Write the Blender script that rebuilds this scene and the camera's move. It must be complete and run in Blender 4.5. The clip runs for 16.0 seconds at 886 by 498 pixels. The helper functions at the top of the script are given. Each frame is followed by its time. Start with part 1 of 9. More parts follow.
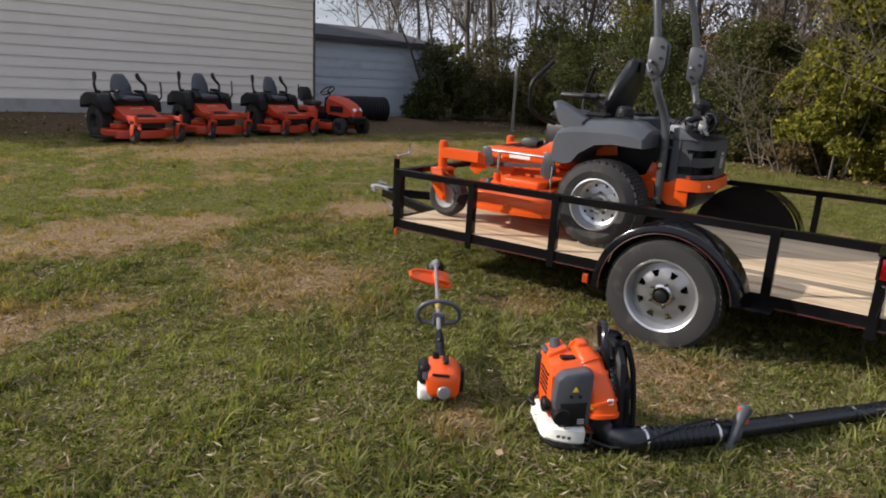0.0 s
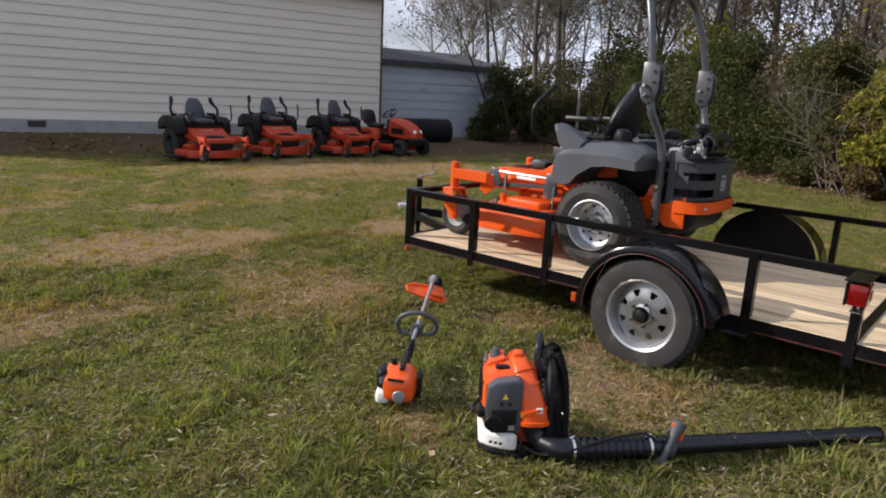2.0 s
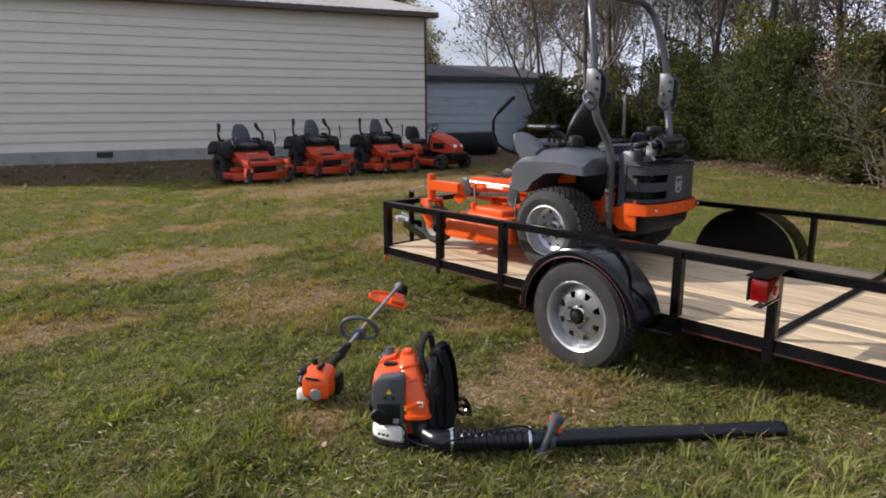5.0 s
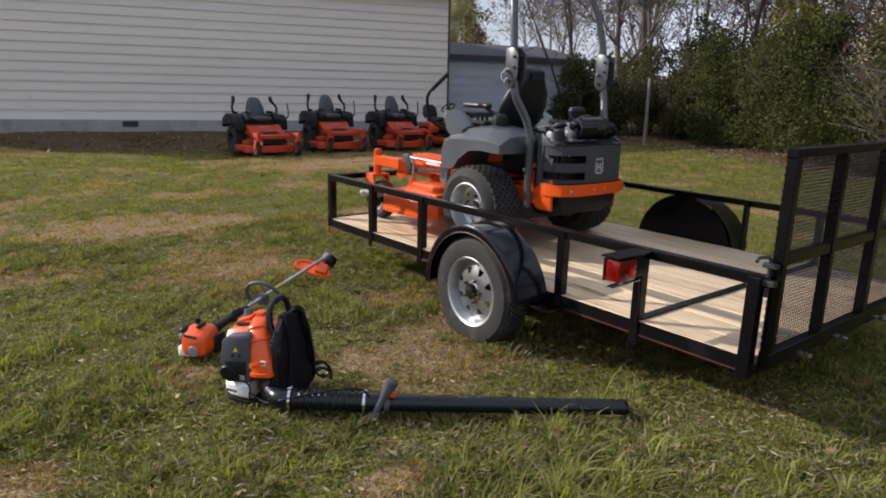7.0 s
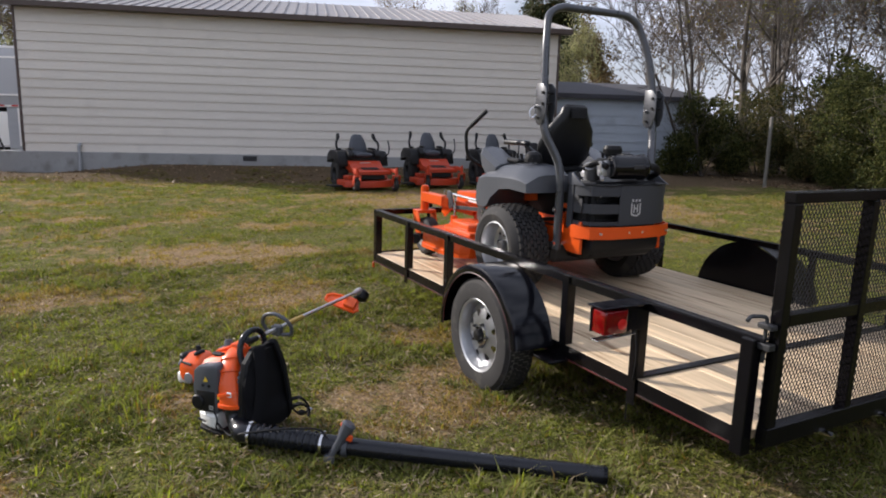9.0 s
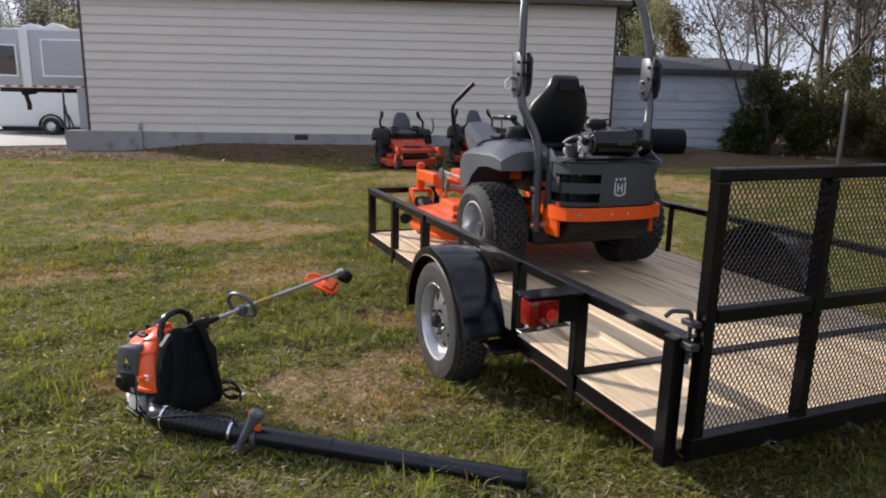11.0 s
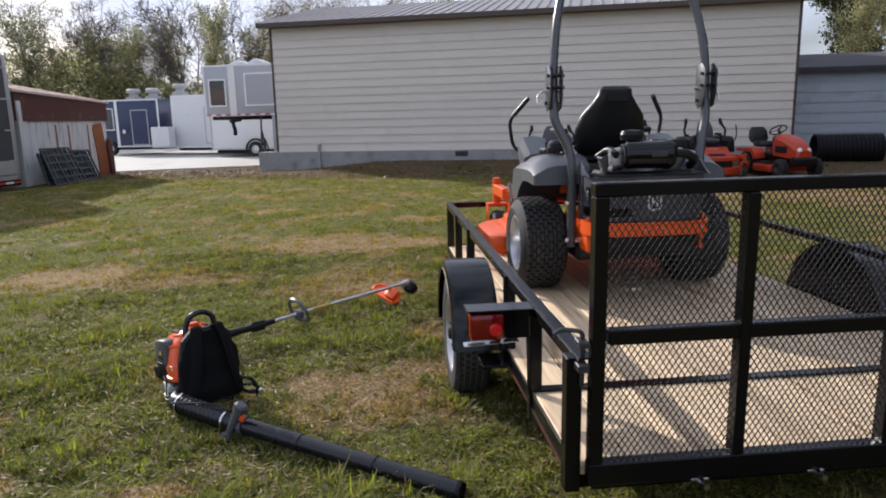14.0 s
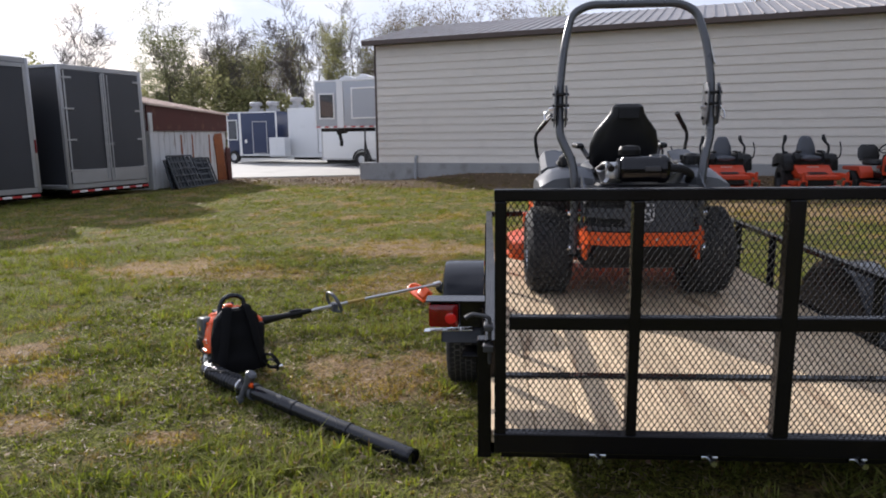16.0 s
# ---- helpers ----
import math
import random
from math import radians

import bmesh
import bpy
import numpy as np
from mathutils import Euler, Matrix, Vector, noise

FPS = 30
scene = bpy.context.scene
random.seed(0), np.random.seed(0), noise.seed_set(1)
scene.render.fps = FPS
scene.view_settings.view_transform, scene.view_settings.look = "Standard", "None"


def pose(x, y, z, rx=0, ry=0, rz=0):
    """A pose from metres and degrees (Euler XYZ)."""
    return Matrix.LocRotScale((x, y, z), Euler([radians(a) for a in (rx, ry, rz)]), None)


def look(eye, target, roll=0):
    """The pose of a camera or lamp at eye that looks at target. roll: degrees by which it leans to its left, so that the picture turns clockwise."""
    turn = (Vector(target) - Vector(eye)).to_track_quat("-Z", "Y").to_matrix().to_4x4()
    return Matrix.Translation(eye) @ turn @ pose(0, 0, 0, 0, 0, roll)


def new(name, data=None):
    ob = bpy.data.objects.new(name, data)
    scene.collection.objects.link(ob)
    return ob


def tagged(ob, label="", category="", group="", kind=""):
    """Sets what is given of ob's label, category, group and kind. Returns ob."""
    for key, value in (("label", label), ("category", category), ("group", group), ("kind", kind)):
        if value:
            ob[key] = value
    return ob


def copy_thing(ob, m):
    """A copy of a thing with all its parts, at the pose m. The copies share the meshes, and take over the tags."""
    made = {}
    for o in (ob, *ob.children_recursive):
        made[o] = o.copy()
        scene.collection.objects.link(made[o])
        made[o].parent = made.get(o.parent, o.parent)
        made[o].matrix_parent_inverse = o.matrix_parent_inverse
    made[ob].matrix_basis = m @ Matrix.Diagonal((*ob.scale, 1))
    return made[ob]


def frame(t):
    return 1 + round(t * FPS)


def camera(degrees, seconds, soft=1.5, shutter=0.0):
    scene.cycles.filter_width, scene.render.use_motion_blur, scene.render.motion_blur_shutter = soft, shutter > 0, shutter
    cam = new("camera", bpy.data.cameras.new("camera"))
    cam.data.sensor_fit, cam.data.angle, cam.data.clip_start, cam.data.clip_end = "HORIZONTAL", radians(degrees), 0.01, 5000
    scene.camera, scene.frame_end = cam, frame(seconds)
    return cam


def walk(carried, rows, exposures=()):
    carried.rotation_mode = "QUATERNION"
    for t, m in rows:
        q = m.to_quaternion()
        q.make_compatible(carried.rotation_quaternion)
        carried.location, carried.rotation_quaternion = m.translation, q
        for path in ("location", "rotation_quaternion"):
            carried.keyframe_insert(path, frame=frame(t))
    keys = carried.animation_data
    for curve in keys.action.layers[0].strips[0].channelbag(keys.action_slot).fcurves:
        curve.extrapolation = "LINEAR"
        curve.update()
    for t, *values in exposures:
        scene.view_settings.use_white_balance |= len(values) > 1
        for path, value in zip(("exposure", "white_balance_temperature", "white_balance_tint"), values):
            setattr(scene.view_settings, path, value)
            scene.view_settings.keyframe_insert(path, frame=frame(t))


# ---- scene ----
cam = camera(66.6, 16.0, soft=1.9)
EXPOSURE = [(0.0, 0.20, 6520, 13), (2.0, 0.23, 6460, 13), (3.5, 0.28, 6380, 13), (7.0, 0.27, 6400, 13), (8.7, 0.36, 6400, 14), (11.0, 0.40, 6320, 14), (16.0, 0.37, 6230, 14)]
PATH = [
    (0, (0.041, -0.074, 1.321), (-1.09, 1.504, 0.841), 2.9),
    (0.5, (0.177, -0.056, 1.325), (-0.982, 1.505, 0.853), 0.7),
    (1, (0.268, 0.048, 1.311), (-0.935, 1.583, 0.866), 2.4),
    (1.5, (0.398, 0.111, 1.329), (-0.868, 1.599, 0.901), 1.2),
    (2, (0.594, 0.122, 1.36), (-0.725, 1.563, 0.93), 2.7),
    (2.5, (0.741, 0.218, 1.378), (-0.606, 1.632, 0.945), 0.8),
    (3, (0.829, 0.349, 1.385), (-0.543, 1.751, 0.995), 1.5),
    (3.5, (0.916, 0.421, 1.396), (-0.486, 1.802, 1.035), 0.5),
    (3.7, (0.995, 0.428, 1.376), (-0.421, 1.797, 1.028), 1.1),
    (5.8, (1.6, 0.775, 1.391), (0.078, 2.001, 0.966), -0.8),
    (6, (1.704, 0.841, 1.363), (0.153, 2.029, 0.936), 0.3),
    (6.5, (1.883, 1.006, 1.364), (0.314, 2.151, 0.887), -1.4),
    (7, (1.974, 1.196, 1.367), (0.42, 2.371, 0.914), 1.2),
    (7.5, (2.069, 1.311, 1.393), (0.472, 2.446, 0.99), -0.7),
    (8, (2.2, 1.479, 1.385), (0.503, 2.471, 1.013), 1.6),
    (8.5, (2.23, 1.634, 1.39), (0.505, 2.572, 1.007), -1.0),
    (8.7, (2.213, 1.72, 1.381), (0.47, 2.642, 1.041), 0.5),
    (10.8, (2.284, 2.482, 1.342), (0.451, 3.158, 0.916), 0.2),
    (11, (2.269, 2.535, 1.348), (0.435, 3.215, 0.931), 1.0),
    (11.5, (2.276, 2.664, 1.362), (0.423, 3.307, 0.97), -0.9),
    (12, (2.368, 2.829, 1.359), (0.451, 3.255, 0.982), 0.4),
    (12.5, (2.418, 2.987, 1.341), (0.504, 3.345, 0.882), -0.6),
    (13, (2.383, 3.139, 1.342), (0.45, 3.443, 0.926), -0.0),
    (13.5, (2.417, 3.251, 1.362), (0.471, 3.499, 0.974), -1.1),
    (14, (2.572, 3.462, 1.366), (0.613, 3.599, 0.99), -1.3),
    (14.5, (2.679, 3.677, 1.374), (0.743, 3.775, 0.881), -1.4),
    (15, (2.671, 3.831, 1.388), (0.715, 3.919, 0.981), -1.2),
    (15.5, (2.73, 3.954, 1.402), (0.761, 3.933, 1.052), -2.2),
    (16, (2.98, 4.099, 1.363), (1.016, 3.912, 1.029), -0.7),
]
walk(cam, [(t, look(eye, target, roll)) for t, eye, target, roll in PATH], EXPOSURE)

# ---- light ----
SUN_AZ, SUN_EL = 40.0, 26.0          # the light travels towards this bearing (from +x to +y)
world = bpy.data.worlds.new("sky")
scene.world = world
world.use_nodes = True
wn, wl = world.node_tree.nodes, world.node_tree.links
wn.clear()
sky = wn.new("ShaderNodeTexSky")
sky.sky_type = "NISHITA"
sky.sun_disc = False
sky.sun_elevation = radians(SUN_EL)
sky.sun_rotation = radians(270 - SUN_AZ)
sky.air_density, sky.dust_density, sky.ozone_density = 1.0, 2.5, 1.0
wtc = wn.new("ShaderNodeTexCoord")
wmap = wn.new("ShaderNodeMapping")
wmap.inputs["Scale"].default_value = (1.2, 1.2, 3.5)
cloud = wn.new("ShaderNodeTexNoise")
cloud.inputs["Scale"].default_value, cloud.inputs["Detail"].default_value = 2.2, 6.0
cramp = wn.new("ShaderNodeMapRange")
cramp.inputs["From Min"].default_value, cramp.inputs["From Max"].default_value = 0.27, 0.55
cmix = wn.new("ShaderNodeMix")
cmix.data_type = "RGBA"
cmix.inputs["B"].default_value = (8.8, 9.5, 11.2, 1)
wbg = wn.new("ShaderNodeBackground")
wbg.inputs["Strength"].default_value = 0.078
wout = wn.new("ShaderNodeOutputWorld")
wl.new(wtc.outputs["Generated"], wmap.inputs["Vector"])
wl.new(wmap.outputs["Vector"], cloud.inputs["Vector"])
wl.new(cloud.outputs["Fac"], cramp.inputs["Value"])
wl.new(cramp.outputs["Result"], cmix.inputs["Factor"])
wl.new(sky.outputs["Color"], cmix.inputs["A"])
wl.new(cmix.outputs["Result"], wbg.inputs["Color"])
wl.new(wbg.outputs["Background"], wout.inputs["Surface"])
sun_data = bpy.data.lights.new("sun", "SUN")
sun_data.energy, sun_data.angle, sun_data.color = 4.8, radians(0.6), (1.0, 0.94, 0.85)
sun = new("sun", sun_data)
_h = math.cos(radians(SUN_EL))
sun.matrix_world = look((-60, -50, 45), Vector((-60, -50, 45)) + Vector((_h * math.cos(radians(SUN_AZ)), _h * math.sin(radians(SUN_AZ)), -math.sin(radians(SUN_EL)))))

# ---- mesh helpers ----
def part(name, bm, material, parent=None, label="", smooth=True, m=None):
    """One mesh object out of a bmesh, under a thing or a part."""
    me = bpy.data.meshes.new(name)
    bmesh.ops.recalc_face_normals(bm, faces=bm.faces[:])
    bm.to_mesh(me)
    bm.free()
    if smooth:
        me.shade_smooth()
        me.set_sharp_from_angle(angle=radians(32))
    for mm in material if isinstance(material, (list, tuple)) else [material]:
        me.materials.append(mm)
    ob = new(name, me)
    if parent is not None:
        ob.parent = parent
    if m is not None:
        ob.matrix_local = m
    if label:
        ob["label"] = label
    return ob


def thing(name, m, label, category, group="", kind=""):
    ob = new(name)
    ob.empty_display_size = 0.1
    ob.matrix_world = m
    return tagged(ob, label, category, group, kind)


def same_mesh(name, src, parent, m):
    """Another object on the mesh of src."""
    ob = new(name, src.data)
    ob.parent = parent
    ob.matrix_local = m
    return ob


def BM():
    return bmesh.new()


def box(bm, lo, hi, bevel=0.0, m=None, seg=1):
    vs = [bm.verts.new((x, y, z)) for x in (lo[0], hi[0]) for y in (lo[1], hi[1]) for z in (lo[2], hi[2])]
    fs = [bm.faces.new([vs[i] for i in q]) for q in ((0, 1, 3, 2), (4, 6, 7, 5), (0, 4, 5, 1), (2, 3, 7, 6), (0, 2, 6, 4), (1, 5, 7, 3))]
    if m is not None:
        for v in vs:
            v.co = m @ v.co
    if bevel > 0:
        es = list({e for f in fs for e in f.edges})
        bmesh.ops.bevel(bm, geom=es, offset=bevel, segments=seg, profile=0.5, affect="EDGES", clamp_overlap=True)


def axes(d):
    d = Vector(d).normalized()
    up = Vector((0, 0, 1)) if abs(d.z) < 0.95 else Vector((1, 0, 0))
    a = d.cross(up).normalized()
    return d, a, a.cross(d).normalized()


def bar(bm, p0, p1, w, h, bevel=0.003):
    """A rectangular bar from p0 to p1, w across and h upright."""
    p0, p1 = Vector(p0), Vector(p1)
    d, a, u = axes(p1 - p0)
    m = Matrix((d, a, u)).transposed().to_4x4()
    m.translation = p0
    L = (p1 - p0).length
    box(bm, (0, -w / 2, -h / 2), (L, w / 2, h / 2), bevel, m)


def ring(bm, c, a, b, r, seg, ph=0.0):
    return [bm.verts.new(Vector(c) + r * (math.cos(2 * math.pi * i / seg + ph) * a + math.sin(2 * math.pi * i / seg + ph) * b)) for i in range(seg)]


def bridge(bm, r0, r1):
    n = len(r0)
    for i in range(n):
        bm.faces.new((r0[i], r0[(i + 1) % n], r1[(i + 1) % n], r1[i]))


def cyl(bm, p0, p1, r0, r1=None, seg=16, caps=True):
    p0, p1 = Vector(p0), Vector(p1)
    d, a, b = axes(p1 - p0)
    A, B = ring(bm, p0, a, b, r0, seg), ring(bm, p1, a, b, r0 if r1 is None else r1, seg)
    bridge(bm, A, B)
    if caps:
        bm.faces.new(A[::-1])
        bm.faces.new(B)


def fillet(pts, rad, n=5):
    """A polyline with its corners rounded."""
    pts = [Vector(p) for p in pts]
    out = [pts[0]]
    for i in range(1, len(pts) - 1):
        p, q, r = pts[i - 1], pts[i], pts[i + 1]
        k = min(rad, (p - q).length * 0.45, (r - q).length * 0.45)
        a, b = q + (p - q).normalized() * k, q + (r - q).normalized() * k
        for j in range(n + 1):
            t = j / n
            out.append((1 - t) ** 2 * a + 2 * t * (1 - t) * q + t * t * b)
    return out + [pts[-1]]


def tube(bm, pts, r, seg=8, closed=False, radii=None, flat=1.0):
    pts = [Vector(p) for p in pts]
    n = len(pts)
    prev, rings = None, []
    for i, p in enumerate(pts):
        d = (pts[(i + 1) % n] - pts[i - 1]) if closed or 0 < i < n - 1 else (pts[min(i + 1, n - 1)] - pts[max(i - 1, 0)])
        d.normalize()
        if prev is None:
            _, a, _ = axes(d)
        else:
            a = prev - d * prev.dot(d)
            a.normalize()
        prev = a
        rr = radii[i] if radii else r
        rings.append([bm.verts.new(p + rr * (math.cos(2 * math.pi * k / seg + math.pi / seg) * a + flat * math.sin(2 * math.pi * k / seg + math.pi / seg) * d.cross(a))) for k in range(seg)])
    for i in range(n - 1):
        bridge(bm, rings[i], rings[i + 1])
    if closed:
        bridge(bm, rings[-1], rings[0])
    else:
        bm.faces.new(rings[0][::-1])
        bm.faces.new(rings[-1])


def lathe(bm, prof, m, seg=32, closed=False):
    """A profile of (radius, height) turned about z, then put in place by m."""
    rings = []
    for r, z in prof:
        if r < 1e-5:
            rings.append([bm.verts.new(m @ Vector((0, 0, z)))])
        else:
            rings.append([bm.verts.new(m @ Vector((r * math.cos(2 * math.pi * i / seg), r * math.sin(2 * math.pi * i / seg), z))) for i in range(seg)])
    pairs = list(zip(rings, rings[1:])) + ([(rings[-1], rings[0])] if closed else [])
    for A, B in pairs:
        for i in range(seg):
            j = (i + 1) % seg
            if len(A) == 1 and len(B) == 1:
                continue
            if len(A) == 1:
                bm.faces.new((A[0], B[j], B[i]))
            elif len(B) == 1:
                bm.faces.new((A[i], A[j], B[0]))
            else:
                bm.faces.new((A[i], A[j], B[j], B[i]))


def prism(bm, poly, axis, lo, hi, bevel=0.0, m=None, seg=2):
    """A polygon pushed out along an axis. 'y': points are (x, z); 'x': (y, z); 'z': (x, y)."""
    def at(p, k):
        v = {"y": (p[0], k, p[1]), "x": (k, p[0], p[1]), "z": (p[0], p[1], k)}[axis]
        return m @ Vector(v) if m is not None else Vector(v)
    A, B = [bm.verts.new(at(p, lo)) for p in poly], [bm.verts.new(at(p, hi)) for p in poly]
    fs = [bm.faces.new(A[::-1]), bm.faces.new(B)]
    n = len(poly)
    for i in range(n):
        fs.append(bm.faces.new((A[i], A[(i + 1) % n], B[(i + 1) % n], B[i])))
    if bevel > 0:
        es = list({e for f in fs for e in f.edges})
        bmesh.ops.bevel(bm, geom=es, offset=bevel, segments=seg, profile=0.5, affect="EDGES", clamp_overlap=True)


def loft(bm, sections, caps=True):
    rs = [[bm.verts.new(p) for p in s] for s in sections]
    for A, B in zip(rs, rs[1:]):
        bridge(bm, A, B)
    if caps:
        bm.faces.new(rs[0][::-1])
        bm.faces.new(rs[-1])


def sheet(name, co, quads, material, parent=None, uv=None):
    """A mesh out of arrays: corners and quads."""
    me = bpy.data.meshes.new(name)
    me.vertices.add(len(co))
    me.vertices.foreach_set("co", np.asarray(co, dtype=np.float32).ravel())
    q = np.asarray(quads, dtype=np.int32)
    k = q.shape[1]
    me.loops.add(q.size)
    me.loops.foreach_set("vertex_index", q.ravel())
    me.polygons.add(len(q))
    me.polygons.foreach_set("loop_start", np.arange(0, q.size, k, dtype=np.int32))
    me.polygons.foreach_set("loop_total", np.full(len(q), k, dtype=np.int32))
    me.update(calc_edges=True)
    me.validate()
    me.materials.append(material)
    ob = new(name, me)
    if parent is not None:
        ob.parent = parent
    return ob


# ---- materials ----
def mat(name, col, rough=0.5, metal=0.0, var=0.12, scale=5.0, fine=70.0, bump=0.0, coat=0.0, rnd=0.0, stain=None, stretch=None, alpha=None, spec=0.5, rvar=0.12):
    """A painted, plastic, wooden or metal surface: its colour varies at two scales; stain: (colour, from, to) of a blotchy second colour."""
    m = bpy.data.materials.new(name)
    m.use_nodes = True
    nt = m.node_tree
    N, L = nt.nodes, nt.links
    bs = N["Principled BSDF"]
    tc = N.new("ShaderNodeTexCoord")
    vec = tc.outputs["Object"]
    if stretch:
        mp = N.new("ShaderNodeMapping")
        mp.inputs["Scale"].default_value = stretch
        L.new(vec, mp.inputs["Vector"])
        vec = mp.outputs["Vector"]
    oi = N.new("ShaderNodeObjectInfo")
    if rnd:
        sh = N.new("ShaderNodeVectorMath")
        sh.operation = "MULTIPLY_ADD"
        sh.inputs[1].default_value = (1, 1, 1)
        cb = N.new("ShaderNodeMath")
        cb.operation = "MULTIPLY"
        cb.inputs[1].default_value = 37.0
        L.new(oi.outputs["Random"], cb.inputs[0])
        L.new(vec, sh.inputs[0])
        L.new(cb.outputs[0], sh.inputs[2])
        vec = sh.outputs[0]
    n1, n2 = N.new("ShaderNodeTexNoise"), N.new("ShaderNodeTexNoise")
    n1.inputs["Scale"].default_value, n1.inputs["Detail"].default_value = scale, 4
    n2.inputs["Scale"].default_value, n2.inputs["Detail"].default_value = fine, 3
    L.new(vec, n1.inputs["Vector"])
    L.new(vec, n2.inputs["Vector"])
    a = N.new("ShaderNodeMath")
    a.operation = "MULTIPLY_ADD"
    a.inputs[1].default_value, a.inputs[2].default_value = 2.4 * var, 1 - 1.8 * var
    L.new(n1.outputs["Fac"], a.inputs[0])
    b = N.new("ShaderNodeMath")
    b.operation = "MULTIPLY_ADD"
    b.inputs[1].default_value = 1.2 * var
    L.new(n2.outputs["Fac"], b.inputs[0])
    L.new(a.outputs[0], b.inputs[2])
    val = b.outputs[0]
    if rnd:
        c = N.new("ShaderNodeMath")
        c.operation = "MULTIPLY_ADD"
        c.inputs[1].default_value, c.inputs[2].default_value = rnd, 1 - rnd / 2
        L.new(oi.outputs["Random"], c.inputs[0])
        d = N.new("ShaderNodeMath")
        d.operation = "MULTIPLY"
        L.new(c.outputs[0], d.inputs[0])
        L.new(val, d.inputs[1])
        val = d.outputs[0]
    sc = N.new("ShaderNodeVectorMath")
    sc.operation = "SCALE"
    sc.inputs[0].default_value = col
    L.new(val, sc.inputs["Scale"])
    out = sc.outputs[0]
    if stain:
        n3 = N.new("ShaderNodeTexNoise")
        n3.inputs["Scale"].default_value, n3.inputs["Detail"].default_value = scale * 1.7, 6
        L.new(vec, n3.inputs["Vector"])
        mr = N.new("ShaderNodeMapRange")
        mr.inputs["From Min"].default_value, mr.inputs["From Max"].default_value = stain[1], stain[2]
        L.new(n3.outputs["Fac"], mr.inputs["Value"])
        mx = N.new("ShaderNodeMix")
        mx.data_type = "RGBA"
        mx.inputs["B"].default_value = (*stain[0], 1)
        L.new(mr.outputs["Result"], mx.inputs["Factor"])
        L.new(out, mx.inputs["A"])
        out = mx.outputs["Result"]
    L.new(out, bs.inputs["Base Color"])
    r = N.new("ShaderNodeMath")
    r.operation = "MULTIPLY_ADD"
    r.inputs[1].default_value, r.inputs[2].default_value = rvar * 2, rough - rvar
    L.new(n1.outputs["Fac"], r.inputs[0])
    L.new(r.outputs[0], bs.inputs["Roughness"])
    bs.inputs["Metallic"].default_value = metal
    bs.inputs["Coat Weight"].default_value = coat
    bs.inputs["Specular IOR Level"].default_value = spec
    if bump:
        bp = N.new("ShaderNodeBump")
        bp.inputs["Strength"].default_value, bp.inputs["Distance"].default_value = 0.6, bump
        L.new(n2.outputs["Fac"], bp.inputs["Height"])
        L.new(bp.outputs["Normal"], bs.inputs["Normal"])
    return m


M_ORANGE = mat("orange_paint", (0.62, 0.076, 0.005), 0.36, var=0.08, scale=3, coat=0.12, spec=0.4, stain=((0.42, 0.075, 0.015), 0.66, 0.85))
M_ORANGE_PL = mat("orange_plastic", (0.70, 0.086, 0.009), 0.34, var=0.06, scale=8)
# orange darkened and reddened for shade beside the building, with blotchy stains
M_ORANGE_SHADE = mat("orange_paint_shade_stained", (0.44, 0.036, 0.005), 0.5, var=0.16, scale=4, stain=((0.28, 0.06, 0.025), 0.60, 0.85))
M_GREY_PL = mat("dark_grey_plastic", (0.066, 0.071, 0.082), 0.36, spec=0.48, var=0.10, scale=4, fine=220, bump=0.0006)
# pod grey darkened for the shade on the engine guard; also trimmer's dark cover
M_GREY_DK = mat("shaded_guard_dark_cover_plastic", (0.040, 0.043, 0.050), 0.45, spec=0.35, var=0.10, scale=4, fine=220, bump=0.0006)
M_GREY_PT = mat("grey_paint", (0.060, 0.063, 0.071), 0.30, metal=0.2, var=0.08, scale=5, coat=0.3)
M_BLACK_PL = mat("black_plastic", (0.008, 0.008, 0.009), 0.45, spec=0.25, var=0.15, scale=7, fine=200, bump=0.0004)
M_BLACK_PT = mat("black_paint", (0.0040, 0.0036, 0.0046), 0.22, var=0.2, scale=4, spec=0.22, stain=((0.014, 0.010, 0.010), 0.64, 0.88))
M_RUBBER = mat("tyre_rubber", (0.025, 0.024, 0.024), 0.75, spec=0.3, var=0.25, scale=6, fine=90, bump=0.001, stain=((0.075, 0.068, 0.058), 0.55, 0.8))
M_RUBBER_DUSTY = mat("dusty_tread_rubber", (0.14, 0.13, 0.112), 0.85, var=0.25, scale=9, fine=90, bump=0.001)
M_RIM = mat("silver_painted_steel", (0.50, 0.51, 0.53), 0.32, metal=0.75, var=0.06, scale=8, stain=((0.36, 0.34, 0.31), 0.64, 0.85))
M_RIM_GREY = mat("grey_painted_steel_rim", (0.27, 0.285, 0.31), 0.40, metal=0.3, var=0.08, scale=8, stain=((0.25, 0.24, 0.23), 0.60, 0.85))
M_GLOSS_BLACK = mat("gloss_black_paint", (0.003, 0.003, 0.005), 0.15, var=0.25, scale=5, spec=0.36, stain=((0.010, 0.007, 0.007), 0.60, 0.85))
M_TUBE_PL = mat("satin_black_plastic", (0.006, 0.007, 0.011), 0.27, spec=0.42, var=0.2, scale=7, fine=160, bump=0.0003, stain=((0.016, 0.015, 0.015), 0.62, 0.85))
M_MESH = mat("matt_black_mesh", (0.010, 0.010, 0.012), 0.6, spec=0.15, var=0.2, scale=6)
M_STEEL = mat("bright_steel", (0.62, 0.62, 0.63), 0.22, metal=1.0, var=0.08, scale=12)
M_ALU = mat("cast_aluminium", (0.5, 0.5, 0.51), 0.42, metal=0.9, var=0.12, scale=14, fine=150, bump=0.0005)
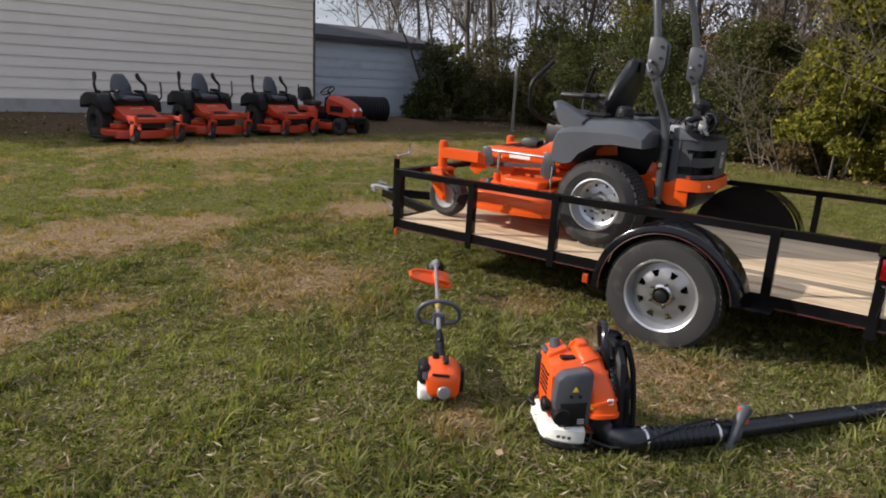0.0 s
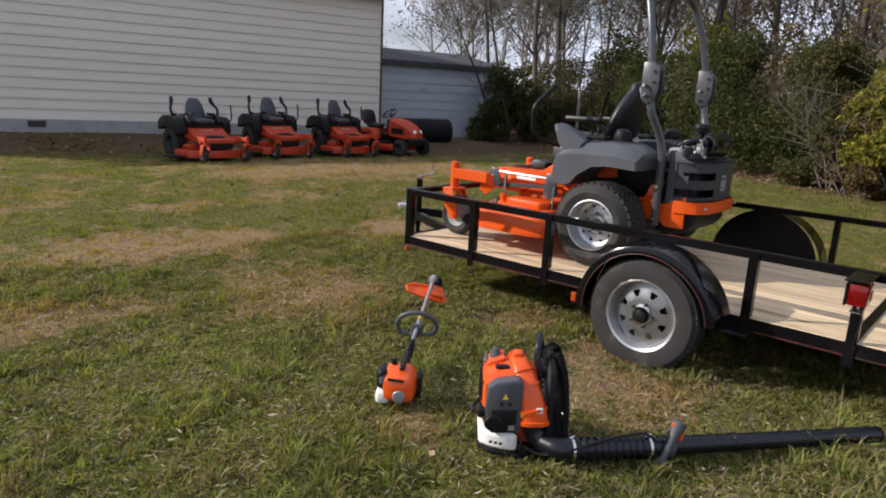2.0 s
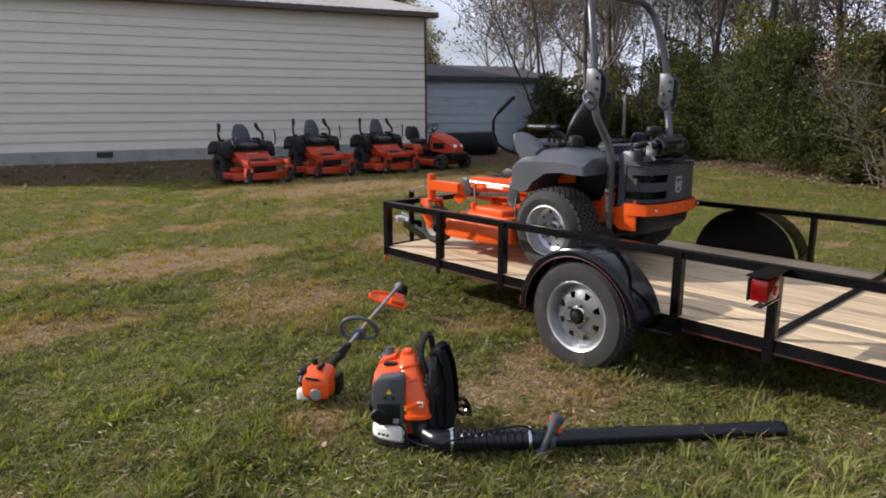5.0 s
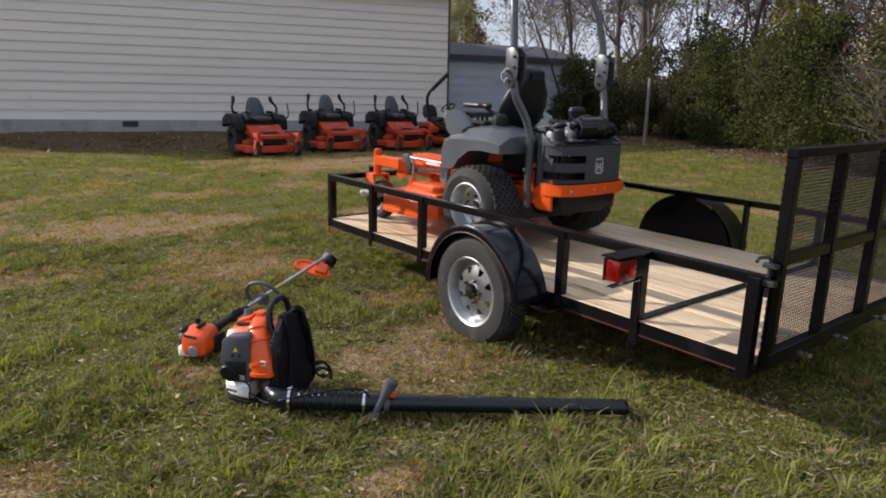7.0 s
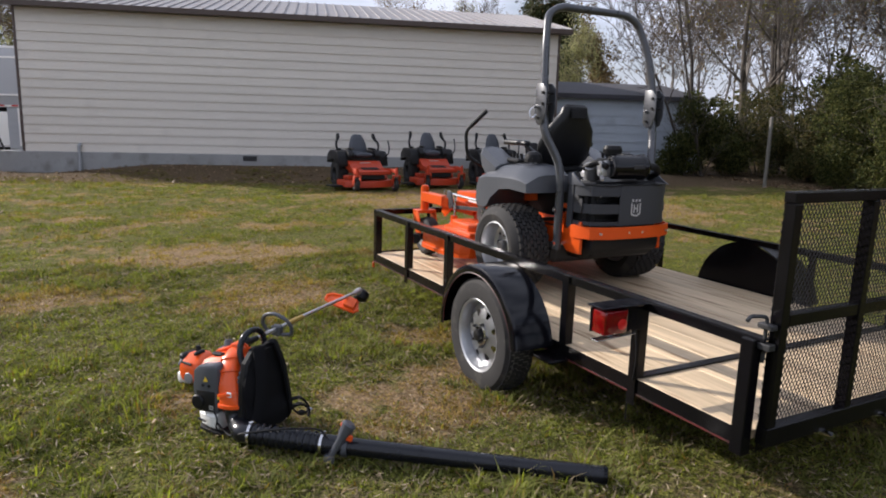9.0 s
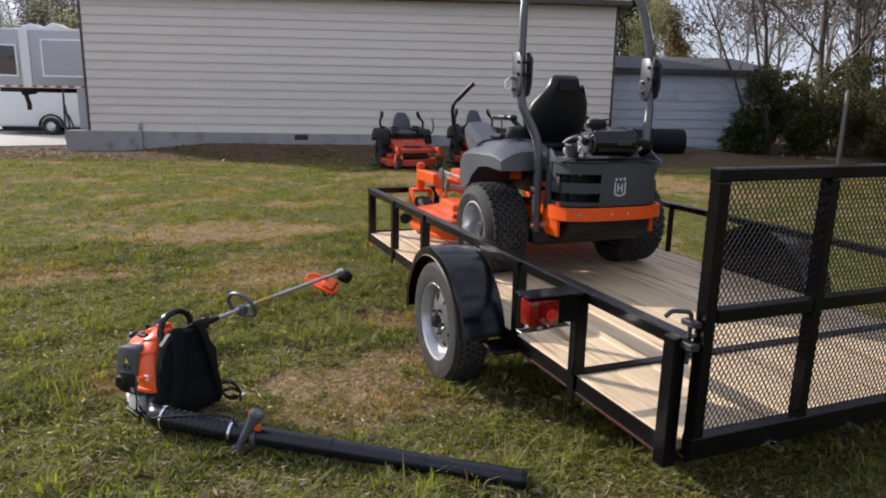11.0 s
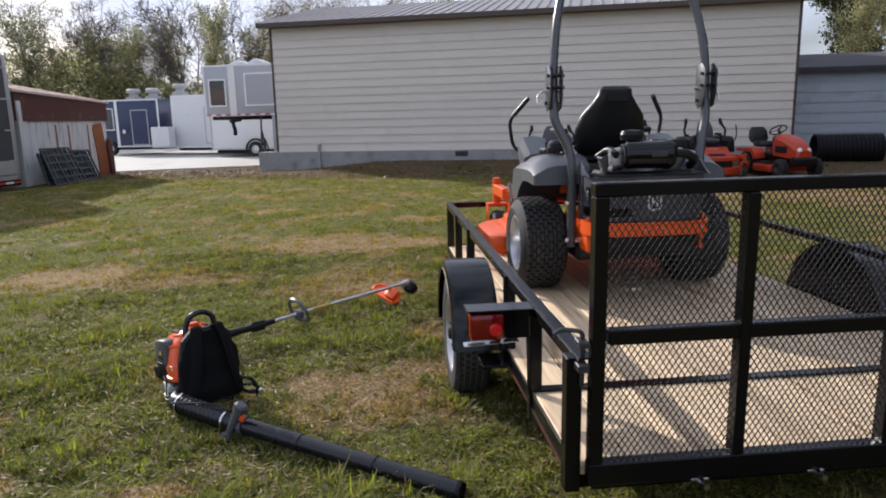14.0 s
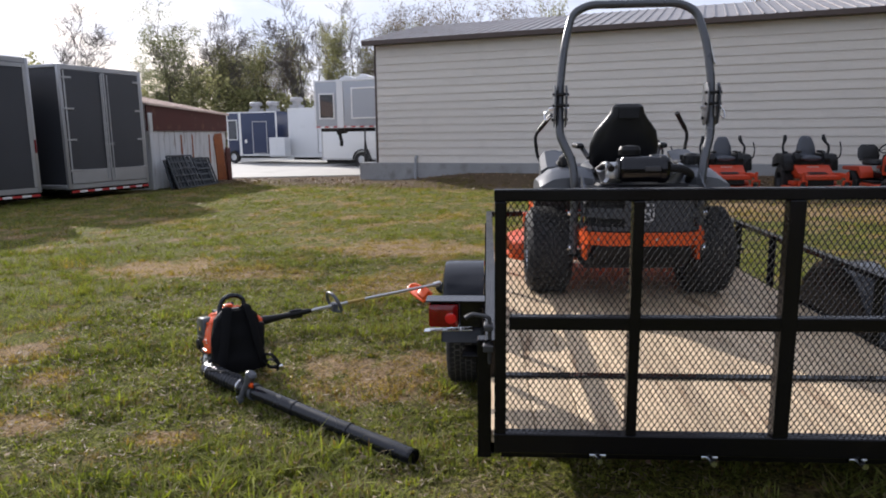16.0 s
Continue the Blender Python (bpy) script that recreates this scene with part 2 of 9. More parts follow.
M_DARK_STEEL = mat("dark_steel", (0.055, 0.055, 0.058), 0.5, metal=0.6, var=0.2, scale=10)
M_VINYL = mat("black_vinyl", (0.008, 0.008, 0.009), 0.40, spec=0.42, var=0.12, scale=10, fine=260, bump=0.0006)
M_FABRIC = mat("black_fabric", (0.007, 0.007, 0.008), 0.9, spec=0.15, var=0.25, scale=12, fine=300, bump=0.0012)
M_WHITE_PL = mat("translucent_white_plastic", (0.74, 0.74, 0.70), 0.4, var=0.06, scale=10)
M_RED_LENS = mat("red_lens", (0.15, 0.002, 0.003), 0.12, var=0.5, scale=20, coat=0.25)
# brighter red for the painted highlight on the tail lamp
M_RED_GLINT = mat("red_lens_glint", (0.62, 0.012, 0.014), 0.15, var=0.2, scale=40, coat=0.6)
M_AMBER = mat("amber_lens", (0.36, 0.05, 0.006), 0.2, var=0.08, coat=0.5)
M_REDLINE = mat("dull_red_edge", (0.075, 0.009, 0.009), 0.5, var=0.35, scale=6, stain=((0.03, 0.014, 0.012), 0.45, 0.62))
M_YELLOW = mat("yellow_label", (0.80, 0.55, 0.04), 0.4, var=0.06)
M_TAN_LABEL = mat("amber_label", (0.36, 0.25, 0.06), 0.45, var=0.25, scale=30)
M_LABEL = mat("white_label", (0.75, 0.75, 0.74), 0.4, var=0.05)
M_SILVERMARK = mat("silver_badge", (0.55, 0.55, 0.57), 0.35, metal=0.4, var=0.06)
M_PINE = mat("pine_plank", (0.57, 0.435, 0.28), 0.62, var=0.42, scale=2.6, fine=14, bump=0.002, rnd=0.34, stretch=(0.40, 6.0, 3.0), stain=((0.20, 0.105, 0.045), 0.56, 0.74))
M_SIDING = mat("cream_siding", (0.68, 0.628, 0.555), 0.55, var=0.05, scale=0.9, fine=14, rnd=0.05, stain=((0.61, 0.565, 0.50), 0.58, 0.85))
M_SIDING_BLUE = mat("blue_grey_siding", (0.44, 0.49, 0.55), 0.55, var=0.07, scale=0.9, fine=14, rnd=0.06, stain=((0.34, 0.37, 0.41), 0.55, 0.78))
M_CONC = mat("concrete", (0.31, 0.31, 0.305), 0.85, var=0.2, scale=1.6, fine=30, bump=0.004, stain=((0.20, 0.195, 0.18), 0.52, 0.75))
M_PAVE = mat("light_concrete_slab", (0.40, 0.385, 0.355), 0.85, var=0.12, scale=0.5, fine=20, bump=0.003, stain=((0.29, 0.28, 0.255), 0.55, 0.75))
M_ROOF = mat("weathered_metal_roof", (0.30, 0.285, 0.285), 0.55, metal=0.35, var=0.16, scale=1.2, stain=((0.22, 0.17, 0.15), 0.55, 0.8))
M_TRIM = mat("brown_metal_trim", (0.075, 0.050, 0.040), 0.45, var=0.12, scale=2)

# ---- the lie of the land ----
BX, BY, BYAW = -19.35, -0.17, 74.45       # the building's corner and bearing
_bd = np.array((math.cos(radians(BYAW)), math.sin(radians(BYAW))))


def smooth01(t):
    t = np.clip(t, 0, 1)
    return t * t * (3 - 2 * t)


def land(x, y):
    """Height of the soil."""
    x, y = np.asarray(x, float), np.asarray(y, float)
    along = (x - BX) * _bd[0] + (y - BY) * _bd[1]
    off = (x - BX) * _bd[1] - (y - BY) * _bd[0]
    z = -0.085 + 0 * x
    z = z - 0.075 * np.exp(-(((x + 1.0) / 2.2) ** 2 + ((y - 4.4) / 1.1) ** 2))
    z = z + 0.26 * smooth01((3.2 - off) / 3.0) * smooth01((along - 0.6) / 3.0) * smooth01((20 - along) / 3)
    z = z + 0.10 * smooth01((y - 14) / 8)
    z = z + 0.012 * np.sin(1.7 * x + 0.6 * y) * np.sin(1.3 * y - 0.4 * x) + 0.006 * np.sin(5.1 * x + 2) * np.sin(4.3 * y + 1)
    return z


def land_z(x, y):
    return float(land(x, y))


DRY = [(-3.40, 3.12, 0.55, 0.52), (-5.50, 2.75, 0.55, 0.95), (-4.9, 5.25, 0.40, 0.65), (-3.85, 1.45, 0.28, 0.50), (-1.0, 3.26, 0.31, 0.48), (-1.33, 3.74, 0.20, 0.18),
       (-10.3, 8.3, 1.2, 1.9), (-8.8, 11.0, 2.0, 0.8), (-4.15, 0.3, 0.45, 0.75), (-1.25, 0.78, 0.25, 0.20), (-0.07, 1.66, 0.13, 0.15),
       (0.02, 2.42, 0.08, 0.15), (-0.75, 1.30, 0.16, 0.14), (-1.42, 2.15, 0.16, 0.18), (-2.05, 3.75, 0.24, 0.26), (-1.36, 3.55, 0.16, 0.18)]
LUSH = [(-2.0, 3.25, 0.55, 0.40), (-0.02, 3.62, 0.40, 0.28), (0.55, 3.25, 0.60, 0.65), (-1.85, 2.75, 0.26, 0.25), (-2.9, 4.2, 0.6, 0.35), (-2.6, 1.6, 0.7, 0.5), (1.0, 2.0, 0.6, 0.5)]


def turf_material(name, blades):
    """Late-autumn lawn: green, straw-coloured patches and bare soil, by place. The blades and the soil share the same patches."""
    m = bpy.data.materials.new(name)
    m.use_nodes = True
    nt = m.node_tree
    N, L = nt.nodes, nt.links
    bs = N["Principled BSDF"]
    geo = N.new("ShaderNodeNewGeometry")
    pos = geo.outputs["Position"]

    def noise_at(scale, detail=4, rough=0.55):
        n = N.new("ShaderNodeTexNoise")
        n.inputs["Scale"].default_value, n.inputs["Detail"].default_value, n.inputs["Roughness"].default_value = scale, detail, rough
        L.new(pos, n.inputs["Vector"])
        return n.outputs["Fac"]

    def math_node(op, a, b=None, c=None):
        n = N.new("ShaderNodeMath")
        n.operation = op
        for i, v in enumerate((a, b, c)):
            if v is None:
                continue
            if isinstance(v, (int, float)):
                n.inputs[i].default_value = v
            else:
                L.new(v, n.inputs[i])
        return n.outputs[0]

    def mix(f, a, b):
        n = N.new("ShaderNodeMix")
        n.data_type = "RGBA"
        for key, v in (("Factor", f), ("A", a), ("B", b)):
            if isinstance(v, tuple):
                n.inputs[key].default_value = (*v, 1)
            elif isinstance(v, (int, float)):
                n.inputs[key].default_value = v
            else:
                L.new(v, n.inputs[key])
        return n.outputs["Result"]

    def span(v, lo, hi):
        n = N.new("ShaderNodeMapRange")
        n.interpolation_type = "SMOOTHSTEP"
        n.inputs["From Min"].default_value, n.inputs["From Max"].default_value = lo, hi
        L.new(v, n.inputs["Value"])
        return n.outputs["Result"]

    flat = N.new("ShaderNodeVectorMath")
    flat.operation = "MULTIPLY"
    flat.inputs[1].default_value = (1, 1, 0)
    L.new(pos, flat.inputs[0])
    def nearest(spots, edge):
        """How deep a place lies in the nearest of some oval patches."""
        best = None
        for cx, cy, rx, ry in spots:
            sub = N.new("ShaderNodeVectorMath")
            sub.operation = "SUBTRACT"
            sub.inputs[1].default_value = (cx, cy, 0)
            L.new(flat.outputs[0], sub.inputs[0])
            scl = N.new("ShaderNodeVectorMath")
            scl.operation = "MULTIPLY"
            scl.inputs[1].default_value = (1 / rx, 1 / ry, 0)
            L.new(sub.outputs[0], scl.inputs[0])
            ln = N.new("ShaderNodeVectorMath")
            ln.operation = "LENGTH"
            L.new(scl.outputs[0], ln.inputs[0])
            v = math_node("SUBTRACT", edge, ln.outputs["Value"])
            best = v if best is None else math_node("MAXIMUM", best, v)
        return best

    best, wet = nearest(DRY, 1.38), span(nearest(LUSH, 1.3), 0.0, 0.9)
    big, mid, small, tuft = noise_at(0.55), noise_at(2.6, 5), noise_at(9, 4), noise_at(21, 3)
    dry = math_node("ADD", math_node("MULTIPLY", math_node("MAXIMUM", best, -0.5), 0.56), math_node("MULTIPLY", math_node("SUBTRACT", mid, 0.5), 1.7))
    dry = math_node("ADD", dry, math_node("MULTIPLY", math_node("SUBTRACT", big, 0.5), 0.9))
    dry = math_node("ADD", dry, math_node("MULTIPLY", math_node("SUBTRACT", small, 0.5), 1.3))
    dry = math_node("SUBTRACT", dry, math_node("MULTIPLY", wet, 0.34))
    away = N.new("ShaderNodeSeparateXYZ")
    L.new(pos, away.inputs[0])
    dry = math_node("ADD", dry, math_node("MULTIPLY", span(math_node("MULTIPLY", away.outputs[0], -1.0), 4.5, 9.0), 0.13))
    open_lawn = math_node("MAXIMUM", span(math_node("MULTIPLY", away.outputs[0], -1.0), 3.0, 6.0), span(away.outputs[1], 4.6, 7.5))
    mottle = math_node("ADD", math_node("MULTIPLY", math_node("SUBTRACT", noise_at(1.15, 4, 0.6), 0.5), 2.2), 0.10)
    dry = math_node("ADD", dry, math_node("MULTIPLY", mottle, open_lawn))
    dryf = span(dry, -0.12, 0.40)
    # tufts: lush, dull and thin ones side by side
    lush = span(math_node("ADD", math_node("MULTIPLY", noise_at(5.6, 3), 0.42), math_node("ADD", math_node("MULTIPLY", small, 0.30), math_node("MULTIPLY", tuft, 0.28))), 0.40, 0.60)
    lush = math_node("MINIMUM", math_node("ADD", lush, math_node("MULTIPLY", wet, 0.30)), 1.0)
    dull = span(math_node("ADD", math_node("MULTIPLY", mid, 0.45), math_node("MULTIPLY", noise_at(14.3, 4), 0.55)), 0.44, 0.66)
    # bare soil along the building and under the hedge
    sep = N.new("ShaderNodeSeparateXYZ")
    L.new(pos, sep.inputs[0])
    off = math_node("ADD", math_node("MULTIPLY", math_node("SUBTRACT", sep.outputs[0], BX), float(_bd[1])), math_node("MULTIPLY", math_node("SUBTRACT", sep.outputs[1], BY), -float(_bd[0])))
    wob = math_node("MULTIPLY", math_node("SUBTRACT", mid, 0.5), 2.2)
    soil1 = span(math_node("SUBTRACT", math_node("ADD", 3.5, wob), off), -0.5, 0.8)
    hed = math_node("ADD", math_node("MULTIPLY", sep.outputs[0], 0.42), math_node("MULTIPLY", sep.outputs[1], 0.91))
    soil2 = span(math_node("SUBTRACT", math_node("ADD", hed, wob), 12.3), -0.4, 1.2)
    soil3 = span(math_node("SUBTRACT", math_node("MULTIPLY", math_node("ADD", sep.outputs[0], math_node("MULTIPLY", wob, 0.6)), -1.0), 18.6), -0.5, 0.7)
    soil = math_node("MAXIMUM", math_node("MAXIMUM", soil1, soil2), soil3)
    if blades:
        rpi = geo.outputs["Random Per Island"]
        r2 = math_node("FRACT", math_node("MULTIPLY", rpi, 17.31))
        g = math_node("ADD", math_node("MULTIPLY", lush, 0.55), math_node("MULTIPLY", math_node("POWER", rpi, 1.2), 0.45))
        green = mix(g, (0.050, 0.063, 0.022), (0.335, 0.340, 0.105))
        thatch = mix(r2, (0.125, 0.096, 0.060), (0.370, 0.300, 0.200))
        straw = mix(r2, (0.23, 0.143, 0.065), (0.54, 0.375, 0.195))
        r3 = math_node("FRACT", math_node("MULTIPLY", rpi, 53.7))
        col = mix(math_node("GREATER_THAN", math_node("ADD", math_node("MULTIPLY", dull, 0.52), 0.05), r3), green, thatch)
        f = math_node("GREATER_THAN", math_node("ADD", math_node("MULTIPLY", dryf, 0.76), 0.05), r2)
        col = mix(f, col, straw)
        col = mix(math_node("MULTIPLY", soil, 0.6), col, (0.13, 0.095, 0.06))
        bs.inputs["Roughness"].default_value = 0.75
        bs.inputs["Specular IOR Level"].default_value = 0.05
        bs.inputs["Subsurface Weight"].default_value = 0.0
        tr = N.new("ShaderNodeBsdfTranslucent")
        sap = N.new("ShaderNodeVectorMath")
        sap.operation = "MULTIPLY"
        sap.inputs[1].default_value = (1.06, 1.24, 0.20)
        L.new(col, sap.inputs[0])
        L.new(sap.outputs[0], tr.inputs["Color"])
        ms = N.new("ShaderNodeMixShader")
        ms.inputs[0].default_value = 0.44
        L.new(bs.outputs[0], ms.inputs[1])
        L.new(tr.outputs[0], ms.inputs[2])
        L.new(ms.outputs[0], N["Material Output"].inputs["Surface"])
    else:
        fine = span(noise_at(48, 5, 0.7), 0.36, 0.66)
        green = mix(fine, (0.027, 0.032, 0.007), (0.180, 0.180, 0.036))
        green = mix(math_node("MULTIPLY", dull, 0.75), green, mix(fine, (0.050, 0.038, 0.021), (0.190, 0.150, 0.086)))
        straw = mix(fine, (0.125, 0.082, 0.043), (0.360, 0.248, 0.140))
        col = mix(dryf, green, straw)
        earth = mix(fine, (0.055, 0.036, 0.022), (0.150, 0.105, 0.068))
        col = mix(math_node("MULTIPLY", soil, 0.9), col, earth)
        bs.inputs["Roughness"].default_value = 0.95
        bs.inputs["Specular IOR Level"].default_value = 0.08
        bp = N.new("ShaderNodeBump")
        bp.inputs["Strength"].default_value, bp.inputs["Distance"].default_value = 0.9, 0.03
        L.new(noise_at(35, 5), bp.inputs["Height"])
        L.new(bp.outputs["Normal"], bs.inputs["Normal"])
    L.new(col, bs.inputs["Base Color"])
    return m


M_TURF = turf_material("turf", False)
M_BLADES = turf_material("grass_blades", True)


def grid_ground():
    xs = np.concatenate([np.linspace(-400, -70, 12), np.linspace(-60, -24, 30), np.arange(-23, 6.01, 0.16), np.linspace(7, 40, 22), np.linspace(55, 400, 10)])
    ys = np.concatenate([np.linspace(-400, -60, 12), np.linspace(-50, -11, 30), np.arange(-10, 22.01, 0.16), np.linspace(23, 60, 26), np.linspace(80, 400, 10)])
    X, Y = np.meshgrid(xs, ys, indexing="ij")
    co = np.stack([X, Y, land(X, Y)], -1).reshape(-1, 3)
    n, k = len(xs), len(ys)
    i, j = np.meshgrid(np.arange(n - 1), np.arange(k - 1), indexing="ij")
    a = (i * k + j).ravel()
    ob = sheet("ground", co, np.stack([a, a + k, a + k + 1, a + 1], 1), M_TURF)
    ob.data.shade_smooth()
    return tagged(ob, "patchy late-autumn lawn of green and straw-dry grass", "lawn", kind="structure")


grid_ground()


# ---- the cream building ----
def lap_boards(parent, x0, x1, y, z0, n, h, material, name="siding_board", proud=0.030):
    """Lap siding on a wall that faces -y: wedge-shaped boards, one above the other."""
    bm = BM()
    prism(bm, [(y - proud, 0), (y, 0), (y, h + 0.012), (y - 0.005, h + 0.012)], "x", x0, x1)
    first = part(name, bm, material, parent, smooth=False, m=Matrix.Translation((0, 0, z0)))
    for i in range(1, n):
        same_mesh(name, first, parent, Matrix.Translation((0, 0, z0 + i * h)))


def cream_building():
    b = thing("metal_building", pose(BX, BY, 0, 0, 0, BYAW), "long cream lap-sided building with low metal roof on concrete footing", "building")
    W, D, Z0, Z1, R = 15.05, 9.4, 0.48, 4.34, 1.08
    bm = BM()
    box(bm, (0, 0, 0.3), (W, 0.14, Z1), 0)
    box(bm, (0, D - 0.14, 0.3), (W, D, Z1), 0)
    for x in (0.0, W - 0.14):
        prism(bm, [(0.141, 0.3), (D - 0.141, 0.3), (D - 0.141, Z1), (D / 2, Z1 + R * 0.93), (0.141, Z1)], "x", x, x + 0.14)
    part("wall", bm, M_SIDING, b, smooth=False)
    lap_boards(b, 0.03, W - 0.03, -0.002, Z0, 16, (Z1 - Z0) / 16, M_SIDING)
    for x in (-0.025, W - 0.045):
        bm = BM()
        box(bm, (x, -0.034, Z0), (x + 0.07, 0.05, Z1), 0.004)
        part("corner_trim", bm, M_TRIM, b, "dark brown corner trim")
    bm = BM()
    box(bm, (-0.65, -0.07, -0.35), (W + 0.1, D + 0.05, Z0 - 0.004), 0.012)
    part("foundation", bm, M_CONC, b, "grey concrete footing with stains")
    # roof: two slopes, ribbed
    bm = BM()
    for s in (0, 1):
        e = -0.32 if s == 0 else D + 0.32
        ez = Z1 + R * (-0.32) / (D / 2)
        poly = [(e, ez + 0.02), (D / 2, Z1 + R + 0.02), (D / 2, Z1 + R + 0.09), (e, ez + 0.09)]
        prism(bm, poly, "x", -0.3, W + 0.3)
    roof = part("roof", bm, M_ROOF, b, "weathered ribbed metal roof", smooth=False)
    bm = BM()
    ez = Z1 + R * (-0.32) / (D / 2)
    for i in range(int((W + 0.6) / 0.3) + 1):
        x = -0.29 + 0.3 * i
        bar(bm, (x, -0.33, ez + 0.10), (x, D / 2, Z1 + R + 0.10), 0.035, 0.03, 0)
    part("roof_rib", bm, M_ROOF, roof, smooth=False)
    bm = BM()
    box(bm, (-0.31, -0.345, ez - 0.05), (W + 0.31, -0.325, ez + 0.088), 0.004)
    box(bm, (-0.31, -0.325, ez - 0.05), (W + 0.31, -0.03, ez - 0.035), 0)
    part("fascia", bm, M_TRIM, b, "dark brown metal fascia")
    bm = BM()
    box(bm, (5.72, -0.095, 0.30), (6.10, -0.072, 0.44), 0.006)
    for i in range(5):
        box(bm, (5.74, -0.105, 0.315 + 0.024 * i), (6.08, -0.094, 0.327 + 0.024 * i), 0)
    part("foundation_vent", bm, M_DARK_STEEL, b, "dark louvred foundation vent", smooth=False)
    bm = BM()
    tube(bm, fillet([(1.42, -0.13, -0.1), (1.42, -0.13, 0.66), (1.42, -0.02, 0.68)], 0.04), 0.045, 10)
    part("conduit", bm, mat("grey_conduit", (0.33, 0.34, 0.35), 0.5, var=0.1), b, "short grey conduit")
    return b


cream_building()


M_DARK_ROOF = mat("dark_slate_roof", (0.058, 0.056, 0.066), 0.8, var=0.2, scale=1.2, fine=20, bump=0.003)


def blue_shed():
    b = thing("shed", pose(-18.62, 11.95, 0.05, 0, 0, BYAW), "low pale blue-grey shed with dark shingle roof", "shed")
    W, D, Z1, R = 9.6, 6.0, 2.50, 0.62
    bm = BM()
    box(bm, (0, 0, -0.3), (W, 0.12, Z1), 0)
    for x in (0.0, W - 0.12):
        prism(bm, [(0.121, -0.3), (D, -0.3), (D, Z1), (D / 2, Z1 + R * 0.95), (0.121, Z1)], "x", x, x + 0.12)
    part("wall", bm, M_SIDING_BLUE, b, smooth=False)
    lap_boards(b, 0.02, W - 0.02, -0.002, 0.06, 8, 2.43 / 8, M_SIDING_BLUE)
    bm = BM()
    for e, s in ((-0.25, 1), (D + 0.25, -1)):
        ez = Z1 - R * 0.25 / (D / 2)
        prism(bm, [(e, ez), (D / 2, Z1 + R), (D / 2, Z1 + R + 0.1), (e, ez + 0.16)], "x", -0.1, W + 0.03)
    part("roof", bm, M_DARK_ROOF, b, "dark slate-grey roof", smooth=False)
    bm = BM()
    lathe(bm, [(0, 0.35), (0.05, 0.34), (0.09, 0.2), (0.05, 0), (0, 0)], pose(3.3, -0.12, 0.55), 8)
    part("wall_lamp", bm, M_DARK_STEEL, b)
    return b


blue_shed()

# concrete yard beyond the corner of the building
bm = BM()
poly = [(-20.3, -5.6), (-21.6, -0.9), (-23.2, -0.6), (-60, 6), (-60, -40), (-24, -14), (-20.6, -8.5)]
prism(bm, poly, "z", -0.30, -0.045)
tagged(part("pavement", bm, M_PAVE, None, smooth=False), "sunlit pale concrete yard", "pavement", kind="structure")

# ---- the utility trailer ----
def tyre_mesh(R, W, rim_r, lugs, rows, depth=0.008, seg=56, dusty=True, shoulder=0.03):
    """Tyre about z (outer face at +z): body with rounded shoulders, and tread blocks."""
    bm = BM()
    w = W / 2
    prof = [(rim_r, -w * 0.80), (rim_r + 0.012, -w * 0.92), (rim_r + (R - rim_r) * 0.45, -w), (R - shoulder, -w * 0.93), (R - depth - 0.004, -w * 0.76), (R - depth, -w * 0.4),
            (R - depth, w * 0.4), (R - depth - 0.004, w * 0.76), (R - shoulder, w * 0.93), (rim_r + (R - rim_r) * 0.45, w), (rim_r + 0.012, w * 0.92), (rim_r, w * 0.80)]
    lathe(bm, prof, Matrix(), seg, closed=True)
    for r in range(rows):
        z = -w * 0.78 + (r + 0.5) * (1.56 * w / rows)
        edge = abs(z) / w
        rr = R - (0.004 if edge > 0.55 else 0)
        hw = 0.42 * 1.56 * w / rows
        for k in range(lugs):
            a = 2 * math.pi * (k + 0.5 * (r % 2)) / lugs
            ha = 0.36 * 2 * math.pi * rr / lugs
            box(bm, (rr - depth - 0.006, -ha, z - hw), (rr, ha, z + hw), 0, pose(0, 0, 0, 0, 0, math.degrees(a)) @ pose(0, 0, 0, 0, 0, 0))
    return bm


def spoke_rim(bm, R, z_face, windows=8):
    """White eight-hole spoke disc: rings of faces with windows left out, then thickened."""
    seg = windows * 6
    radii = [0.050, 0.088, 0.114, 0.152, R * 0.93]
    zs = [z_face - 0.004, z_face + 0.004, z_face - 0.004, z_face - 0.014, z_face - 0.034]
    rings = []
    for r, z in zip(radii, zs):
        row = []
        for i in range(seg):
            mid = 6 * round((i - 3) / 6) + 3
            u = mid + (i - mid) * (0.32 if abs(r - 0.114) < 1e-6 and abs(i - mid) < 3 else 0.60 if abs(r - 0.152) < 1e-6 and abs(i - mid) < 3 else 1.0)
            row.append(bm.verts.new((r * math.cos(2 * math.pi * u / seg), r * math.sin(2 * math.pi * u / seg), z)))
        rings.append(row)
    for k in range(len(radii) - 1):
        for i in range(seg):
            q = i % 6
            if k == 2 and q in (1, 2, 3, 4):
                continue
            j = (i + 1) % seg
            bm.faces.new((rings[k][i], rings[k][j], rings[k + 1][j], rings[k + 1][i]))
    bmesh.ops.solidify(bm, geom=bm.faces[:], thickness=0.006)


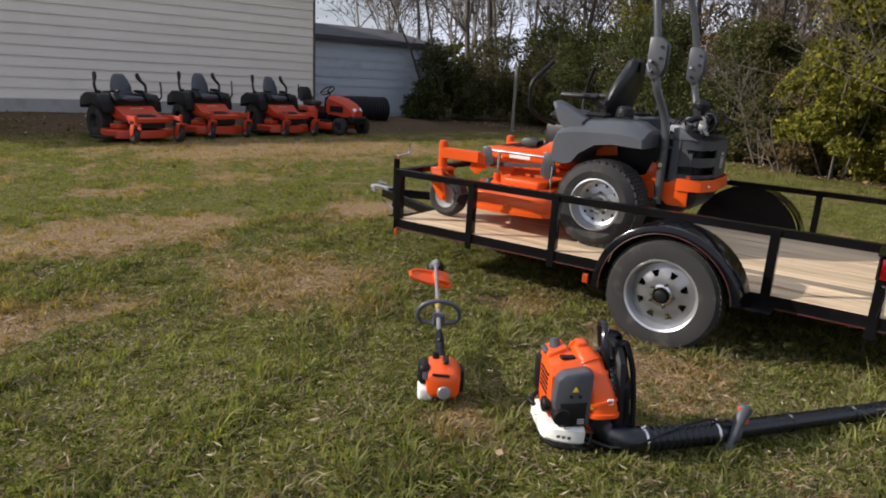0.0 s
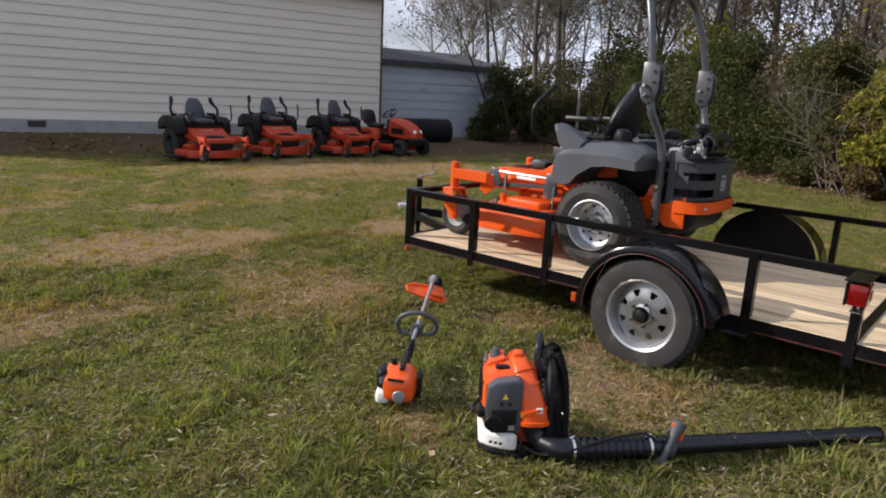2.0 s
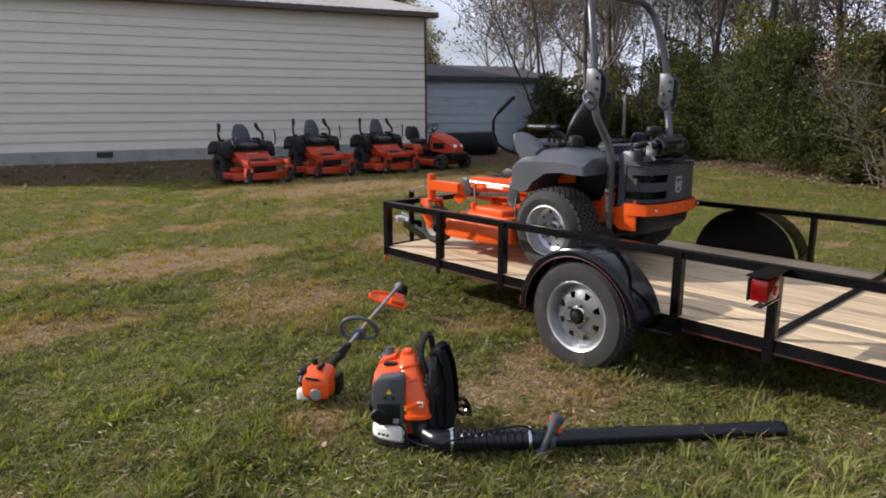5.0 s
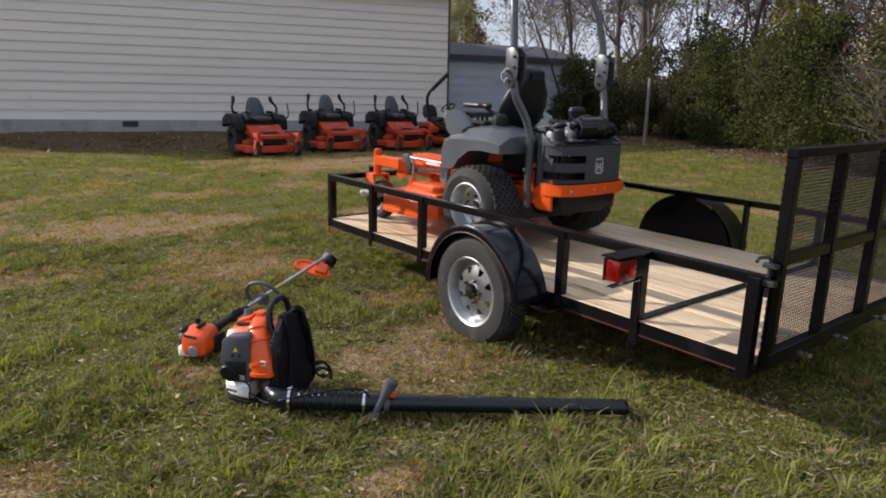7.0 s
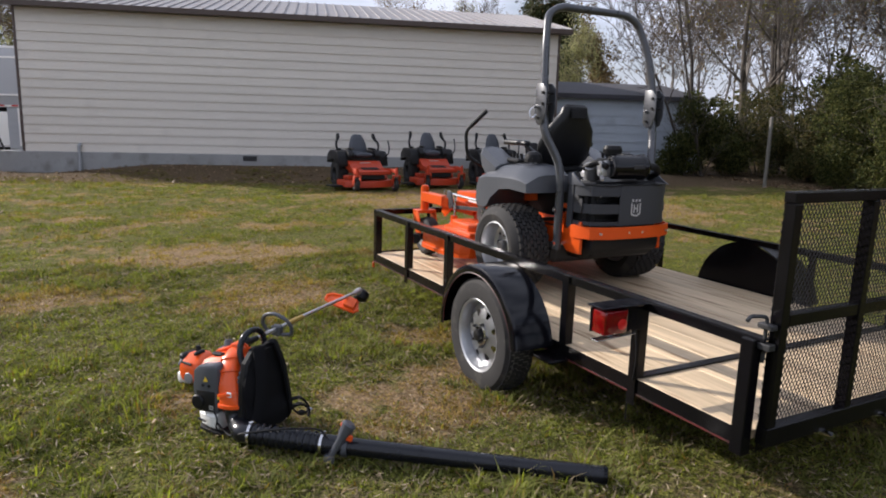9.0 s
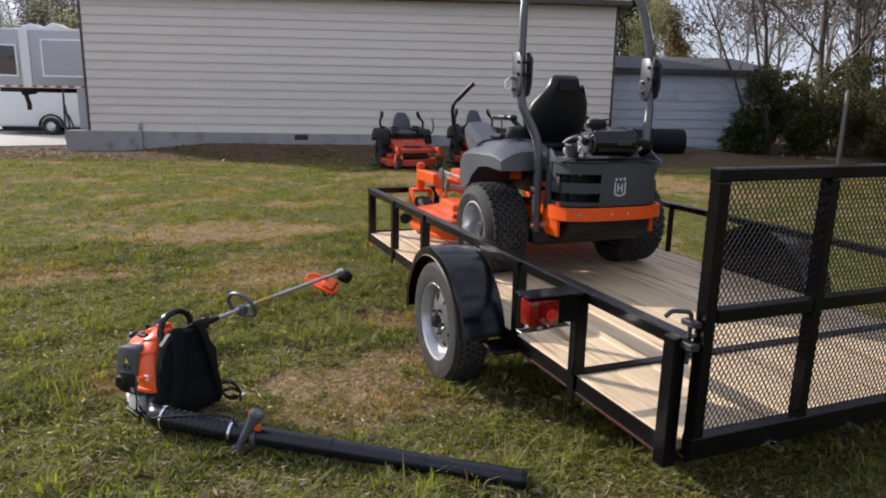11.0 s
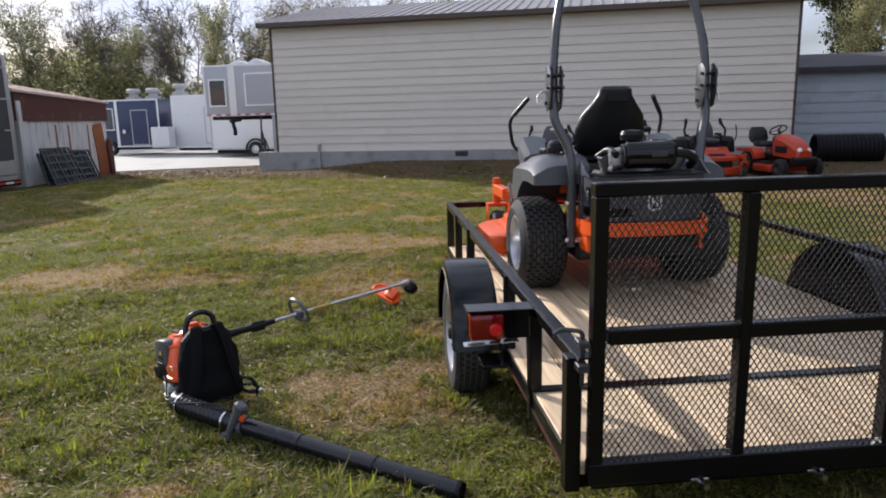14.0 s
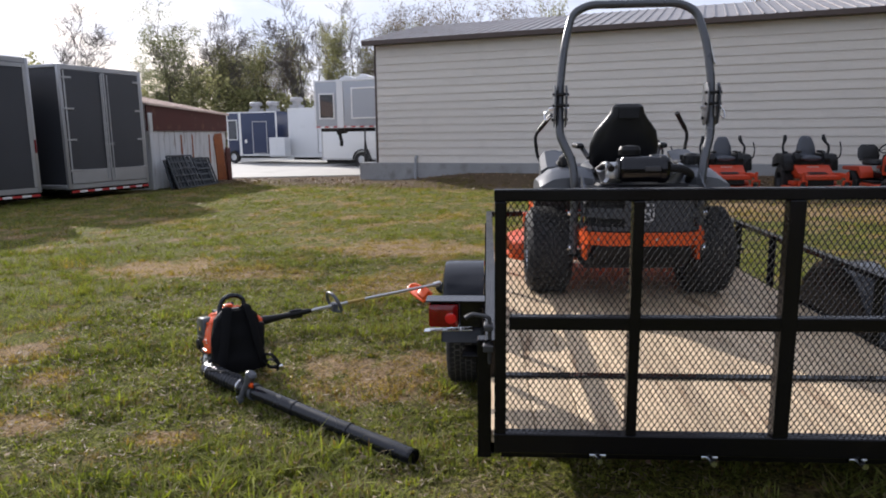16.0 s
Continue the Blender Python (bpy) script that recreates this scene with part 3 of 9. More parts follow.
def trailer_wheel(parent, m, flip):
    R, W, rim = 0.343, 0.205, 0.209
    w = part("wheel", tyre_mesh(R, W, rim, 60, 5, 0.007), M_RUBBER, parent, "worn black road tyre on silver spoke rim", m=m)
    bm = BM()
    lathe(bm, [(R - 0.012, -W * 0.30), (R - 0.0065, -W * 0.30), (R - 0.0065, W * 0.30), (R - 0.012, W * 0.30)], Matrix(), 56, closed=True)
    part("tread_band", bm, M_RUBBER_DUSTY, w, "dusty worn tread")
    bm = BM()
    lathe(bm, [(rim + 0.012, 0.080), (rim + 0.016, 0.087), (rim + 0.008, 0.092), (rim - 0.004, 0.086), (rim - 0.012, 0.062), (rim - 0.020, 0.030), (rim - 0.022, -0.075), (rim + 0.010, -0.085), (rim + 0.012, -0.080)], Matrix(), 56)
    part("rim", bm, M_RIM, w, "silver painted steel rim")
    bm = BM()
    spoke_rim(bm, rim, 0.060)
    part("spoke_disc", bm, M_RIM, w, "silver disc with eight windows")
    bm = BM()
    lathe(bm, [(0.066, 0.058), (0.064, 0.068), (0.050, 0.072), (0.046, 0.056)], Matrix(), 32)
    part("hub_ring", bm, M_STEEL, w)
    bm = BM()
    lathe(bm, [(0.038, 0.048), (0.036, 0.088), (0.031, 0.098), (0.018, 0.102), (0.0, 0.102)], Matrix(), 24)
    part("hub_cap", bm, M_BLACK_PL, w, "black hub cap")
    bm = BM()
    cyl(bm, (0, 0, 0), (0, 0, 0.026), 0.010, 0.008, 6)
    nut = part("lug_nut", bm, M_DARK_STEEL, w, m=pose(0.070, 0, 0.060))
    for k in range(1, 5):
        a = 2 * math.pi * k / 5
        same_mesh("lug_nut", nut, w, pose(0.070 * math.cos(a), 0.070 * math.sin(a), 0.060))
    return w


def l_iron(bm, p0, p1, w, h, inward, up=-1, t=0.006):
    """Angle iron along x: flat leg w towards inward, upright leg h; its corner runs from p0 to p1."""
    (x0, y0, z0), (x1, y1, z1) = p0, p1
    s = 1 if inward > 0 else -1
    box(bm, (x0, min(y0, y0 + s * w), z0 - t), (x1, max(y0, y0 + s * w), z0), 0.0015)
    box(bm, (x0, min(y0, y0 + s * t), min(z0 - t * (up < 0), z0 + up * h)), (x1, max(y0, y0 + s * t), max(z0 - t * (up < 0), z0 + up * h)), 0.0015)


def utility_trailer():
    T = thing("utility_trailer", pose(0.55, 4.022, 0, 0, 0.58, 1.63), "black steel single-axle utility trailer with pine plank deck", "trailer")
    W, LEN, RZ, DZ = 2.06, 3.86, 0.614, 0.228
    FB = 0.152
    for y, s in ((0.0, 1), (W, -1)):
        bm = BM()
        l_iron(bm, (-LEN, y, RZ), (0.02, y, RZ), 0.05, 0.048, s)
        part("top_rail", bm, M_BLACK_PT, T)
        bm = BM()
        box(bm, (-LEN, min(y, y + s * 0.006), FB), (0, max(y, y + s * 0.006), FB + 0.076), 0.0015)
        box(bm, (-LEN, min(y + s * 0.007, y + s * 0.055), FB), (0, max(y + s * 0.007, y + s * 0.055), FB + 0.006), 0.001)
        side = part("side_frame", bm, M_BLACK_PT, T)
        bm = BM()
        box(bm, (-LEN + 0.02, min(y - s * 0.0035, y - s * 0.0005), FB + 0.001), (-0.05, max(y - s * 0.0035, y - s * 0.0005), FB + 0.009), 0)
        part("painted_edge", bm, M_REDLINE, side, "thin dull red edge line")
        for k, (px, low) in enumerate(((-0.63, 0.10), (-1.16, FB), (-2.50, 0.115), (-3.16, 0.115))):
            bm = BM()
            yo = y - s * 0.004
            box(bm, (px - 0.026, min(yo, yo - s * 0.006), low), (px + 0.026, max(yo, yo - s * 0.006), RZ - 0.007), 0.0015)
            box(bm, (px + 0.020, min(yo, yo + s * 0.046), FB + 0.08), (px + 0.026, max(yo, yo + s * 0.046), RZ - 0.007), 0.0012)
            part("post", bm, M_BLACK_PT, T)
        for px, lo, hi in ((-0.03, -0.030, 0.022), (-LEN + 0.025, 0.0, 0.058)):
            bm = BM()
            box(bm, (px - 0.03, min(y + s * lo, y + s * hi), 0.135 if px > -1 else 0.145), (px + 0.03, max(y + s * lo, y + s * hi), RZ - 0.0065), 0.004)
            part("corner_post", bm, M_BLACK_PT, T)
    bm = BM()
    box(bm, (-LEN - 0.004, 0.002, RZ - 0.052), (-LEN + 0.002, W - 0.002, RZ + 0.002), 0.0015)
    box(bm, (-LEN + 0.003, 0.052, RZ - 0.005), (-LEN + 0.05, W - 0.052, RZ + 0.001), 0.0015)
    part("front_rail", bm, M_BLACK_PT, T)
    bm = BM()
    box(bm, (-LEN, 0.06, FB), (-LEN + 0.006, W - 0.06, DZ + 0.012), 0.0015)
    part("front_sill", bm, M_BLACK_PT, T)
    bm = BM()
    box(bm, (-0.008, 0.06, FB - 0.012), (0.0, W - 0.06, DZ - 0.002), 0.0015)
    part("rear_sill", bm, M_BLACK_PT, T)
    for i in range(6):
        bm = BM()
        x = -0.35 - 0.62 * i
        box(bm, (x, 0.06, FB + 0.001), (x + 0.006, W - 0.06, DZ - 0.04), 0)
        box(bm, (x + 0.006, 0.06, FB + 0.001), (x + 0.05, W - 0.06, FB + 0.007), 0)
        part("cross_member", bm, M_BLACK_PT, T, smooth=False)
    bm = BM()
    box(bm, (-0.655, 0.012, DZ + 0.001), (-0.605, W - 0.012, DZ + 0.012), 0.002)
    part("cross_bar", bm, M_BLACK_PT, T, "flat black hold-down bar across the deck")
    # deck planks
    n, pw = 11, (W - 0.02) / 11
    bm = BM()
    box(bm, (-LEN + 0.012, 0.002, 0), (-0.012, pw - 0.003, 0.036), 0.003)
    p0 = part("plank", bm, M_PINE, T, "yellow pine deck plank", smooth=False, m=Matrix.Translation((0, 0.010, DZ - 0.036)))
    rg = random.Random(5)
    for i in range(1, n):
        same_mesh("plank", p0, T, Matrix.Translation((rg.uniform(-0.004, 0.004), 0.010 + pw * i, DZ - 0.036 + rg.uniform(-0.0015, 0.0015))))
    # wheels and fenders on both sides
    wx, wz = -1.680, 0.150
    for y, s in ((0.0, 1), (W, -1)):
        yc = y - s * 0.135
        rot = pose(wx, yc, wz, 90 if s > 0 else -90, 0, 0)
        trailer_wheel(T, rot, s)
        RF = 0.425
        yi, yo = y - s * 0.012, y - s * 0.255
        bm = BM()
        angs = [radians(-4 + 178 * i / 26) for i in range(27)]
        secs = []
        for a in angs:
            c, q = -math.cos(a), math.sin(a)
            row = []
            for yy, rr in ((yi, RF), (yo + s * 0.03, RF), (yo + s * 0.008, RF - 0.006), (yo, RF - 0.022), (yo + s * 0.001, RF - 0.05), (yo + s * 0.005, RF - 0.05), (yo + s * 0.006, RF - 0.024), (yo + s * 0.032, RF - 0.006), (yi, RF - 0.006)):
                k = 1.0 + (0.06 if c > 0 else 0.0) * max(0, c)
                row.append(Vector((wx + c * rr * k, yy, wz + q * rr)))
            secs.append(row)
        loft(bm, secs)
        f = part("fender", bm, M_GLOSS_BLACK, T, "glossy black rounded steel fender")
        bm = BM()
        poly = [(wx - math.cos(a) * (RF - 0.008), wz + math.sin(a) * (RF - 0.008)) for a in angs]
        prism(bm, poly, "y", min(yi, yi - s * 0.004), max(yi, yi - s * 0.004))
        part("inner_plate", bm, M_BLACK_PT, f, smooth=False)
        bm = BM()
        tube(bm, [Vector((wx - math.cos(a) * (RF - 0.051) * (1 if math.cos(a) > 0 else 1 + 0.06 * -math.cos(a)), yo + s * 0.002, wz + math.sin(a) * (RF - 0.051))) for a in angs], 0.0035, 5)
        part("painted_edge", bm, M_REDLINE, f)
        bm = BM()
        ya, yb = sorted((y - s * 0.004, y - s * 0.13))
        box(bm, (wx + 0.40, ya, FB - 0.005), (wx + 0.58, yb, FB + 0.012), 0.004)
        part("fender_bracket", bm, M_BLACK_PT, f)
        bm = BM()
        for k in range(3):
            tube(bm, [Vector((wx - (0.34 - 0.07 * k) * c, y + s * 0.03, wz - 0.05 - 0.012 * k + 0.09 * c * c)) for c in [i / 6 - 1 for i in range(13)]], 0.022, 4, flat=0.3)
        part("leaf_spring", bm, M_DARK_STEEL, T)
        bm = BM()
        bar(bm, (-LEN + 0.035, y - s * 0.006, 0.128), (-LEN + 0.035, y - s * 0.022, 0.128), 0.03, 0.05, 0.005)
        part("marker_lamp", bm, M_AMBER, T, "orange side marker lamp")
        bm = BM()
        box(bm, (wx - 0.53, min(y - s * 0.10, y - s * 0.125), 0.095), (wx - 0.49, max(y - s * 0.10, y - s * 0.125), 0.155), 0.005)
        part("marker_lamp", bm, M_AMBER, T, "orange side marker lamp")
    bm = BM()
    cyl(bm, (wx, 0.0, wz - 0.01), (wx, W, wz - 0.01), 0.03, seg=12)
    part("axle", bm, M_BLACK_PT, T)
    # tail lamp on its bracket
    bm = BM()
    box(bm, (-0.668, -0.275, RZ - 0.012), (-0.560, -0.003, RZ - 0.004), 0.002)
    box(bm, (-0.655, -0.118, RZ - 0.135), (-0.590, -0.012, RZ - 0.0125), 0.004)
    part("lamp_bracket", bm, M_GLOSS_BLACK, T)
    bm = BM()
    box(bm, (-0.660, -0.264, RZ - 0.134), (-0.648, -0.122, RZ - 0.020), 0.004)
    lamp = part("tail_lamp", bm, M_BLACK_PL, T, "red square tail lamp")
    bm = BM()
    box(bm, (-0.647, -0.262, RZ - 0.132), (-0.562, -0.124, RZ - 0.022), 0.012, seg=2)
    lens = part("lens", bm, M_RED_LENS, lamp, "glossy red lens")
    # a brighter disc paints the highlight onto the lens
    bm = BM()
    lathe(bm, [(0.024, 0.0), (0.026, 0.004), (0.020, 0.006), (0.0, 0.004)], pose(-0.563, -0.160, RZ - 0.086, 0, 90, 0), 18)
    part("reflector", bm, M_RED_GLINT, lens, "round brighter red disc for the lens highlight")
    bm = BM()
    bar(bm, (-0.60, -0.285, RZ - 0.155), (-0.60, -0.06, RZ - 0.145), 0.05, 0.004, 0.001)
    bar(bm, (-0.60, -0.19, RZ - 0.15), (-0.60, -0.19, RZ - 0.13), 0.02, 0.01, 0)
    part("plate_bracket", bm, M_STEEL, T, "bent bright metal plate bracket")
    bm = BM()
    box(bm, (-0.648, -0.015, 0.02), (-0.644, -0.009, 0.10), 0)
    tube(bm, fillet([(-0.62, -0.02, RZ - 0.13), (-0.60, -0.02, 0.35), (-0.62, -0.01, 0.22)], 0.05), 0.004, 5)
    part("lamp_wire", bm, M_BLACK_PL, T)
    # tongue, coupler, jack
    bm = BM()
    for y0 in (0.42, W - 0.42):
        bar(bm, (-LEN + 0.35, y0, FB + 0.03), (-LEN - 0.92, W / 2 + (0.03 if y0 > 1 else -0.03), FB + 0.045), 0.05, 0.076, 0.003)
    part("tongue", bm, M_BLACK_PT, T)
    bm = BM()
    bar(bm, (-LEN - 0.86, W / 2, FB + 0.075), (-LEN - 1.06, W / 2, FB + 0.085), 0.075, 0.06, 0.01)
    lathe(bm, [(0, 0.065), (0.03, 0.06), (0.045, 0.04), (0.048, 0.0), (0, 0)], pose(-LEN - 1.07, W / 2, FB + 0.045), 16)
    bar(bm, (-LEN - 0.92, W / 2, FB + 0.12), (-LEN - 1.02, W / 2, FB + 0.14), 0.02, 0.02, 0.004)
    part("coupler", bm, M_STEEL, T, "worn steel ball coupler")
    bm = BM()
    jx, jy = -LEN - 0.70, W / 2 - 0.13
    cyl(bm, (jx, jy, 0.10), (jx, jy, 0.56), 0.029, seg=14)
    cyl(bm, (jx, jy, 0.02), (jx, jy, 0.10), 0.022, seg=12)
    box(bm, (jx - 0.05, jy - 0.05, 0.012), (jx + 0.05, jy + 0.05, 0.02), 0.002)
    jack = part("jack", bm, M_BLACK_PT, T, "black swivel tongue jack")
    bm = BM()
    lathe(bm, [(0, 0.03), (0.034, 0.026), (0.034, 0), (0, 0)], pose(jx, jy, 0.56), 16)
    tube(bm, fillet([(jx, jy, 0.585), (jx + 0.02, jy + 0.16, 0.60), (jx + 0.02, jy + 0.16, 0.70)], 0.02), 0.008, 8)
    part("crank", bm, M_STEEL, jack)
    bm = BM()
    for k in range(2):
        pts = [Vector((-LEN - 0.9 + 0.5 * t, W / 2 + (0.08 if k else -0.08) + 0.1 * t, FB - 0.02 - 0.12 * math.sin(math.pi * t))) for t in [i / 10 for i in range(11)]]
        tube(bm, pts, 0.008, 5)
    part("safety_chain", bm, M_STEEL, T)
    # ramp gate, standing upright at the back
    gx = 0.030
    G = part("ramp_gate", BM(), M_BLACK_PT, T, "upright black ramp gate of expanded steel mesh")
    bmt = BM()
    box(bmt, (gx - 0.025, 0.032, 1.130), (gx + 0.027, 2.03, 1.172), 0.004)
    part("top_bar", bmt, M_BLACK_PT, G)
    bm = BM()
    box(bm, (gx - 0.02, 0.088, 0.662), (gx + 0.024, 1.974, 0.712), 0.004)
    part("middle_bar", bm, M_BLACK_PT, G)
    bm = BM()
    box(bm, (gx - 0.025, 0.032, 0.185), (gx + 0.027, 2.03, 0.262), 0.004)
    part("bottom_bar", bm, M_BLACK_PT, G)
    for a, b in ((0.034, 0.076), (0.515, 0.553), (1.040, 1.095), (1.52, 1.558), (1.986, 2.028)):
        bm = BM()
        box(bm, (gx - 0.021, a, 0.263), (gx + 0.029, b, 1.129), 0.003)
        part("upright", bm, M_BLACK_PT, G)
    bm = BM()
    z0, z1, y0, y1, cw, ch = 0.20, 1.16, 0.04, 2.02, 0.0215, 0.033
    run = (z1 - z0) * cw / ch
    for fam, dx in ((1, -0.0235), (-1, -0.0262)):
        k = 0
        y = y0 - run
        while y < y1 + run:
            ya, yb = (y, y + run) if fam > 0 else (y + run, y)
            za, zb = z0, z1
            # cut the wire at the gate border
            def cut(yv):
                return z0 + (yv - ya) / (yb - ya) * (z1 - z0)
            lo_y, hi_y = min(ya, yb), max(ya, yb)
            if hi_y > y0 and lo_y < y1:
                pa, pb = (ya, za), (yb, zb)
                pts = [pa, pb]
                for q in (0, 1):
                    yy, zz = pts[q]
                    if yy < y0:
                        pts[q] = (y0, cut(y0))
                    elif yy > y1:
                        pts[q] = (y1, cut(y1))
                if abs(pts[0][0] - pts[1][0]) > 0.004:
                    bar(bm, (gx + dx, *pts[0]), (gx + dx, *pts[1]), 0.0022, 0.0032, 0)
            y += cw
    tagged(part("expanded_mesh", bm, M_MESH, G, "black expanded steel mesh", smooth=False), kind="stuff")
    for y in (0.42, 0.83, 1.36, 1.75):
        bm = BM()
        cyl(bm, (gx - 0.03, y, 0.17), (gx + 0.055, y, 0.17), 0.012, seg=8)
        cyl(bm, (gx - 0.01, y - 0.03, 0.172), (gx - 0.01, y + 0.03, 0.172), 0.016, seg=10)
        part("hinge", bm, M_STEEL, G)
    bm = BM()
    tube(bm, fillet([(gx - 0.02, 0.016, 0.52), (gx - 0.02, 0.016, 0.70), (gx - 0.04, -0.05, 0.705), (gx - 0.035, -0.075, 0.69)], 0.018), 0.008, 8)
    box(bm, (gx - 0.05, -0.008, 0.575), (gx + 0.02, 0.03, 0.60), 0.003)
    box(bm, (gx - 0.045, -0.005, 0.655), (gx + 0.02, 0.03, 0.675), 0.003)
    part("latch_pin", bm, M_DARK_STEEL, G, "spring latch pin with bent handle")
    return T


utility_trailer()

# ---- the zero-turn mower on the trailer ----
def sweep_band(bm, path, z0, z1, t):
    """An upright band of thickness t along a path of (x, y)."""
    n = len(path)
    outer, inner = [], []
    for i, p in enumerate(path):
        a, b = Vector(path[max(i - 1, 0)]), Vector(path[min(i + 1, n - 1)])
        d = (b - a).normalized()
        nn = Vector((d.y, -d.x))
        outer.append(Vector(p) + nn * t / 2)
        inner.append(Vector(p) - nn * t / 2)
    secs = [[Vector((o.x, o.y, z0)), Vector((o.x, o.y, z1)), Vector((q.x, q.y, z1)), Vector((q.x, q.y, z0))] for o, q in zip(outer, inner)]
    loft(bm, secs)


def turf_wheel(parent, m, R, W, rim, rows, lugs):
    w = part("wheel", tyre_mesh(R, W, rim, lugs, rows, 0.012, 38, shoulder=0.045), M_RUBBER, parent, "black turf tyre on silver rim", m=m)
    h = W / 2
    bm = BM()
    lathe(bm, [(rim + 0.006, h * 0.80), (rim + 0.010, h * 0.88), (rim - 0.002, h * 0.90), (rim - 0.012, h * 0.72), (rim - 0.016, h * 0.25), (rim - 0.040, h * 0.15), (rim * 0.42, h * 0.20), (rim * 0.36, h * 0.30), (0.0, h * 0.30)], Matrix(), 40)
    lathe(bm, [(rim - 0.002, -h * 0.75), (rim + 0.008, -h * 0.84), (rim - 0.014, -h * 0.7), (rim - 0.02, h * 0.2)], Matrix(), 40)
    part("rim", bm, M_RIM, w, "silver painted steel rim")
    bm = BM()
    lathe(bm, [(0.045, h * 0.25), (0.044, h * 0.52), (0.034, h * 0.60), (0.0, h * 0.60)], Matrix(), 20)
    part("hub", bm, M_DARK_STEEL, w)
    bm = BM()
    for k in range(5):
        a = 2 * math.pi * k / 5 + 0.3
        c = Vector((0.075 * math.cos(a), 0.075 * math.sin(a), h * 0.24))
        bm = BM()
        cyl(bm, c, c + Vector((0, 0, 0.025)), 0.011, seg=6)
        part("lug_nut", bm, M_DARK_STEEL, w)
    for k in range(10):
        bm = BM()
        a = 2 * math.pi * k / 10
        c = Vector((rim * 0.72 * math.cos(a), rim * 0.72 * math.sin(a), h * 0.168))
        cyl(bm, c, c + Vector((0, 0, 0.004)), 0.010, seg=8)
        part("rim_hole", bm, M_BLACK_PL, w)
    return w


def caster(parent, x, y, R, material, top_z, arm_from=None, wide=0.12):
    s = 1 if y > 0 else -1
    bm = BM()
    lathe(bm, [(R * 0.55, -wide * 0.42), (R * 0.80, -wide * 0.5), (R * 0.96, -wide * 0.36), (R, 0), (R * 0.96, wide * 0.36), (R * 0.80, wide * 0.5), (R * 0.55, wide * 0.42)], Matrix(), 28, closed=True)
    w = part("caster_wheel", bm, M_RUBBER, parent, "smooth black caster tyre", m=pose(x + 0.075, y, R, 90, 0, 0))
    bm = BM()
    lathe(bm, [(0, -wide * 0.40), (R * 0.30, -wide * 0.40), (R * 0.56, -wide * 0.46), (R * 0.58, -wide * 0.36), (R * 0.58, wide * 0.36), (R * 0.56, wide * 0.46), (R * 0.30, wide * 0.40), (0, wide * 0.40)], Matrix(), 24)
    part("rim", bm, M_RIM, w)
    bm = BM()
    zc = R * 2 + 0.035
    hw = wide / 2 + 0.018
    for q in (-1, 1):
        prism(bm, [(x - 0.055, zc + 0.02), (x + 0.05, zc + 0.02), (x + 0.10, R * 1.3), (x + 0.105, R - 0.03), (x + 0.045, R - 0.03), (x - 0.03, R * 1.5)], "y", min(y + q * hw, y + q * (hw + 0.010)), max(y + q * hw, y + q * (hw + 0.010)), 0.003)
    box(bm, (x - 0.055, y - hw - 0.01, zc - 0.004), (x + 0.055, y + hw + 0.01, zc + 0.022), 0.006)
    cyl(bm, (x + 0.075, y - hw - 0.025, R), (x + 0.075, y + hw + 0.025, R), 0.013, seg=8)
    part("caster_fork", bm, material, parent)
    bm = BM()
    cyl(bm, (x, y, zc + 0.02), (x, y, top_z), 0.036, seg=16)
    lathe(bm, [(0.030, 0.0), (0.030, 0.012), (0.018, 0.018), (0, 0.018)], pose(x, y, top_z), 14)
    part("pivot_tube", bm, material, parent)


TAIL = ("engine", "intake_casting", "rocker_cover", "filter_bracket", "oil_cap", "breather_hose", "fitting", "filter_ring", "air_filter", "filter_label", "precleaner_cap", "hose",
        "guard_band", "rear_panel", "guard_post", "guard_rim", "badge", "rear_bumper", "bumper_bracket", "bolt", "belly_guard")

HOOP = ("roll_bar_post", "hinge_plate", "hinge_bolt", "lock_pin", "roll_bar_hoop", "warning_label")


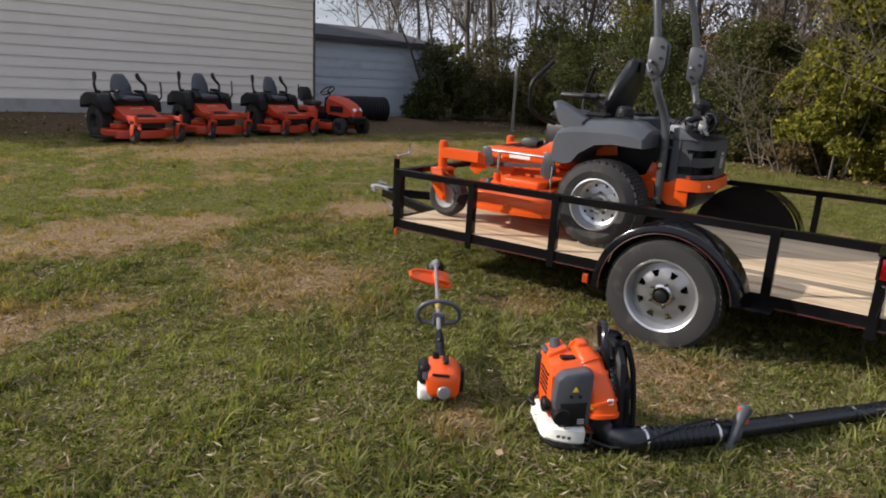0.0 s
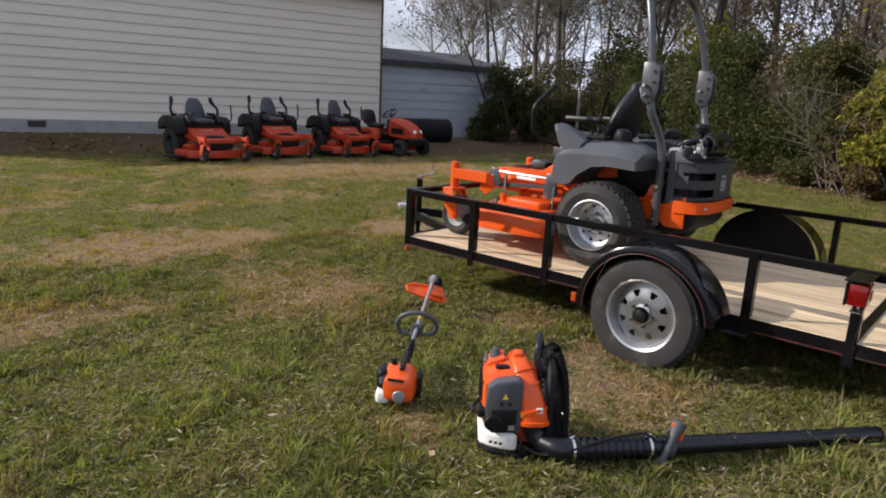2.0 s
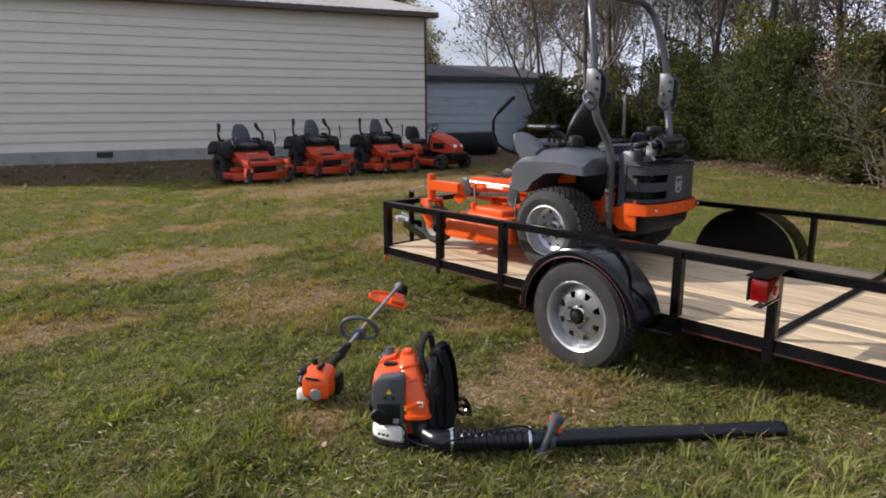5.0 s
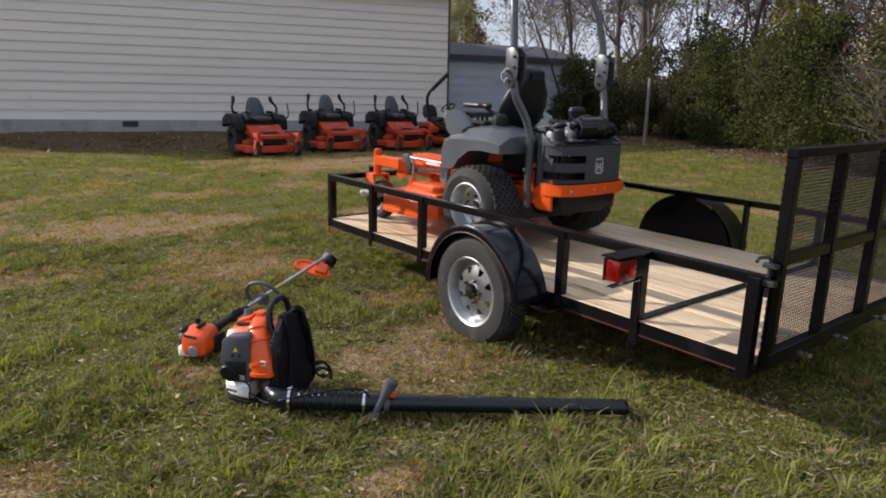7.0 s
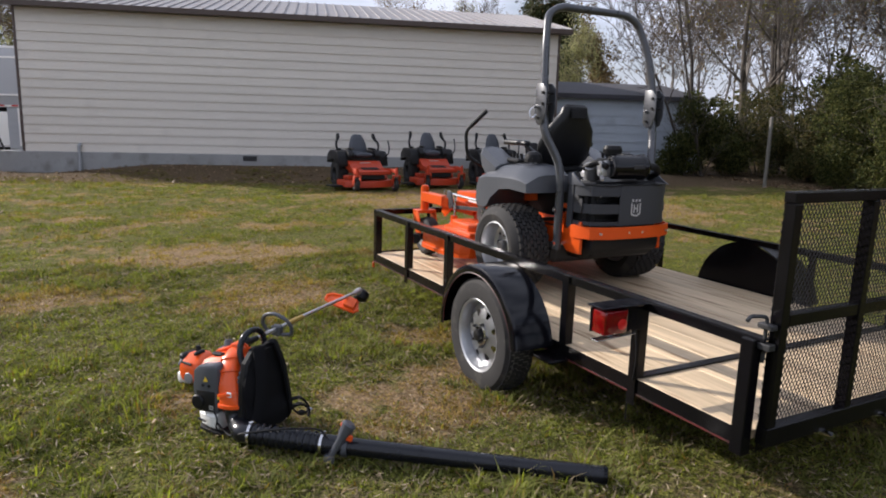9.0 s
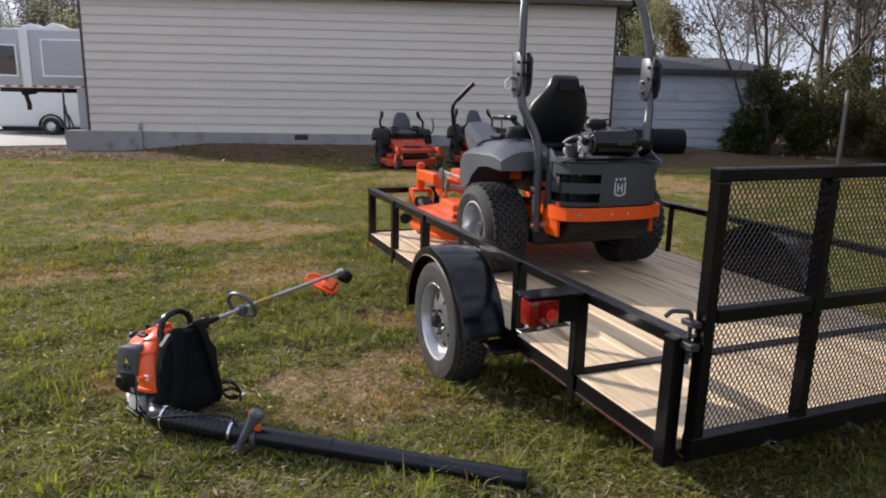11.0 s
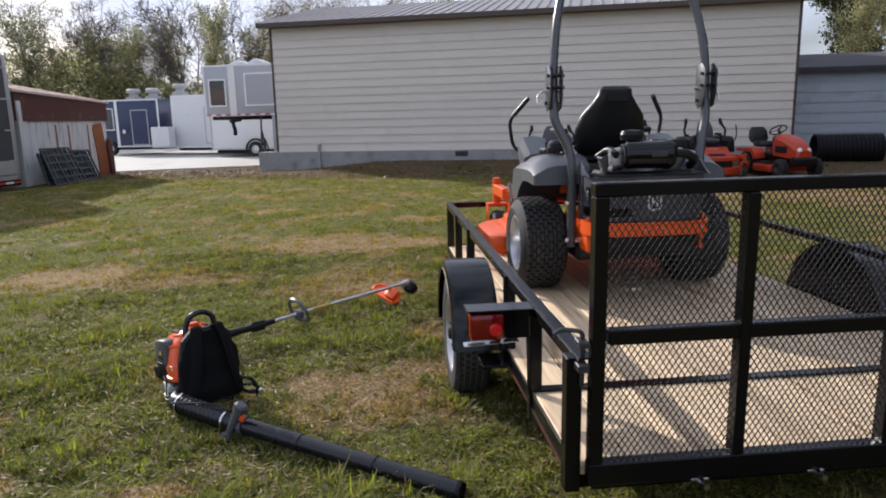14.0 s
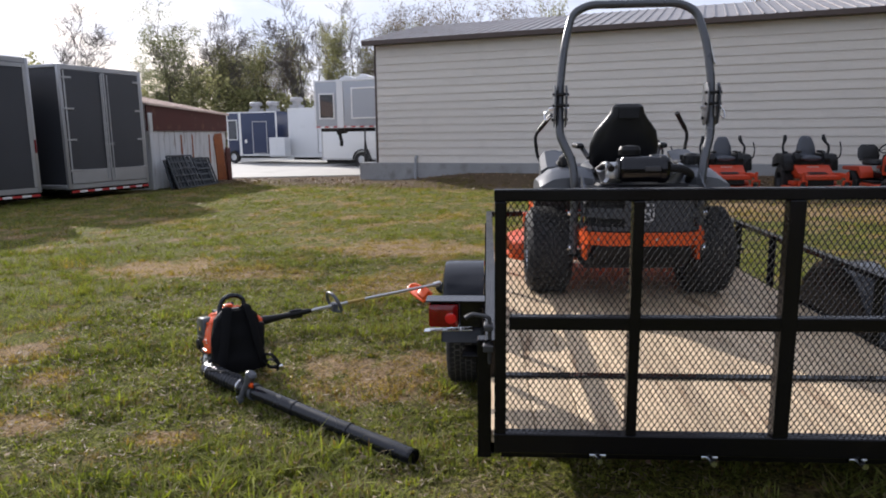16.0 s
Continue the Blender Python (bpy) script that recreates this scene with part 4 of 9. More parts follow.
def big_mower():
    Mw = thing("zero_turn_mower", pose(-1.83, 4.93, 0.253, 0, 0.68, 1.8), "large orange and dark grey zero-turn mower with grey roll bar", "mower")
    for s in (-1, 1):
        turf_wheel(Mw, pose(0, s * 0.54, 0.300, 90 if s < 0 else -90, 0, 0), 0.302, 0.31, 0.174, 9, 34)
        caster(Mw, -1.36, s * 0.55, 0.165, M_ORANGE, 0.585)
        bm = BM()
        bar(bm, (-1.36, s * 0.55, 0.505), (-1.02, s * 0.53, 0.500), 0.07, 0.085, 0.006)
        bar(bm, (-1.05, s * 0.53, 0.495), (-0.80, s * 0.36, 0.44), 0.07, 0.085, 0.006)
        part("front_arm", bm, M_ORANGE, Mw)
        bm = BM()
        prism(bm, [(-1.10, 0.52), (-1.00, 0.54), (-0.98, 0.42), (-1.07, 0.36), (-1.13, 0.40)], "y", s * 0.50 - 0.006, s * 0.50 + 0.006, 0.003)
        part("arm_gusset", bm, M_ORANGE, Mw)
        bm = BM()
        bar(bm, (-0.84, s * 0.33, 0.41), (0.46, s * 0.33, 0.41), 0.05, 0.11, 0.005)
        part("frame_rail", bm, M_ORANGE, Mw)
        # lift links beside the footplate
        bm = BM()
        cyl(bm, (-0.97, s * 0.50, 0.565), (-0.44, s * 0.51, 0.560), 0.011, seg=10)
        part("lift_rod", bm, M_STEEL, Mw, "bright steel lift rod")
        bm = BM()
        prism(bm, [(-1.01, 0.59), (-0.95, 0.59), (-0.90, 0.47), (-0.96, 0.44), (-1.02, 0.50)], "y", s * 0.515 - 0.008, s * 0.515 + 0.008, 0.004)
        part("lift_arm", bm, M_GREY_PT, Mw)
        bm = BM()
        prism(bm, [(-0.48, 0.60), (-0.41, 0.60), (-0.37, 0.45), (-0.44, 0.40), (-0.50, 0.43)], "y", s * 0.525 - 0.008, s * 0.525 + 0.008, 0.004)
        part("lift_arm", bm, M_GREY_PT, Mw)
        bm = BM()
        cyl(bm, (-0.86, s * 0.52, 0.56), (-0.86, s * 0.53, 0.31), 0.012, seg=8)
        part("hanger_rod", bm, M_STEEL, Mw)
        bm = BM()
        cyl(bm, (-0.40, s * 0.54, 0.50), (-0.40, s * 0.55, 0.30), 0.008, seg=8)
        part("hanger_rod", bm, M_STEEL, Mw)
        bm = BM()
        bar(bm, (-0.94, s * 0.50, 0.46), (-0.42, s * 0.51, 0.50), 0.012, 0.03, 0.002)
        part("link_bar", bm, M_DARK_STEEL, Mw)
        bm = BM()
        prism(bm, [(0.02, 0.40), (0.34, 0.40), (0.34, 0.585), (0.25, 0.60), (0.21, 0.50), (0.02, 0.47)], "y", s * 0.300 - 0.006, s * 0.300 + 0.006, 0.003)
        prism(bm, [(-0.16, 0.60), (0.0, 0.62), (-0.01, 0.69), (-0.15, 0.68)], "y", s * 0.330 - 0.006, s * 0.330 + 0.006, 0.003)
        part("frame_plate", bm, M_ORANGE, Mw, "orange frame plate inside the wheel")
        # side pod over the wheel: faceted plastic, with a pointed cowl at its front
        prof = [(-0.365, 0.790), (-0.280, 0.845), (-0.150, 0.868), (0.080, 0.886), (0.190, 0.868), (0.268, 0.822), (0.275, 0.705), (0.170, 0.708), (0.060, 0.714),
                (-0.070, 0.698), (-0.185, 0.625), (-0.240, 0.556), (-0.290, 0.538), (-0.375, 0.545), (-0.398, 0.600), (-0.388, 0.700)]
        cx, cz = -0.02, 0.73
        def sec(y, k, up, lift=0.0):
            """A section of the pod: k narrows it, up lowers what lies above its side ridge."""
            return [Vector((cx + (px - cx) * k, s * y, cz + (pz - cz) * (k if pz < cz else up) + (lift if pz > 0.80 else 0.0))) for px, pz in prof]
        bm = BM()
        loft(bm, [sec(0.618, 0.95, 0.36), sec(0.606, 0.985, 0.46), sec(0.530, 1.0, 0.90), sec(0.470, 1.0, 1.0), sec(0.330, 0.99, 1.03), sec(0.265, 0.97, 0.92)])
        bmesh.ops.bevel(bm, geom=[e for e in bm.edges if e.calc_face_angle(0) > 0.30], offset=0.008, segments=2, profile=0.5, affect="EDGES", clamp_overlap=True)
        pod = part("side_pod", bm, M_GREY_PL, Mw, "faceted dark grey plastic side pod")
        pod.data.set_sharp_from_angle(angle=radians(24))
        bm = BM()
        cowl = [(-0.180, 0.872), (-0.430, 0.982), (-0.452, 0.972), (-0.412, 0.872), (-0.330, 0.792), (-0.180, 0.790)]
        def fin(y, k, dz):
            return [Vector((-0.24 + (px + 0.24) * k, s * y, 0.83 + (pz - 0.83) * k + dz)) for px, pz in cowl]
        loft(bm, [fin(0.575, 0.80, -0.022), fin(0.535, 0.97, -0.004), fin(0.46, 1.0, 0.0), fin(0.38, 0.93, -0.004)])
        bmesh.ops.bevel(bm, geom=[e for e in bm.edges if e.calc_face_angle(0) > 0.40], offset=0.006, segments=2, profile=0.5, affect="EDGES", clamp_overlap=True)
        cw = part("front_cowl", bm, M_GREY_PL, pod, "pointed grey cowl")
        cw.data.set_sharp_from_angle(angle=radians(26))
        bm = BM()
        lathe(bm, [(0.0, 0.075), (0.035, 0.072), (0.055, 0.055), (0.060, 0.030), (0.060, 0.0), (0, 0)], pose(0.05, s * 0.42, 0.896), 20)
        for k in range(10):
            a = 2 * math.pi * k / 10
            box(bm, (0.052, -0.008, 0.002), (0.064, 0.008, 0.036), 0.003, pose(0.05, s * 0.42, 0.888, 0, 0, 36 * k))
        part("fuel_cap", bm, M_BLACK_PL, pod, "ribbed black fuel cap")
        bm = BM()
        box(bm, (-0.22, s * 0.42 - 0.05, 0.880), (-0.06, s * 0.42 + 0.05, 0.912), 0.012)
        for k in range(3):
            cyl(bm, (-0.19 + 0.05 * k, s * 0.42, 0.905), (-0.20 + 0.05 * k, s * 0.42, 0.945), 0.010, 0.013, 8)
        part("console", bm, M_BLACK_PL, pod)
        # control lever, swung out
        bm = BM()
        dx = 0.0 if s < 0 else -0.07
        pts = fillet([(-0.50 + dx, s * 0.36, 0.80), (-0.56 + dx, s * 0.50, 0.84), (-0.615 + dx, s * 0.57, 0.91), (-0.605 + dx, s * 0.595, 1.09), (-0.50 + dx, s * 0.475, 1.245)], 0.05)
        tube(bm, pts, 0.013, 10)
        tube(bm, [Vector((-0.580 + dx, s * 0.566, 1.127)), Vector((-0.50 + dx, s * 0.475, 1.247))], 0.017, 10)
        part("control_lever", bm, M_BLACK_PL, Mw, "black control lever with foam grip")
        bm = BM()
        box(bm, (-0.50, s * 0.295 - 0.028, 0.995), (-0.20, s * 0.295 + 0.028, 1.035), 0.016, seg=3)
        bar(bm, (-0.26, s * 0.275, 1.0), (-0.16, s * 0.24, 0.93), 0.03, 0.03, 0.005)
        part("armrest", bm, M_VINYL, Mw, "padded black armrest")
    # cutting deck
    bm = BM()
    side = [(-0.30, 0.70), (-0.34, 0.76), (-0.42, 0.795), (-0.56, 0.81), (-0.80, 0.812), (-0.89, 0.795), (-0.97, 0.745), (-1.02, 0.68), (-1.05, 0.60), (-1.07, 0.50), (-1.11, 0.40), (-1.16, 0.28), (-1.17, 0.14)]
    pl = side + [(x, -y) for x, y in side[::-1]]
    cx, cy = -0.66, 0.0
    rows = []
    for z, k in ((0.165, 1.0), (0.20, 1.0), (0.262, 1.0), (0.286, 0.985), (0.297, 0.95), (0.302, 0.4)):
        rows.append([Vector((cx + (x - cx) * k, cy + (y - cy) * k, z)) for x, y in pl])
    loft(bm, rows)
    deck = part("cutting_deck", bm, M_ORANGE, Mw, "glossy orange steel cutting deck")
    bm = BM()
    loft(bm, [[Vector((cx + (x - cx) * k, y * k, z)) for x, y in pl] for z, k in ((0.158, 1.012), (0.186, 1.012), (0.190, 1.0), (0.156, 1.0))], caps=False)
    part("deck_skirt", bm, M_ORANGE, deck)
    for yy in (-0.48, 0.0, 0.48):
        bm = BM()
        prism(bm, [(-0.86, yy - 0.13), (-0.80, yy - 0.17), (-0.36, yy - 0.19), (-0.34, yy + 0.17), (-0.82, yy + 0.15)], "z", 0.300, 0.335, 0.012)
        prism(bm, [(-0.80, yy - 0.10), (-0.74, yy - 0.135), (-0.46, yy - 0.15), (-0.42, yy - 0.10), (-0.42, yy + 0.12), (-0.76, yy + 0.12)], "z", 0.330, 0.385, 0.012)
        part("spindle_cover", bm, M_ORANGE, deck)
        bm = BM()
        cyl(bm, (-0.95, yy, 0.30), (-0.95, yy, 0.345), 0.045, 0.035, 14)
        part("spindle", bm, M_DARK_STEEL, deck)
    bm = BM()
    prism(bm, [(-0.95, 0.80), (-0.45, 0.80), (-0.50, 1.02), (-0.92, 1.02)], "z", 0.19, 0.215, 0.006)
    part("discharge_chute", bm, M_BLACK_PL, deck, "black rubber discharge chute")
    for s in (-1, 1):
        bm = BM()
        cyl(bm, (-1.045, s * 0.775, 0.20), (-0.985, s * 0.815, 0.20), 0.042, seg=18)
        bar(bm, (-1.01, s * 0.745, 0.215), (-0.955, s * 0.735, 0.225), 0.03, 0.05, 0.004)
        part("anti_scalp_roller", bm, M_BLACK_PL, deck, "small black anti-scalp roller")
        bm = BM()
        lathe(bm, [(0.05, 0.0), (0.045, 0.03), (0.028, 0.045), (0.028, 0.10), (0, 0.10)], pose(-0.86, s * 0.53, 0.30), 14)
        part("lift_mount", bm, M_ORANGE, deck)
    # footplate and front cross tube
    bm = BM()
    prof = [(-1.05, 0.555), (-1.03, 0.585), (-0.62, 0.592), (-0.44, 0.70), (-0.425, 0.695), (-0.60, 0.575), (-1.02, 0.570), (-1.04, 0.550)]
    prism(bm, prof, "y", -0.40, 0.40, 0.004)
    foot = part("footplate", bm, M_ORANGE, Mw, "orange steel footplate")
    bm = BM()
    for k in range(4):
        box(bm, (-1.0 + 0.1 * k, -0.28, 0.0), (-0.95 + 0.1 * k, 0.28, 0.004), 0, pose(0, 0, 0.600, 0, -1, 0) @ Matrix.Translation((0.02, 0, 0.008)))
    part("grip_strip", bm, M_BLACK_PL, foot, smooth=False)
    bm = BM()
    bar(bm, (-1.02, -0.50, 0.46), (-1.02, 0.50, 0.46), 0.07, 0.07, 0.006)
    part("front_cross_tube", bm, M_ORANGE, Mw)
    bm = BM()
    prism(bm, [(-0.86, 0.640), (-0.80, 0.665), (-0.70, 0.645), (-0.72, 0.595), (-0.84, 0.595)], "y", -0.20, -0.09, 0.01)
    bar(bm, (-0.80, -0.10, 0.66), (-0.66, -0.10, 0.60), 0.02, 0.02, 0.004)
    part("foot_pedal", bm, M_DARK_STEEL, Mw)
    bm = BM()
    prism(bm, [(-1.03, 0.455), (-1.03, 0.580), (-0.62, 0.590), (-0.50, 0.665), (-0.40, 0.690), (-0.40, 0.45), (-0.92, 0.435)], "y", 0.402, 0.412, 0.003)
    part("side_plate", bm, M_ORANGE, Mw)
    bm = BM()
    prism(bm, [(-1.03, 0.455), (-1.03, 0.580), (-0.62, 0.590), (-0.50, 0.665), (-0.40, 0.690), (-0.40, 0.45), (-0.92, 0.435)], "y", -0.412, -0.402, 0.003)
    lab = part("side_plate", bm, M_ORANGE, Mw)
    bm = BM()
    box(bm, (-0.83, -0.4155, 0.515), (-0.65, -0.4125, 0.540), 0)
    part("name_bar", bm, M_LABEL, lab, "white lettering bar", smooth=False)
    # seat
    bm = BM()
    box(bm, (-0.62, -0.27, 0.52), (0.36, 0.27, 0.80), 0.03, seg=2)
    part("seat_base", bm, M_BLACK_PL, Mw)
    bm = BM()
    def cushion(w, x0, x1, z0, z1):
        return [Vector((x0, -w, z0)), Vector((x0, w, z0)), Vector((x1, w, z1)), Vector((x1, -w, z1))]
    secs = []
    for t, w, d in ((0, 0.20, 0.02), (0.06, 0.235, 0.055), (0.5, 0.245, 0.06), (0.94, 0.235, 0.055), (1, 0.20, 0.02)):
        x = -0.62 + 0.46 * t
        z = 0.86 - 0.03 * t
        secs.append([Vector((x, w * math.cos(a), z + d * (math.sin(a) if math.sin(a) > 0 else 0.6 * math.sin(a)))) for a in [2 * math.pi * i / 16 for i in range(16)]])
    loft(bm, secs)
    seat = part("seat_cushion", bm, M_VINYL, Mw, "black vinyl seat cushion")
    bm = BM()
    secs = []
    for z, w, d, x in ((0.86, 0.20, 0.05, -0.20), (0.90, 0.235, 0.065, -0.18), (1.02, 0.242, 0.07, -0.14), (1.12, 0.215, 0.065, -0.105), (1.20, 0.150, 0.06, -0.08), (1.245, 0.118, 0.055, -0.065), (1.285, 0.108, 0.045, -0.055), (1.305, 0.085, 0.02, -0.05)):
        secs.append([Vector((x + d * math.cos(a), w * math.copysign(abs(math.sin(a)) ** 0.6, math.sin(a)), z)) for a in [2 * math.pi * i / 20 for i in range(20)]])
    loft(bm, secs)
    back = part("seat_back", bm, M_VINYL, Mw, "tall black vinyl seat back")
    bm = BM()
    box(bm, (-0.003, -0.07, 1.205), (0.004, 0.07, 1.275), 0.002)
    part("back_panel", bm, M_BLACK_PL, back)
    # roll bar
    half = [(0.345, -0.418, 0.33), (0.345, -0.418, 0.80), (0.325, -0.432, 0.92), (0.268, -0.500, 1.10), (0.25, -0.500, 1.20)]
    HY = -0.016
    for s in (-1, 1):
        bm = BM()
        tube(bm, fillet([(x, s * -y + (HY if z > 1.0 else 0.0), z) for x, y, z in half], 0.07, 6), 0.0285, 12)
        part("roll_bar_post", bm, M_GREY_PT, Mw, "grey steel roll bar post")
        for off in (-0.038, 0.038):
            bm = BM()
            prism(bm, [(0.20, 1.42), (0.27, 1.42), (0.315, 1.38), (0.315, 1.24), (0.29, 1.17), (0.235, 1.15), (0.195, 1.19)], "y", s * 0.50 + HY + off - 0.004, s * 0.50 + HY + off + 0.004, 0.002)
            part("hinge_plate", bm, M_GREY_PT, Mw)
        for xx, zz in ((0.285, 1.36), (0.285, 1.29), (0.235, 1.20)):
            bm = BM()
            cyl(bm, (xx, s * 0.50 + HY - 0.055, zz), (xx, s * 0.50 + HY + 0.055, zz), 0.010, seg=8)
            part("hinge_bolt", bm, M_BLACK_PL, Mw)
        bm = BM()
        tube(bm, fillet([(0.225, s * 0.555 + HY, 1.27), (0.215, s * 0.60 + HY, 1.25), (0.235, s * 0.60 + HY, 1.19), (0.24, s * 0.56 + HY, 1.22)], 0.02), 0.005, 6)
        cyl(bm, (0.225, s * 0.44 + HY, 1.27), (0.225, s * 0.575 + HY, 1.27), 0.011, seg=8)
        part("lock_pin", bm, M_STEEL, Mw, "bright lock pin with ring clip")
    bm = BM()
    up = [(0.245, -0.50, 1.18), (0.235, -0.50, 1.42), (0.185, -0.47, 1.68), (0.12, -0.415, 1.88), (0.11, -0.30, 1.935)]
    pts = [(x, y + HY, z) for x, y, z in up] + [(x, -y + HY, z) for x, y, z in up[::-1]]
    tube(bm, fillet(pts, 0.09, 6), 0.0265, 12)
    hoop = part("roll_bar_hoop", bm, M_GREY_PT, Mw, "grey tubular roll bar hoop")
    bm = BM()
    box(bm, (-0.020, -0.003, -0.07), (0.020, 0.003, 0.07), 0.001, pose(0.188, 0.492, 1.60, 12, -13, 0) @ Matrix.Translation((-0.004, 0.012, 0)))
    bmesh.ops.translate(bm, verts=bm.verts[:], vec=(0.014, -0.015, 0))
    part("warning_label", bm, M_LABEL, hoop, "white warning label", smooth=False)
    # engine bay
    bm = BM()
    box(bm, (0.30, -0.30, 0.30), (0.60, 0.30, 0.80), 0.03)
    box(bm, (0.33, -0.345, 0.46), (0.56, -0.29, 0.72), 0.015)
    for k in range(7):
        box(bm, (0.36, -0.352, 0.48 + 0.032 * k), (0.55, -0.34, 0.492 + 0.032 * k), 0)
        box(bm, (0.59, -0.28, 0.48 + 0.032 * k), (0.615, 0.28, 0.492 + 0.032 * k), 0)
    eng = part("engine", bm, M_BLACK_PL, Mw, "black finned twin engine")
    for s in (-1, 1):
        bm = BM()
        cyl(bm, (0.40, s * 0.20, 0.80), (0.46, s * 0.26, 0.90), 0.05, 0.04, 14)
        bar(bm, (0.36, s * 0.12, 0.82), (0.50, s * 0.20, 0.875), 0.04, 0.03, 0.006)
        part("intake_casting", bm, M_ALU, eng, "bare aluminium intake casting")
    bm = BM()
    box(bm, (0.30, -0.22, 0.80), (0.42, -0.10, 0.86), 0.015)
    part("rocker_cover", bm, M_ALU, eng)
    bm = BM()
    box(bm, (0.53, -0.245, 0.835), (0.60, -0.165, 0.90), 0.012, seg=2)
    cyl(bm, (0.565, -0.25, 0.905), (0.565, -0.15, 0.92), 0.030, 0.024, 12)
    bar(bm, (0.58, -0.23, 0.84), (0.63, -0.26, 0.815), 0.03, 0.02, 0.004)
    part("filter_bracket", bm, M_ALU, eng, "bare aluminium filter bracket")
    bm = BM()
    lathe(bm, [(0, 0.05), (0.045, 0.046), (0.056, 0.030), (0.056, 0.0), (0, 0)], pose(0.42, 0.10, 0.93), 16)
    cyl(bm, (0.42, 0.10, 0.82), (0.42, 0.10, 0.935), 0.035, seg=12)
    part("oil_cap", bm, M_BLACK_PL, eng)
    bm = BM()
    tube(bm, fillet([(0.60, 0.14, 0.90), (0.62, 0.22, 0.90), (0.58, 0.29, 0.86), (0.46, 0.30, 0.82)], 0.05), 0.026, 10)
    part("breather_hose", bm, M_BLACK_PL, eng)
    for q in range(3):
        bm = BM()
        box(bm, (0.595, -0.24 + 0.03 * q, 0.715), (0.618, -0.225 + 0.03 * q, 0.735 + 0.01 * q), 0.003)
        part("fitting", bm, M_ALU, eng, "bright engine fitting")
    bm = BM()
    tube(bm, [Vector((0.60 + 0.060 * math.cos(a), -0.178, 0.895 + 0.060 * math.sin(a))) for a in [2 * math.pi * i / 24 for i in range(24)]], 0.006, 6, closed=True)
    part("filter_ring", bm, M_DARK_STEEL, eng)
    bm = BM()
    lathe(bm, [(0, -0.157), (0.050, -0.157), (0.078, -0.135), (0.080, 0.095), (0.086, 0.100), (0.086, 0.135), (0.070, 0.157), (0, 0.157)], pose(0.60, -0.018, 0.895, -90, 0, 0), 24)
    can = part("air_filter", bm, M_GLOSS_BLACK, eng, "black air filter canister")
    bm = BM()
    box(bm, (0.672, -0.02, 0.885), (0.683, 0.08, 0.915), 0.004)
    part("filter_label", bm, M_DARK_STEEL, can)
    bm = BM()
    lathe(bm, [(0.03, -0.10), (0.03, 0.0), (0.068, 0.006), (0.072, 0.035), (0.060, 0.058), (0.0, 0.064)], pose(0.49, -0.09, 0.975), 20)
    part("precleaner_cap", bm, M_BLACK_PL, eng, "black mushroom-shaped intake cap")
    bm = BM()
    tube(bm, fillet([(0.49, -0.09, 0.93), (0.52, -0.02, 0.90), (0.50, 0.12, 0.94), (0.40, 0.24, 0.86)], 0.06), 0.03, 10)
    tube(bm, fillet([(0.42, -0.28, 0.88), (0.52, -0.24, 0.93), (0.62, -0.22, 0.90)], 0.05), 0.022, 10)
    for k in range(4):
        tube(bm, fillet([(0.30, -0.2 + 0.11 * k, 0.83), (0.36, -0.16 + 0.11 * k, 0.93), (0.46, -0.12 + 0.1 * k, 0.86)], 0.05), 0.007, 6)
    part("hose", bm, M_BLACK_PL, eng)
    rg = random.Random(17)
    for k in range(9):
        bm = BM()
        y0, z0 = rg.uniform(-0.28, 0.08), rg.uniform(0.56, 0.74)
        x0 = 0.60 + 0.02 * math.cos(3 * y0)
        tube(bm, fillet([(x0, y0, z0), (x0 + 0.03, y0 + 0.05, z0 + rg.uniform(-0.03, 0.05)), (x0, y0 + rg.uniform(0.08, 0.16), z0 + rg.uniform(-0.05, 0.04))], 0.03), rg.uniform(0.005, 0.012), 7)
        part("hose", bm, M_BLACK_PL if k % 3 else M_ALU, eng)
    bm = BM()
    box(bm, (0.42, -0.360, 0.600), (0.53, -0.353, 0.690), 0.004)
    cyl(bm, (0.47, -0.340, 0.690), (0.47, -0.362, 0.690), 0.030, 0.026, 12)
    part("cooling_shroud", bm, M_DARK_STEEL, eng)
    # guard round the engine: bands with openings between them
    path = [(0.39, -0.370), (0.53, -0.370), (0.62, -0.330), (0.672, -0.25), (0.690, -0.14), (0.695, 0.0), (0.690, 0.14), (0.672, 0.25), (0.62, 0.330), (0.53, 0.370), (0.39, 0.370)]
    # guard's shade is in its colour: a darker copy of the pod plastic
    guard = part("engine_guard", BM(), M_GREY_DK, Mw, "dark grey slotted engine guard")
    for z0, z1 in ((0.712, 0.775), (0.598, 0.660), (0.520, 0.545)):
        bm = BM()
        sweep_band(bm, path, z0, z1, 0.012)
        part("guard_band", bm, M_GREY_DK, guard)
    bm = BM()
    sweep_band(bm, [(0.690, -0.135), (0.698, -0.10), (0.702, 0.0), (0.698, 0.12), (0.684, 0.19), (0.668, 0.265), (0.644, 0.30)], 0.52, 0.778, 0.016)
    pan = part("rear_panel", bm, M_GREY_DK, guard)
    for s in (-1, 1):
        bm = BM()
        sweep_band(bm, [(0.39, s * 0.378), (0.45, s * 0.378)] if s < 0 else [(0.45, s * 0.378), (0.39, s * 0.378)], 0.50, 0.778, 0.012)
        part("guard_post", bm, M_GREY_DK, guard)
        bm = BM()
        prism(bm, [(0.385, 0.776), (0.56, 0.776), (0.50, 0.800), (0.425, 0.858), (0.385, 0.850)], "y", s * 0.366 - 0.006, s * 0.366 + 0.006, 0.002)
        part("guard_ear", bm, M_GREY_PL, guard, "raised grey corner of the guard")
    bm = BM()
